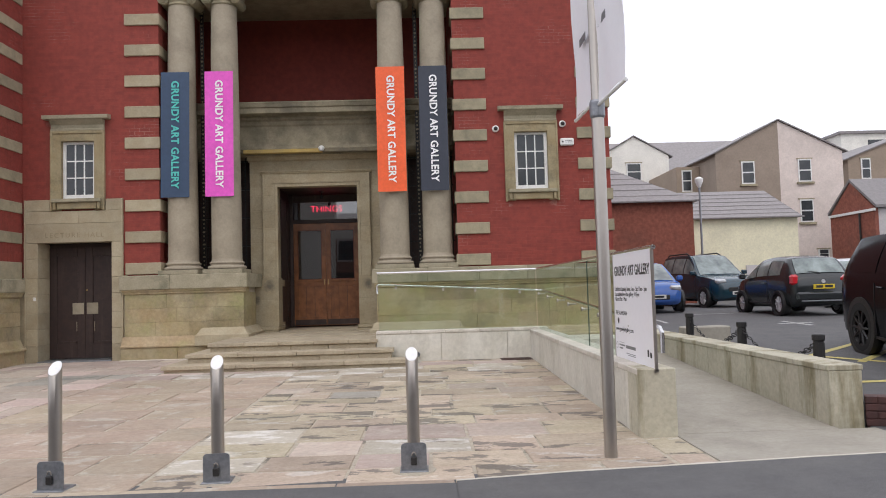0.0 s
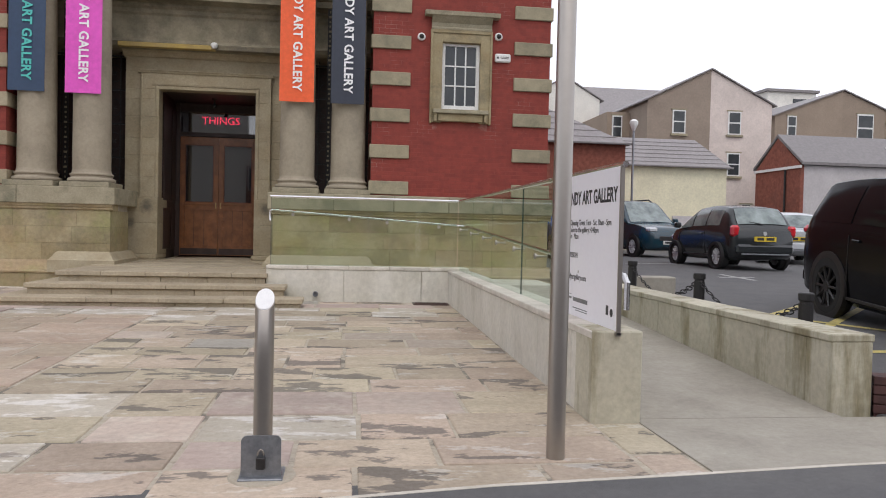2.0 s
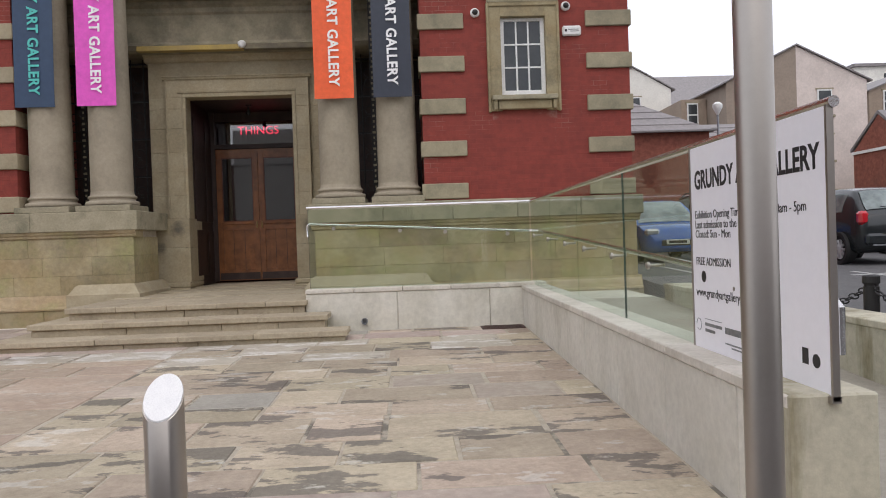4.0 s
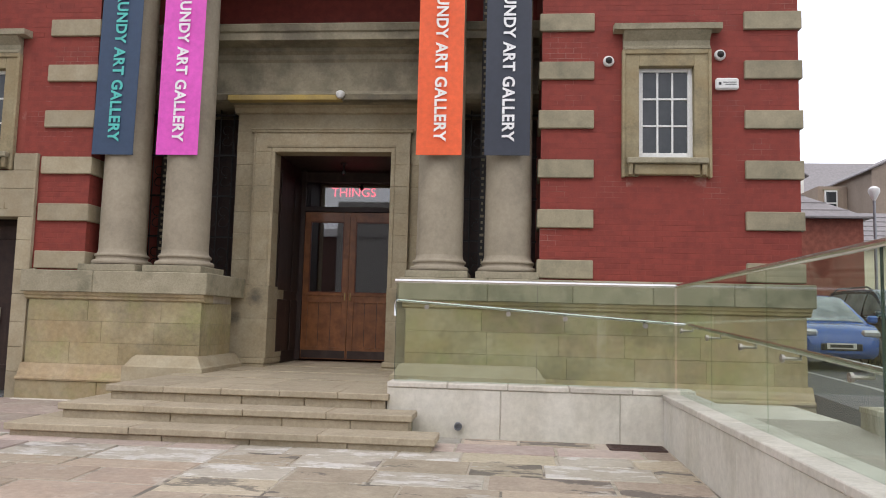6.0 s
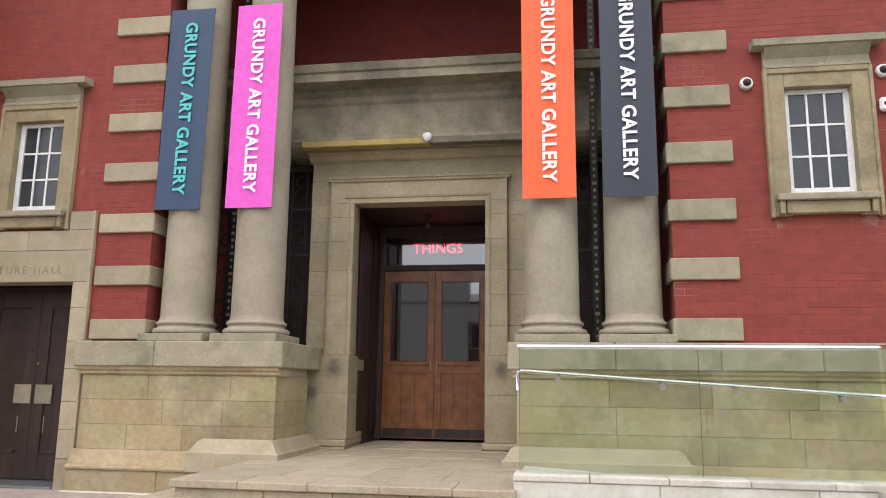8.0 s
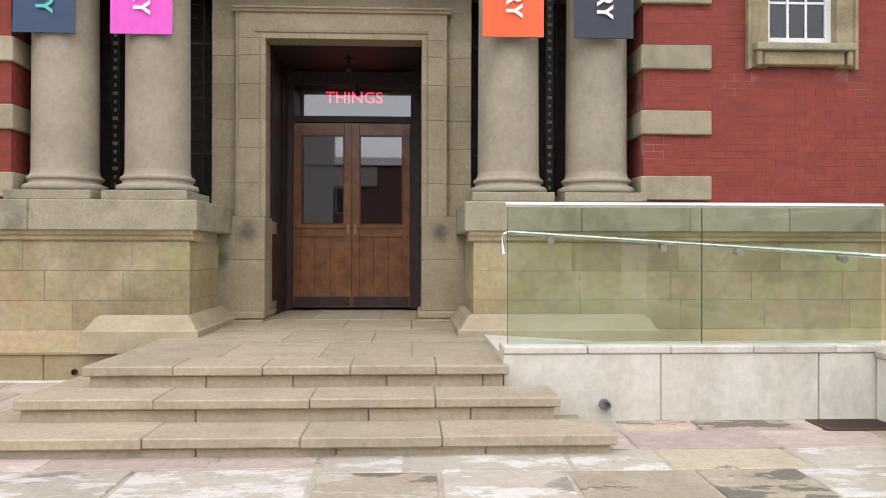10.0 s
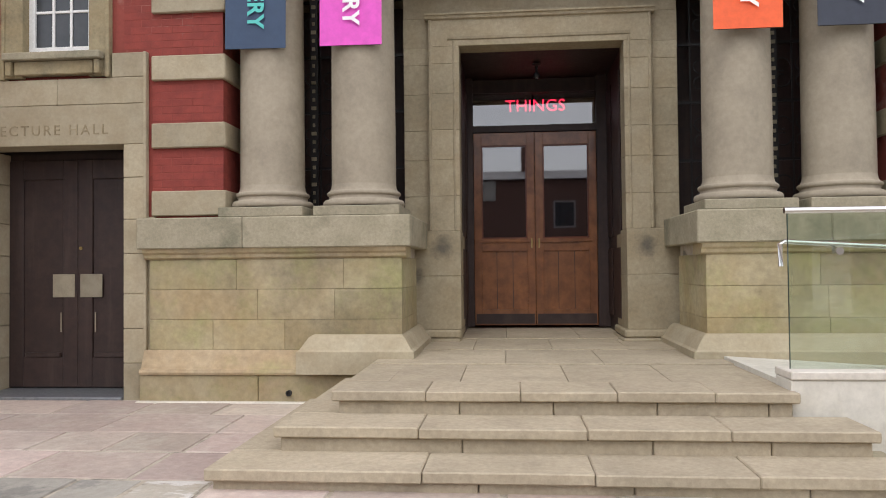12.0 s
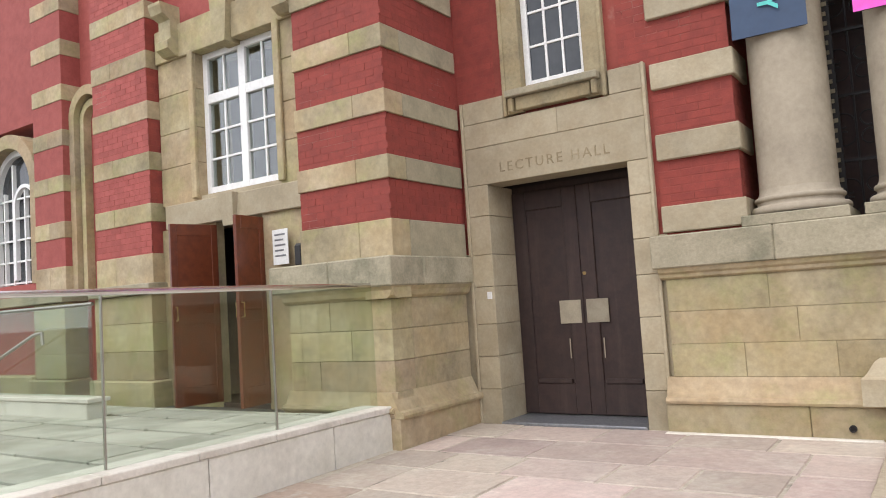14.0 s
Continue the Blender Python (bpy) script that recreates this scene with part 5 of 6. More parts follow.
# plinth of the further piers
for a, b in ((-14.22, -12.84), (-15.82, -14.88)):
    piece("capping_stone", a, b, L - 0.12, L + 0.3, 1.85, 1.99, CAPPING, lp, 0.01)
    for k in range(3):
        piece("ashlar_block", a + 0.05, b - 0.05, L - 0.05, L + 0.3, 0.75 + 0.365 * k, 1.112 + 0.365 * k, STONE_BUFF, lp, 0.006)
    piece("base_stone", a - 0.02, b + 0.02, L - 0.13, L + 0.3, 0.35, 0.745, STONE_BUFF, lp, 0.02)
piece("string_course", -24.0, -15.84, L - 0.06, L + 0.2, 1.85, 1.99, STONE_GREY, lp, 0.01)
piece("base_stone", -24.0, -15.84, L - 0.06, L + 0.2, 0.35, 0.8, STONE_BUFF, lp, 0.02)

# entrance bay
B = L + 0.16
bay = thing("library_entrance", "stone library entrance bay with keystone lintel under a tall window", "doorway", kind="structure")
part("jamb", boxed(-12.9, -11.84, B, B + 0.12, 0.4, 2.66), STONE_BUFF, bay)
part("jamb", boxed(-11.02, -10.25, B, B + 0.12, 0.4, 2.66), STONE_BUFF, bay)
part("door_lintel", boxed(-12.75, -10.26, B - 0.06, 16.4, 2.66, 2.96, 0.008), STONE, bay)
bm = bmesh.new()
loft(bm, [[(-11.62 - w, y, z), (-11.38 + w, y, z), (-11.38 + w, 16.2, z), (-11.62 - w, 16.2, z)] for w, y, z in ((-0.03, B - 0.1, 2.58), (0.02, B - 0.14, 2.955), (0.02, B - 0.14, 2.965))])
part("keystone", bm, STONE, bay)
for x0, x1 in ((-12.88, -12.12), (-10.68, -10.26)):
    z = 2.96
    for h in (0.5, 0.45, 0.5, 0.5):
        piece("window_jamb_stone", x0, x1, B, 16.4, z + 0.002, z + h - 0.002, STONE_BUFF, bay, 0.008)
        z += h
    part("pilaster_edge", boxed(x1 - 0.1 if x0 < -12 else x0, x1 if x0 < -12 else x0 + 0.1, B - 0.05, B, 3.0, 4.9, 0.01), STONE_BUFF, bay)
for x0, x1 in ((-12.88, -11.62), (-11.38, -10.26)):
    part("window_head", boxed(x0, x1, B - 0.04, 16.4, 4.86, 5.3, 0.01), STONE_BUFF, bay)
bm = bmesh.new()
loft(bm, [[(-11.5 - w, B - 0.12, z), (-11.5 + w, B - 0.12, z), (-11.5 + w, 16.2, z), (-11.5 - w, 16.2, z)] for w, z in ((0.1, 4.82), (0.16, 5.4))])
part("keystone", bm, STONE_BUFF, bay)
for x in (-12.62, -10.50):
    bm = bmesh.new()
    up = 0.33
    run_x(bm, [(B, 4.55 + up), (B - 0.1, 4.55 + up), (B - 0.2, 4.62 + up), (B - 0.2, 4.72 + up), (B - 0.15, 4.76 + up), (B - 0.15, 5.0 + up), (B - 0.26, 5.06 + up), (B - 0.3, 5.16 + up), (B - 0.3, 5.2 + up), (B, 5.2 + up)], x, x + 0.24)
    part("console", bm, STONE_BUFF, bay)
# near-black boxes close the recess, their colour standing in for an unlit hall
part("recess", boxed(-12.5, -10.3, 17.4, 17.5, 0.4, 5.2), UNLIT_ROOM, bay)
part("recess_side", boxed(-12.6, -12.5, B + 0.12, 17.4, 0.4, 2.66), UNLIT_ROOM, bay)
part("recess_side", boxed(-10.8, -10.7, B + 0.12, 17.4, 0.4, 2.66), UNLIT_ROOM, bay)
part("recess_ceiling", boxed(-12.6, -10.2, 16.4, 17.5, 5.2, 5.3), UNLIT_ROOM, bay)
part("recess_side", boxed(-12.6, -12.5, 16.41, 17.4, 2.71, 5.2), UNLIT_ROOM, bay)
part("recess_side", boxed(-10.3, -10.2, 16.41, 17.4, 2.71, 5.2), UNLIT_ROOM, bay)
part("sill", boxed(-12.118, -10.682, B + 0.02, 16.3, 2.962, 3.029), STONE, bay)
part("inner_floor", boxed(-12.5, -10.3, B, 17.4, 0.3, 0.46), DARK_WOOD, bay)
part("hall_ceiling", boxed(-12.6, -10.7, B + 0.124, 17.39, 2.664, 2.70), UNLIT_ROOM, bay)

BRIGHT_PANE = glass_like("reflecting_pane", (0.8, 0.84, 0.82), 0.10, 0.02)
lwin = thing("window_3", "tall white cross window with small panes in stone", "window", (0, B + 0.12, 0), kind="structure")
x0, x1, z0, z1, zt = -12.12, -10.68, 3.03, 4.86, 4.26
bm = bmesh.new()
xm = (x0 + x1) / 2
for a, b, c, d in ((x0, x0 + 0.08, z0, z1), (x1 - 0.08, x1, z0, z1), (xm - 0.06, xm + 0.06, z0, z1), (x0 + 0.08, xm - 0.06, z0, z0 + 0.1), (xm + 0.06, x1 - 0.08, z0, z0 + 0.1),
                   (x0 + 0.08, xm - 0.06, z1 - 0.08, z1), (xm + 0.06, x1 - 0.08, z1 - 0.08, z1), (x0 + 0.08, xm - 0.06, zt - 0.06, zt + 0.06), (xm + 0.06, x1 - 0.08, zt - 0.06, zt + 0.06)):
    box(bm, a, b, 0, 0.1, c, d, 0.006)
wf = part("window_frame", bm, WHITE, lwin)
for a, b in ((x0 + 0.08, xm - 0.06), (xm + 0.06, x1 - 0.08)):
    for c, d, rows in ((z0 + 0.1, zt - 0.06, 3), (zt + 0.06, z1 - 0.08, 1)):
        part("glazing_bar", boxed((a + b) / 2 - 0.014, (a + b) / 2 + 0.014, 0.02, 0.06, c, d, 0.003), WHITE, wf)
        for k in range(1, rows):
            z = c + (d - c) * k / rows
            part("glazing_bar", boxed(a, b, 0.022, 0.058, z - 0.014, z + 0.014, 0.003), WHITE, wf)
        for i in range(2):
            for k in range(rows):
                part("pane", boxed(a + (b - a) * i / 2, a + (b - a) * (i + 1) / 2, 0.04, 0.046, c + (d - c) * k / rows, c + (d - c) * (k + 1) / rows), BRIGHT_PANE, lwin)

# open doors
def open_leaf(hinge_x, y, turn, label, w):
    ob = thing("door_leaf", label, "door", (hinge_x, y, 0.48), turn, group="open library doors")
    bm = bmesh.new()
    h = 2.14
    for a, b, c, d in ((0, 0.08, 0, h), (w - 0.08, w, 0, h), (0.08, w - 0.08, h - 0.14, h), (0.08, w - 0.08, 0, 0.22), (0.08, w - 0.08, 0.95, 1.08)):
        box(bm, a, b, -0.022, 0.022, c, d, 0.004)
    part("frame", bm, MAHOGANY, ob)
    part("panel", boxed(0.07, w - 0.07, -0.012, 0.012, 0.2, 0.97, 0.004), MAHOGANY, ob)
    part("panel", boxed(0.07, w - 0.07, -0.012, 0.012, 1.06, h - 0.12, 0.004), MAHOGANY, ob)
    for s in (-1, 1):
        part("door_handle", tube(bmesh.new(), [(w - 0.04, s * 0.02, 1.0), (w - 0.04, s * 0.06, 1.0), (w - 0.04, s * 0.06, 1.16), (w - 0.04, s * 0.02, 1.16)], 0.009, 8), BRASS, ob)
    return ob


open_leaf(-11.83, B - 0.01, -101, "red-brown panelled door leaf standing open outwards", 0.60)
open_leaf(-11.02, B - 0.01, -82, "red-brown panelled door leaf standing open outwards", 0.47)
notice = thing("notice", "white paper notice fixed beside the library door", "notice", (-10.66, B - 0.07, 2.24), -4)
part("sheet", boxed(-0.13, 0.13, -0.012, 0, -0.20, 0.20, 0.002), WHITE, notice)
for k in range(5):
    part("print_bar", boxed(-0.09, 0.09 - 0.03 * (k % 2), -0.014, -0.012, 0.13 - 0.06 * k, 0.15 - 0.06 * k), GALV, notice)
box_ob = thing("letter_box", "small black box on the stone ledge", "box", (-10.34, B - 0.02, 1.99))
part("case", boxed(-0.07, 0.07, -0.12, 0.02, 0.0, 0.26, 0.03), BLACK, box_ob)

# stone half arch in the gap and the far arched window
def arch_frame(name, cx, half, z0, zs, y0, depth, thick, mat, label, parent):
    bm = bmesh.new()
    out = [(cx - half - thick, z0)] + [(cx + (half + thick) * -math.cos(a), zs + (half + thick) * math.sin(a)) for a in (math.pi * k / 16 for k in range(17))] + [(cx + half + thick, z0)]
    inn = [(cx - half, z0)] + [(cx + half * -math.cos(a), zs + half * math.sin(a)) for a in (math.pi * k / 16 for k in range(17))] + [(cx + half, z0)]
    loft(bm, [[(p[0], y0, p[1]), (q[0], y0, q[1]), (q[0], y0 + depth, q[1]), (p[0], y0 + depth, p[1])] for p, q in zip(out, inn)])
    return part(name, bm, mat, parent, label)


aw = thing("window_4", "tall round-headed white window in a stone arch", "window", kind="structure")
arch_frame("stone_arch", -16.85, 0.72, 2.2, 3.7, L + 0.12, 0.5, 0.22, STONE_BUFF, "", aw)
arch_frame("window_frame", -16.85, 0.62, 2.2, 3.7, L + 0.28, 0.1, 0.1, WHITE, "", aw)
arch_frame("inner_arch", -16.65, 0.28, 2.3, 3.5, L + 0.29, 0.08, 0.06, WHITE, "", aw)
for x in (-17.3, -17.02, -16.65, -16.4):
    part("glazing_bar", boxed(x - 0.018, x + 0.018, L + 0.30, L + 0.36, 2.2, 3.75 if x != -17.02 else 4.2), WHITE, aw)
for z in (2.25, 2.6, 2.95, 3.3, 3.62):
    part("glazing_bar", boxed(-17.47, -16.23, L + 0.31, L + 0.35, z - 0.014, z + 0.014), WHITE, aw)
part("pane", boxed(-17.55, -16.12, L + 0.36, L + 0.37, 2.2, 4.45), WINDOW_GLASS, aw)
arch_frame("blind_arch", -14.5, 0.32, 2.0, 4.5, L + 0.1, 0.3, 0.14, STONE_BUFF, "", wall_library)
arch_frame("blind_arch_inner", -14.5, 0.2, 2.0, 4.47, L + 0.18, 0.2, 0.1, STONE_BUFF, "", wall_library)

# ---- terrace ----
TERRACE = material("grey_green_flags", (0.44, 0.425, 0.36), 0.85, second=(0.36, 0.345, 0.285), scale=2.0, stain=(0.18, 0.19, 0.14), stain_scale=1.0, stain_amount=0.5, vary=0.15, bump=0.3, bump_scale=25)
terrace = tagged(part("terrace_pavement", boxed(-24, -9.38, 6.5, 17.0, 0.0, 0.405), DARK_JOINT), "raised terrace of grey stone flags", "pavement", kind="structure")
rng = random.Random(11)
y = 6.6
while y < L - 0.2:
    d = rng.uniform(0.45, 0.7)
    x = -9.42
    while x > -15.5:
        w = rng.uniform(0.6, 1.1)
        piece("flag", x - w + 0.016, x - 0.016, y + 0.03, min(y + d, L - 0.17) - 0.03, 0.38, 0.44 + rng.uniform(-0.004, 0.004), TERRACE, terrace, 0.006)
        x -= w
    y += d
bench = thing("stone_block", "low grey stone block on the terrace", "stone block", (-12.75, 13.1, 0.44))
part("block", boxed(-0.9, 0.5, -0.2, 0.2, 0, 0.2, 0.02), STONE_GREY, bench)
inner = thing("terrace_inner_wall", "low pale wall with glass and steel handrail on the terrace", "low wall", kind="structure")
part("upstand", boxed(-24.0, -12.6, 14.55, 14.8, 0.42, 0.62, 0.01), CONCRETE, inner)
part("coping", boxed(-24.0, -12.55, 14.53, 14.82, 0.62, 0.67, 0.008), COPING, inner)
inner_bal = thing("inner_balustrade", "clear glass balustrade with steel top rail on the terrace", "balustrade")
for a, b in ((-15.4, -14.0), (-14.0, -12.65)):
    pane_x(inner_bal, 14.68, a, b - 0.01, 0.67, 1.72)
part("top_rail", tube(bmesh.new(), [(-16, 14.68, 1.74), (-12.64, 14.68, 1.74)], 0.022, 10), STEEL, inner_bal)
part("handrail", tube(bmesh.new(), [(-15.2, 14.5, 0.9), (-13.6, 14.5, 1.42), (-13.42, 14.5, 1.44), (-13.40, 14.5, 1.3)], 0.02, 10), STEEL, inner_bal)

# ---- street opposite, seen only in reflections ----
HOUSE = material("far_brick", (0.15, 0.08, 0.06), 0.85, second=(0.11, 0.055, 0.045), scale=5, vary=0.1)
OPP_PALE = material("far_pale_render", (0.38, 0.36, 0.33), 0.9, vary=0.0)
opposite = thing("opposite_terrace", "plain brick terrace on the other side of the street", "building")
part("wall", boxed(-40, 40, -22, -14, 0, 6.6), HOUSE, opposite)
bm = bmesh.new()
run_x(bm, [(-22.3, 6.6), (-13.7, 6.6), (-18, 7.6)], -40.2, 40.2)
part("roof", bm, SLATE, opposite)
for k in range(9):
    x = -37 + k * 8.7
    part("chimney", boxed(x, x + 1.0, -18.6, -17.4, 7.3, 9.4), HOUSE, opposite)
    part("shopfront", boxed(x + 1.6, x + 6.4, -14.02, -13.9, 0.3, 2.9), UNLIT_ROOM, opposite)
    for dx in (1.8, 4.6):
        win = part("window", boxed(x + dx, x + dx + 1.3, -14.03, -13.95, 3.7, 5.3), SLATE, opposite)
        part("pane", boxed(x + dx + 0.1, x + dx + 1.2, -13.96, -13.94, 3.8, 5.2), WINDOW_GLASS, win)
part("tall_house", boxed(-11.0, -6.4, -15.0, -13.8, 0, 8.9), OPP_PALE, opposite)
part("rendered_band", boxed(-6.396, -3.8, -14.0, -13.85, 5.35, 6.5), OPP_PALE, opposite)

# ---- car park edge ----
POSTS = ((4.56, 13.02, 0.965), (4.56, 10.87, 0.91), (4.56, 8.73, 0.855))
for x, y, post_top in POSTS:
    g = yard_z(y)
    ob = thing("chain_post", "short black post with a ribbed cap at the car park edge", "post", (x, y, g), group="chain posts")
    h = post_top - g
    part("shaft", lathe(bmesh.new(), [(0.065, 0.0), (0.065, h - 0.1), (0.058, h - 0.1), (0.058, h - 0.08), (0.072, h - 0.07), (0.072, h - 0.01), (0.06, h)], n=20), BLACK, ob)
for (_, ya, za), (_, yb, zb) in ((POSTS[2], POSTS[1]), (POSTS[1], POSTS[0])):
    ch = thing("chain", "black sagging chain between the posts", "chain", group="car park chains")
    for k in range(28):
        f, g = (k + 0.5) / 28, (k + 0.6) / 28
        dz = -0.28 * (math.sin(math.pi * g) - math.sin(math.pi * f)) / ((yb - ya) * (g - f))
        ring = bmesh.new()
        tube(ring, [(0.024 * math.sin(math.pi * a / 5), 0.052 * math.cos(math.pi * a / 5), 0) for a in range(11)], 0.007, 5)
        link = part("link", ring, BLACK, ch)
        link.matrix_basis = pose(4.56, ya + (yb - ya) * f, za + (zb - za) * f - 0.1 - 0.3 * math.sin(math.pi * f), math.degrees(math.atan(dz)), 90 if k % 2 else 0, 0)
DARK_BRICK = material("dark_engineering_brick", (0.085, 0.034, 0.03), 0.7, second=(0.06, 0.026, 0.024), scale=9, vary=0.15, bump=0.25)
kerb_wall = thing("low_brick_wall", "low dark red brick retaining wall at the pavement edge", "low wall", (4.415, 7.60, 0.0), -25, kind="structure")
part("core", boxed(0.01, 2.39, 0.015, 0.22, -0.05, 0.29), DARK_BRICK, kerb_wall)
for r in range(4):
    for k in range(11):
        a = 0.225 * k - (0.11 if r % 2 else 0.0)
        if a + 0.215 > 0.05:
            piece("brick", max(a, 0.0), a + 0.215, 0.0, 0.1, 0.004 + 0.075 * r, 0.069 + 0.075 * r, DARK_BRICK, kerb_wall, 0.004)
bm = bmesh.new()
loft(bm, [[(x, y, z) for x, y in ((4.42, 7.66), (6.6, 6.66), (6.6, 7.9), (4.42, 7.9))] for z in (-0.05, 0.235)])
tagged(part("raised_verge", bm, ASPHALT), "raised grey verge behind the low brick wall", "ground", kind="structure")
block = thing("concrete_block", "low concrete wall block beyond the ramp", "low wall", (0, 0, 0), kind="structure")
part("block", boxed(4.62, 5.45, 13.45, 13.8, 0.3, 0.70, 0.02), PAVE_GREY, block)
PAINT_W = material("worn_white_lines", (0.5, 0.5, 0.48), 0.7, second=(0.3, 0.3, 0.29), scale=12, vary=0.0)
PAINT_Y = material("worn_yellow_lines", (0.62, 0.52, 0.16), 0.7, second=(0.42, 0.36, 0.14), scale=12, vary=0.0)


def floor_line(x0, y0, x1, y1, w, mat, label):
    bm = bmesh.new()
    d = Vector((x1 - x0, y1 - y0, 0))
    n = Vector((-d.y, d.x, 0)).normalized() * w / 2
    rows = []
    for k in range(9):
        p = Vector((x0, y0, 0)) + d * k / 8
        rows.append([(p.x + s * n.x, p.y + s * n.y, yard_z(p.y + s * n.y) + 0.006) for s in (-1, 1)])
    loft(bm, rows, closed=False, caps=False)
    tagged(part("painted_line", bm, mat), label, "road marking", kind="structure")


for x0, y0, x1, y1 in ((5.9, 11.6, 7.7, 13.2), (6.3, 10.9, 8.3, 12.85), (6.9, 10.3, 8.6, 12.0), (5.7, 11.9, 7.2, 10.2), (5.3, 9.4, 6.9, 9.4)):
    floor_line(x0, y0, x1, y1, 0.12, PAINT_Y, "worn yellow hatching on the asphalt")
floor_line(8.15, 17.2, 8.3, 16.1, 0.12, PAINT_W, "worn white bay mark on the asphalt")
floor_line(7.8, 16.62, 8.6, 16.7, 0.12, PAINT_W, "worn white bay mark on the asphalt")
floor_line(7.2, 20.5, 8.6, 20.6, 0.12, PAINT_W, "worn white bay line on the asphalt")
floor_line(5.6, 17.5, 5.9, 22.0, 0.1, PAINT_W, "worn white bay line on the asphalt")

# ---- parked cars ----
def paint(name, c, gloss):
    return material(name, c, 0.2, 0.0, second=tuple(v * 0.92 for v in c), scale=3, vary=0.0, grain=0.0, bump=0.0, coat=gloss * 0.6, spec=gloss)


TYRE = material("tyre_rubber", (0.018, 0.018, 0.018), 0.8, vary=0.0, bump=0.1)
ALLOY = material("silver_wheel", (0.58, 0.58, 0.6), 0.4, 0.25, vary=0.0, bump=0.0)
# pale base colour stands in for sky reflections missing from the panes
CAR_GLASS = material("car_glass", (0.26, 0.31, 0.30), 0.05, second=(0.10, 0.125, 0.125), scale=2.2, vary=0.0, bump=0.0, coat=0.5)
TINTED = material("tinted_car_glass", (0.006, 0.007, 0.008), 0.05, vary=0.0, bump=0.0, spec=0.2)
RED_LAMP = material("red_lamp", (0.55, 0.02, 0.03), 0.15, vary=0.0, bump=0.0, coat=0.6)
HEADLAMP = material("headlamp", (0.62, 0.64, 0.66), 0.12, 0.4, vary=0.0, bump=0.0, coat=1.0)
PLATE_Y = material("yellow_number_plate", (0.75, 0.55, 0.04), 0.4, vary=0.0, bump=0.0)
PLATE_W = material("white_number_plate", (0.75, 0.75, 0.72), 0.4, vary=0.0, bump=0.0)


def along(points, t):
    """Reads a smooth curve through (t, value) points."""
    if t <= points[0][0]:
        return points[0][1]
    for k, ((a, p), (b, q)) in enumerate(zip(points, points[1:])):
        if t <= b:
            before = points[k - 1] if k else (a, p)
            after = points[k + 2] if k + 2 < len(points) else (b, q)
            m0 = (q - before[1]) / max(b - before[0], 1e-6)
            m1 = (after[1] - p) / max(after[0] - a, 1e-6)
            if (q - p) * m0 <= 0 or p == q:
                m0 = 0
            if (q - p) * m1 <= 0 or p == q:
                m1 = 0
            lim = 2.0 * abs(q - p) / (b - a)
            m0, m1 = max(-lim, min(lim, m0)), max(-lim, min(lim, m1))
            u, d = (t - a) / (b - a), b - a
            return (2 * u ** 3 - 3 * u * u + 1) * p + (u ** 3 - 2 * u * u + u) * d * m0 + (3 * u * u - 2 * u ** 3) * q + (u ** 3 - u * u) * d * m1
    return points[-1][1]


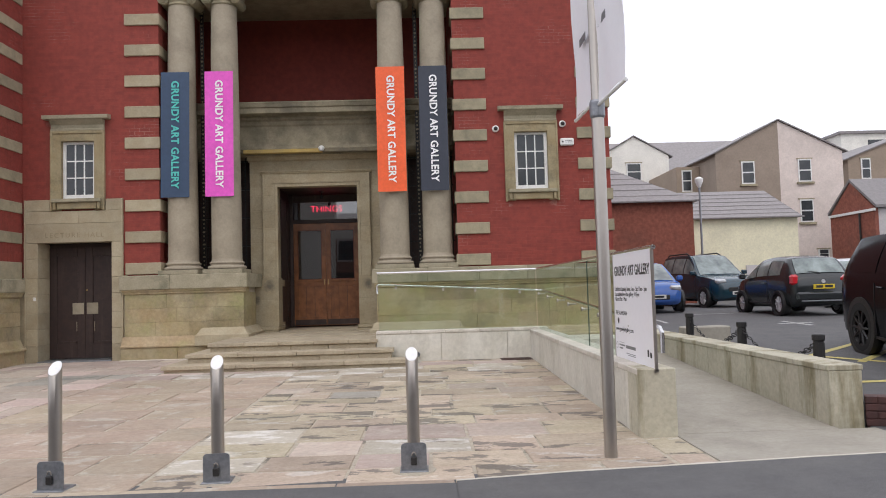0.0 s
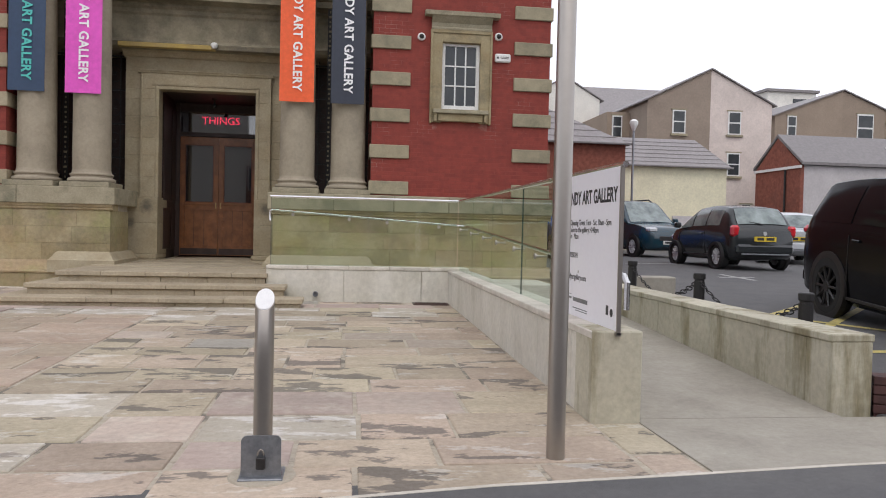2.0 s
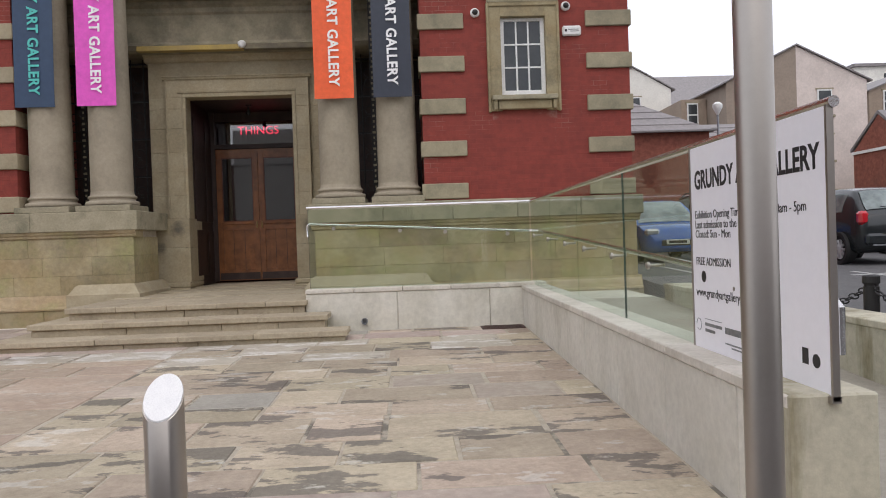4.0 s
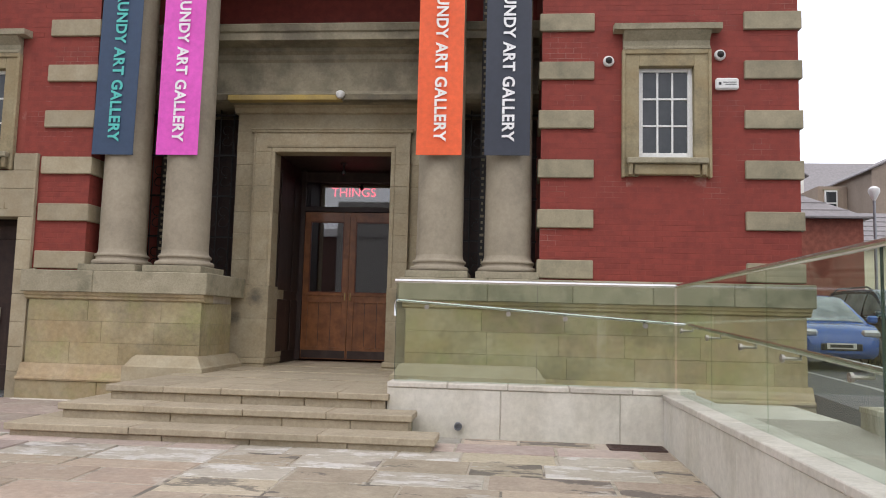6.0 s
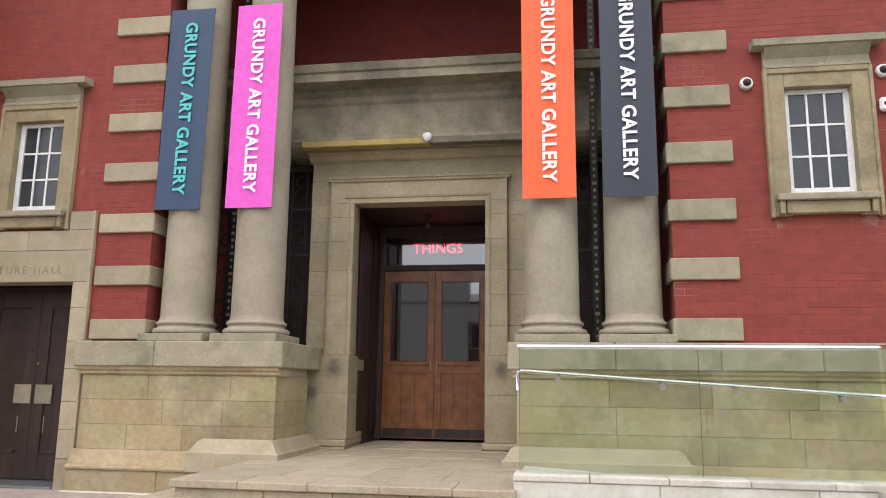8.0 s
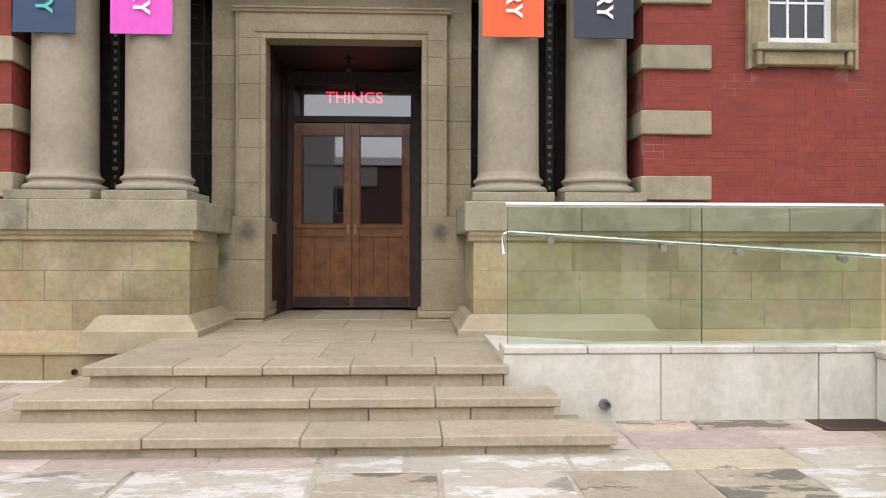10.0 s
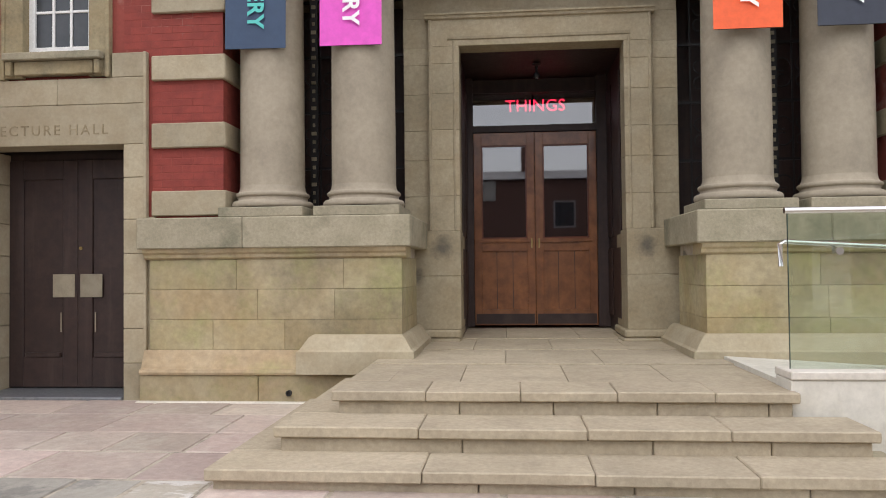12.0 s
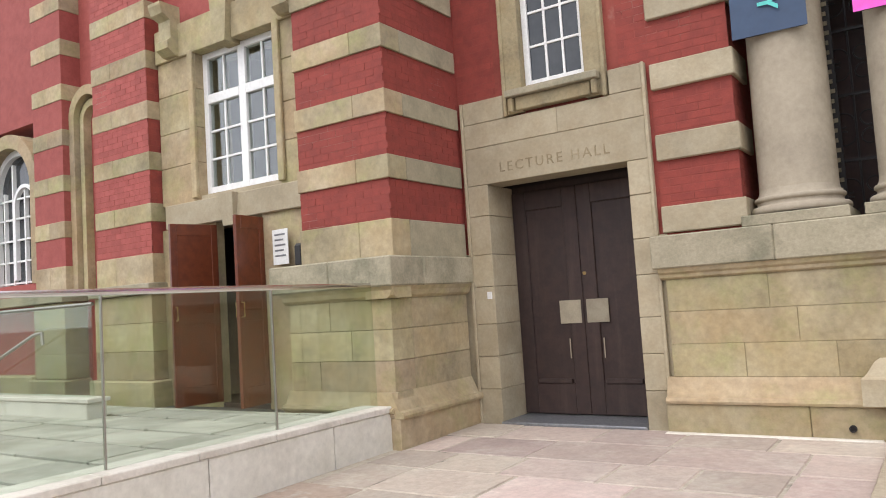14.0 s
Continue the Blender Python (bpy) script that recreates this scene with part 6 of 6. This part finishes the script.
def car(label, at, turn, size, colour, tail_glass, roof_from, roof_to, screen, belt, hood, wheel_r, wheel_mat, rails=False, lean=0.0, glass=None, rear_axle=-0.315, gloss=0.35, lamp=(0.1, 0.13), sides=3):
    """A car facing local +x, its origin on the ground below its middle. Ends of the rear window, roof and windscreen are parts of the length from the tail."""
    L_, W, H = size
    glass = glass or CAR_GLASS
    ob = thing("car", label, "car", at, turn)
    if lean:
        ob.matrix_basis = pose(*at, 0, lean, turn)
    body_paint = paint("car_paint_" + label.split()[0], colour, gloss)
    half = W / 2
    tail, front = -L_ / 2, L_ / 2
    top = [(0.0, belt - 0.06), (tail_glass, belt + 0.02), (roof_from, H - 0.06), ((roof_from + roof_to) / 2, H), (roof_to, H - 0.05), (screen, hood + 0.03),
           ((screen + 1) / 2, hood - 0.03), (0.97, hood - 0.15), (1.0, hood - 0.34)]
    width = [(0.0, 0.80), (0.03, 0.92), (0.1, 0.98), (0.35, 1.0), (0.7, 1.0), (0.88, 0.95), (0.965, 0.85), (1.0, 0.66)]
    belt_line = [(0.0, belt - 0.1), (0.1, belt), (screen, belt - 0.05), (0.97, hood - 0.17), (1.0, hood - 0.36)]
    under = [(0.0, 0.34), (0.05, 0.24), (0.15, 0.2), (0.85, 0.2), (0.96, 0.22), (1.0, 0.32)]

    def crown(s):
        """Half width of the top at s: the full flank on the bonnet, drawn in on the roof."""
        h, b = along(top, s), along(belt_line, s)
        return half * along(width, s) * (0.95 - 0.24 * min(max((h - b) / (H - belt), 0), 1))

    def flank(s, v, side, off=0.0):
        """A point of the window side, v from the belt to the roof's edge."""
        b, h = along(belt_line, s), max(along(top, s), along(belt_line, s) + 0.012)
        w0, w1 = half * along(width, s) * 0.965, crown(s)
        bulge = 0.03 * math.sin(math.pi * v) * min((h - b) / 0.3, 1)
        return Vector((tail + L_ * s, side * (w0 + (w1 - w0) * v + bulge + off), b + (h - 0.035 - b) * v))

    def lid(s, u, off=0.0):
        """A point of the roof, screens or bonnet, u across from -1 to 1."""
        h, b = along(top, s), along(belt_line, s)
        return Vector((tail + L_ * s, crown(s) * u, max(h, b + 0.012) - 0.035 * u ** 4 + off))

    rings = []
    for k in range(61):
        s = k / 60
        x, hw, low, b = tail + L_ * s, half * along(width, s), along(under, s), along(belt_line, s)
        ring = [Vector((x, 0, low))]
        side = [Vector((x, hw * 0.84, low)), Vector((x, hw * 0.96, low + 0.07)), Vector((x, hw * 0.985, low + (b - low) * 0.35)), Vector((x, hw, low + (b - low) * 0.62)), Vector((x, hw * 0.99, b - 0.06))]
        side += [flank(s, v, 1) for v in (0, 0.25, 0.5, 0.75, 1.0)] + [lid(s, u) for u in (0.93, 0.75, 0.45)]
        ring += side + [lid(s, 0)] + [Vector((p.x, -p.y, p.z)) for p in reversed(side)]
        rings.append(ring)
    body = smooth(part("body", loft(bmesh.new(), rings), body_paint, ob), 50)

    def sheet(name, points, mat, parent):
        bm = bmesh.new()
        grid = [[bm.verts.new(p) for p in line] for line in points]
        for g, h in zip(grid, grid[1:]):
            for k in range(len(g) - 1):
                bm.faces.new((g[k], g[k + 1], h[k + 1], h[k]))
        bmesh.ops.recalc_face_normals(bm, faces=bm.faces)
        bmesh.ops.solidify(bm, geom=bm.faces[:], thickness=0.004)
        return smooth(part(name, bm, mat, parent), 40)

    def steps(a, b, n):
        return [a + (b - a) * k / n for k in range(n + 1)]

    sheet("windscreen", [[lid(s, u, 0.012) + Vector((0.008, 0, 0)) for u in steps(-0.9, 0.9, 8)] for s in steps(roof_to + 0.015, screen - 0.012, 8)], glass, body)
    sheet("rear_window", [[lid(s, u, 0.012) + Vector((-0.012, 0, 0)) for u in steps(-0.88, 0.88, 8)] for s in steps(tail_glass + (roof_from - tail_glass) * 0.12, tail_glass + (roof_from - tail_glass) * 0.86, 6)], glass, body)
    first, last = roof_from + 0.02, screen - 0.05
    for side in (-1, 1):
        edges = steps(first, last, sides)
        for a, b in zip(edges, edges[1:]):
            a, b = a + 0.009, b - 0.009
            sheet("side_window", [[flank(s, v, side, 0.008) for v in steps(0.1, 0.86, 5)] for s in steps(a, b, 6)], glass, body)
        part("door_seam", boxed(tail + L_ * edges[1] - 0.006, tail + L_ * edges[1] + 0.006, side * half * 0.995 - 0.006, side * half * 0.995 + 0.006, 0.32, belt - 0.09), BLACK, ob)
        part("door_seam", boxed(tail + L_ * last - 0.006, tail + L_ * last + 0.006, side * half * 0.995 - 0.006, side * half * 0.995 + 0.006, 0.32, belt - 0.12), BLACK, ob)
        part("door_handle", boxed(tail + L_ * edges[1] + 0.1, tail + L_ * edges[1] + 0.28, side * half - 0.02, side * half + 0.02, belt - 0.17, belt - 0.135, 0.01), body_paint, ob)
        part("tail_lamp", boxed(tail + 0.0, tail + 0.16, side * half * 0.84 - lamp[0], side * half * 0.84 + lamp[0], belt - 0.08 - lamp[1], belt - 0.08 + lamp[1], 0.05), RED_LAMP, ob)
        part("headlamp", boxed(front - 0.32, front - 0.045, side * half * 0.66 - 0.17, side * half * 0.66 + 0.17, hood - 0.27, hood - 0.11, 0.05), HEADLAMP, ob)
        part("door_mirror", boxed(tail + L_ * screen - 0.28, tail + L_ * screen - 0.14, side * (half + 0.07) - 0.09, side * (half + 0.07) + 0.09, belt - 0.02, belt + 0.13, 0.035), body_paint, ob)
        part("sill_trim", boxed(-L_ * 0.2, L_ * 0.2, side * half * 0.975 - 0.01, side * half * 0.975 + 0.01, 0.29, 0.33, 0.006), BLACK, ob)
    # wheels, each with a black ring standing in for the arch gap's shade
    for sx in (rear_axle, 0.32):
        for sy in (-1, 1):
            wheel = new("wheel")
            wheel.parent = ob
            wheel.matrix_basis = pose(L_ * sx, sy * (half - 0.09), wheel_r, 90, 0, 0)
            part("tyre", hoop(bmesh.new(), [(wheel_r * 0.68, -0.1), (wheel_r * 0.95, -0.1), (wheel_r, -0.07), (wheel_r, 0.07), (wheel_r * 0.95, 0.1), (wheel_r * 0.68, 0.1)]), TYRE, wheel)
            bm = hoop(bmesh.new(), [(wheel_r * 0.70, -0.098), (wheel_r * 0.62, -0.07), (wheel_r * 0.62, 0.07), (wheel_r * 0.70, 0.098)], 28)
            for k in range(10):
                a = 2 * math.pi * k / 10
                for s in (-1, 1):
                    tube(bm, [(0, 0, s * 0.082), (wheel_r * 0.66 * math.cos(a), wheel_r * 0.66 * math.sin(a), s * 0.088)], 0.024 if wheel_mat is ALLOY else 0.02, 5)
            for s in (-1, 1):
                bmesh.ops.create_cone(bm, cap_ends=True, segments=20, radius1=wheel_r * 0.2, radius2=wheel_r * 0.16, depth=0.02, matrix=Matrix.Translation((0, 0, s * 0.095)))
            part("rim", bm, wheel_mat, wheel)
            part("brake_disc", lathe(bmesh.new(), [(wheel_r * 0.6, -0.05), (wheel_r * 0.6, 0.05)], n=24), BLACK if wheel_mat is BLACK else GALV, wheel)
            part("wheel_arch", hoop(bmesh.new(), [(wheel_r * 1.14, -0.06), (wheel_r * 1.14, 0.012), (wheel_r * 0.92, 0.016), (wheel_r * 0.92, -0.06)]), BLACK, ob).matrix_basis = pose(L_ * sx, sy * (half - 0.004), wheel_r + 0.015, 90, 0, 0)
    part("rear_bumper", boxed(tail - 0.06, tail + 0.1, -half * 0.84, half * 0.84, 0.36, 0.58, 0.05), body_paint, ob)
    part("bumper_trim", boxed(tail - 0.066, tail - 0.03, -half * 0.7, half * 0.7, 0.345, 0.375, 0.006), GALV, ob)
    part("front_grille", boxed(front - 0.06, front + 0.012, -half * 0.45, half * 0.45, hood - 0.52, hood - 0.37, 0.02), BLACK, ob)
    pz = belt - 0.31
    rp = part("number_plate", boxed(tail - 0.035, tail - 0.005, -0.26, 0.26, pz, pz + 0.11), PLATE_Y, ob)
    part("plate_bar", boxed(tail - 0.04, tail - 0.034, -0.21, -0.02, pz + 0.025, pz + 0.085), BLACK, rp)
    part("plate_bar", boxed(tail - 0.04, tail - 0.034, 0.04, 0.20, pz + 0.025, pz + 0.085), BLACK, rp)
    fp = part("number_plate", boxed(front - 0.02, front + 0.025, -0.26, 0.26, 0.40, 0.51), PLATE_W, ob)
    part("plate_bar", boxed(front + 0.024, front + 0.03, -0.21, 0.20, 0.425, 0.485), BLACK, fp)
    part("badge", lathe(bmesh.new(), [(0.05, 0), (0.045, 0.02)], n=16), ALLOY, ob).matrix_basis = pose(tail + 0.002, 0, belt - 0.13, 0, -90, 0)
    part("rear_wiper", tube(bmesh.new(), [lid(tail_glass + 0.008, 0.0, 0.03), lid(tail_glass + 0.02, 0.45, 0.035)], 0.01, 6), BLACK, ob)
    if rails:
        for sy in (-1, 1):
            part("roof_rail", tube(bmesh.new(), [lid(s, sy * 0.9, dz) for s, dz in ((roof_from + 0.03, 0.0), (roof_from + 0.07, 0.07), (roof_to - 0.08, 0.07), (roof_to - 0.03, 0.0))], 0.022, 8), BLACK, ob)
    return ob


car("blue small hatchback parked facing the ramp", (6.75, 23.4, 0.655), -94, (3.85, 1.68, 1.52), (0.05, 0.13, 0.42), 0.02, 0.12, 0.52, 0.80, 0.93, 0.88, 0.29, ALLOY)
car("teal high-roofed van-like car parked in the yard", (9.7, 25.8, 0.665), -82, (4.1, 1.74, 1.80), (0.008, 0.038, 0.058), 0.01, 0.05, 0.52, 0.74, 1.08, 1.02, 0.31, ALLOY, True, gloss=0.7)
car("dark grey small hatchback seen from behind", (9.7, 19.9, 0.605), 90, (3.43, 1.64, 1.5), (0.02, 0.024, 0.026), 0.02, 0.15, 0.55, 0.82, 0.96, 0.90, 0.285, ALLOY, gloss=0.5)
car("silver saloon car parked beyond the hatchback", (13.2, 23.2, 0.65), 70, (4.3, 1.75, 1.45), (0.55, 0.57, 0.6), 0.14, 0.30, 0.56, 0.74, 0.93, 0.88, 0.31, ALLOY)
car("large black sport utility car with black wheels", (7.62, 10.3, 0.236), -97, (4.6, 1.98, 1.9), (0.004, 0.004, 0.005), 0.025, 0.11, 0.56, 0.74, 1.22, 1.12, 0.41, BLACK, False, 3.0, TINTED, -0.285, 0.12, (0.06, 0.07))

# ---- houses beyond the car park ----
def wallmat(name, c, stain=None):
    return material(name, c, 0.9, second=tuple(v * 0.88 for v in c), scale=1.2, stain=stain or tuple(v * 0.6 for v in c), stain_scale=0.5, stain_amount=0.22, vary=0.04, bump=0.1, bump_scale=30)


CREAM, TAN, PALE, BROWN_R, OFFWHITE, GREY_R = (wallmat("cream_render", (0.82, 0.77, 0.56)), wallmat("brown_render", (0.31, 0.25, 0.20)), wallmat("pale_render_far", (0.68, 0.59, 0.54)),
                                               wallmat("tan_render", (0.33, 0.26, 0.20)), wallmat("offwhite_render", (0.76, 0.74, 0.68)), wallmat("grey_render", (0.56, 0.53, 0.53)))
YARD_BRICK = material("yard_brick", (0.30, 0.10, 0.065), 0.85, second=(0.2, 0.06, 0.04), scale=7, stain=(0.14, 0.06, 0.045), stain_scale=0.8, stain_amount=0.5, vary=0.1)
GROUND = 0.65


def house_window(parent, x, y, z, w, h):
    ob = part("window", boxed(x, x + w, y - 0.06, y + 0.05, z, z + h), WHITE, parent)
    for a, b in ((0.06, 0.48), (0.54, 0.94)):
        part("pane", boxed(x + 0.07, x + w - 0.07, y - 0.075, y - 0.055, z + h * a, z + h * b), WINDOW_GLASS, ob)
    part("sill", boxed(x - 0.1, x + w + 0.1, y - 0.14, y, z - 0.12, z - 0.002), STONE_GREY, ob)
    part("lintel", boxed(x - 0.08, x + w + 0.08, y - 0.07, y, z + h + 0.002, z + h + 0.07), STONE_GREY, ob)


def shed(label, x0, x1, y0, y1, eave, ridge, mat, hip=0.0):
    ob = thing("outbuilding", label, "building")
    part("wall", boxed(x0, x1, y0, y1, GROUND - 0.1, eave), mat, ob)
    bm = bmesh.new()
    o, ym = 0.2, (y0 + y1) / 2
    v = [bm.verts.new(p) for p in ((x0 - o, y0 - o, eave), (x1 + o, y0 - o, eave), (x1 + o, y1 + o, eave), (x0 - o, y1 + o, eave), (x0 + hip, ym, ridge), (x1 - hip, ym, ridge))]
    for f in ((0, 1, 5, 4), (1, 2, 5), (2, 3, 4, 5), (3, 0, 4), (3, 2, 1, 0)):
        bm.faces.new([v[i] for i in f])
    rf = part("roof", bm, SLATE, ob)
    part("gutter", boxed(x0 - o, x1 + o, y0 - o - 0.08, y0 - o, eave - 0.02, eave + 0.05, 0.01), SLATE, ob)
    n = 7
    for k in range(1, n):
        t = k / n
        part("slate_course", boxed(x0 - o + (hip + o) * t, x1 + o - (hip + o) * t, y0 - o + (ym - y0 + o) * t - 0.02, y0 - o + (ym - y0 + o) * t + 0.02,
                                   eave + (ridge - eave) * t - 0.01, eave + (ridge - eave) * t + 0.025), SLATE, rf)
    return ob


shed("red brick outbuilding with hipped slate roof", 4.0, 10.85, 30, 37, 4.75, 6.9, YARD_BRICK, 3.0)
yel = shed("cream rendered outbuilding with slate roof", 11.2, 17.1, 34, 39, 4.35, 5.9, CREAM, 0.35)
part("doorway", boxed(14.6, 16.2, 33.93, 34.05, GROUND, 2.2), GREY_R, yel)


def gable_house(label, x0, x1, y0, y1, eave, ridge, left_mat, right_mat, windows):
    ob = thing("house", label, "house")
    xm = (x0 + x1) / 2
    for a, b, mat in ((x0, xm, left_mat), (xm, x1, right_mat)):
        za, zb = (eave, ridge) if a == x0 else (ridge, eave)
        bm = bmesh.new()
        loft(bm, [[(a, y, GROUND - 0.1), (b, y, GROUND - 0.1), (b, y, zb), (a, y, za)] for y in (y0, y1)])
        part("wall", bm, mat, ob)
    for sx, (a, za, b, zb) in ((-1, (x0 - 0.25, eave - 0.12, xm, ridge)), (1, (x1 + 0.25, eave - 0.12, xm, ridge))):
        bm = bmesh.new()
        loft(bm, [[(a, y, za + 0.02), (b, y, zb + 0.02), (b, y, zb + 0.09), (a, y, za + 0.09)] for y in (y0 - 0.12, y1)])
        part("roof", bm, SLATE, ob)
    for wx, wz, ww, wh in windows:
        house_window(ob, wx, y0, wz, ww, wh)
    return ob


gable_house("pair of rendered houses under one gable, brown and pale", 16.6, 23.9, 42, 56, 8.75, 10.55, TAN, PALE,
            [(18.05, 6.95, 0.75, 1.3), (21.3, 7.0, 0.76, 1.3), (21.3, 4.7, 0.76, 1.3), (22.2, 2.63, 0.62, 0.52)])
gable_house("off-white rendered gable house in the distance", 11.9, 16.6, 50, 58, 10.05, 11.4, OFFWHITE, OFFWHITE, [(13.7, 8.4, 1.0, 1.2)])
gable_house("brown rendered gable house in the distance", 26.5, 35.5, 46, 58, 8.9, 10.6, BROWN_R, BROWN_R, [(32.0, 7.4, 1.1, 1.8), (34.0, 7.8, 0.7, 0.9), (27.3, 7.6, 0.6, 1.3)])
row = thing("terraced_house", "tan rendered house wing with long slate roof", "house")
part("wall", boxed(15.2, 40.0, 56.2, 64, GROUND, 9.6), BROWN_R, row)
bm = bmesh.new()
run_x(bm, [(55.8, 9.6), (64.3, 9.6), (60, 12.85)], 15.0, 40.0)
part("roof", bm, SLATE, row)
dorm = part("dormer", boxed(32.4, 36.4, 57.0, 60, 10.6, 12.6), OFFWHITE, row)
part("dormer_roof", boxed(32.2, 36.6, 56.8, 60, 12.6, 12.8), SLATE, row)
part("window", boxed(34.5, 35.7, 56.94, 57.02, 11.2, 12.1), WINDOW_GLASS, row)
wing = thing("house_wing", "tan side wing of a house with white windows", "house")
part("wall", boxed(15.2, 16.58, 44.5, 56.1, GROUND, 8.4), BROWN_R, wing)
house_window(wing, 15.5, 44.5, 6.9, 0.6, 1.3)
rb = thing("outbuilding", "red brick and grey rendered outbuilding with slate roof", "building")
bm = bmesh.new()
loft(bm, [[(x, 36, GROUND), (x, 40, GROUND), (x, 40, 4.85), (x, 38, 6.37), (x, 36, 4.85)] for x in (21.92, 22.1)])
part("gable_wall", bm, YARD_BRICK, rb)
part("barge_board", boxed(21.84, 21.918, 35.9, 40.05, 4.72, 4.85), WHITE, rb)
part("downpipe", tube(bmesh.new(), [(21.86, 37.2, 4.7), (21.86, 37.2, GROUND)], 0.05, 8), BLACK, rb)
part("wall", boxed(22.104, 32, 36.004, 40, GROUND, 4.85), GREY_R, rb)
bm = bmesh.new()
run_x(bm, [(35.8, 4.86), (38, 6.4), (40.2, 4.86), (40.2, 5.0), (38, 6.56), (35.8, 5.0)], 21.88, 32.2)
part("roof", bm, SLATE, rb)
part("rooflight", boxed(27.2, 28.2, 36.9, 37.3, 5.6, 6.0), WHITE, rb)
house_window(rb, 25.2, 36.0, 2.9, 1.4, 1.3)
house_window(rb, 26.9, 36.0, 2.9, 1.4, 1.3)
lamp = thing("street_lamp", "slim grey lamp post with a white lantern head", "street lamp", (11.0, 29.6, GROUND))
part("post", lathe(bmesh.new(), [(0.07, 0), (0.07, 1.2), (0.045, 1.25), (0.04, 4.7)], n=12), GALV, lamp)
smooth(part("lantern", lathe(bmesh.new(), [(0.04, 4.6), (0.09, 4.7), (0.16, 4.85), (0.16, 4.95), (0.08, 5.02), (0.01, 5.04)], n=16), WHITE, lamp))

# ---- paving flags of the forecourt ----
def lay_flags(x0, x1, y0, y1, mat, seed, dmin, dmax, wmin, wmax, others=()):
    """Flags in rows; others: (share, material) of odd flags among them."""
    rng, odd = random.Random(seed), random.Random(seed + 100)
    y = y0
    while y < y1 - 0.15:
        d = min(rng.uniform(dmin, dmax), y1 - y)
        if y1 - (y + d) < 0.2:
            d = y1 - y
        x = x0 - rng.uniform(0, 0.3)
        while x < x1 - 0.1:
            w = rng.uniform(wmin, wmax)
            a, b = max(x, x0), min(x + w, x1)
            if x1 - b < 0.25:
                b = x1
            if b - a > 0.12:
                g = 0.008 + rng.uniform(0, 0.012)
                pick, laid = odd.random(), mat
                for share, other in others:
                    if 0 <= pick < share:
                        laid = other
                    pick -= share
                ob = piece("flag", round(a + g, 2), round(b - g, 2), round(y + g, 2), round(y + d - g, 2), -0.05, 0.0, laid, forecourt, 0.007)
                ob.location.z += forecourt_z(y + d / 2) + rng.uniform(-0.004, 0.005)
                ob.rotation_euler = (0.0125 if y > 7 else 0.0, rng.uniform(-0.005, 0.005), rng.uniform(-0.012, 0.012))
            x = b if b == x1 else x + w
        y += d


lay_flags(-2.35, 2.06, 13.2, 15.05, FLAG, 5, 0.42, 0.62, 0.55, 1.1, [(0.38, FLAG_PALE), (0.22, FLAG_RED), (0.05, FLAG_BLUE)])
lay_flags(-2.35, 2.06, 6.02, 13.2, FLAG, 3, 0.42, 0.72, 0.55, 1.15, [(0.09, FLAG_PALE), (0.05, FLAG_RED), (0.04, FLAG_BLUE)])
lay_flags(2.06, 2.42, 6.02, 7.40, FLAG, 8, 0.6, 0.8, 0.5, 0.6)
lay_flags(-5.4, -2.36, 13.2, 14.3, FLAG_RED, 15, 0.5, 0.65, 0.6, 1.1, [(0.35, FLAG_PALE), (0.2, FLAG_TAN)])
lay_flags(-5.4, -2.36, 6.02, 13.2, FLAG_TAN, 14, 0.55, 0.85, 0.7, 1.35)
lay_flags(-9.04, -5.4, 6.02, 14.3, FLAG_RED, 4, 0.55, 0.85, 0.7, 1.35, [(0.12, FLAG_TAN), (0.06, FLAG_BLUE)])
lay_flags(-8.95, -4.95, 14.3, 17.0, FLAG_RED, 6, 0.5, 0.75, 0.6, 1.1)
lay_flags(-4.95, -2.36, 14.3, 14.6, FLAG_TAN, 7, 0.3, 0.4, 0.6, 1.1)
rng = random.Random(30)
x = -9.04
while x < 4.4:
    w = rng.uniform(0.7, 1.2)
    piece("edge_stone", round(x, 2), round(min(x + w, 4.43), 2), 5.93, 6.028, -0.06, 0.004, FLAG_TAN, forecourt, 0.01)
    x += w
EDGE = ((0.2, 5.94), (1.1, 6.09), (2.2, 6.20), (3.2, 6.31), (4.6, 6.43))
bm = bmesh.new()
loft(bm, [[(x, 4.2, 0.002), (x, 5.5, 0.006), (x, 5.95 if y > 5.96 else 5.93, 0.012), (x, y, 0.013)] for x, y in EDGE], closed=False, caps=False)
tagged(part("road_margin", bm, ASPHALT), "worn asphalt road edge lapping over the paving", "road", kind="structure")
bm = bmesh.new()
loft(bm, [[(x, y, -0.02), (x, y, 0.016), (x, y + 0.035, 0.016), (x, y + 0.035, -0.02)] for x, y in EDGE])
tagged(part("kerb_edging", bm, COPING), "thin pale kerb edging between road and paving", "kerb", kind="structure")
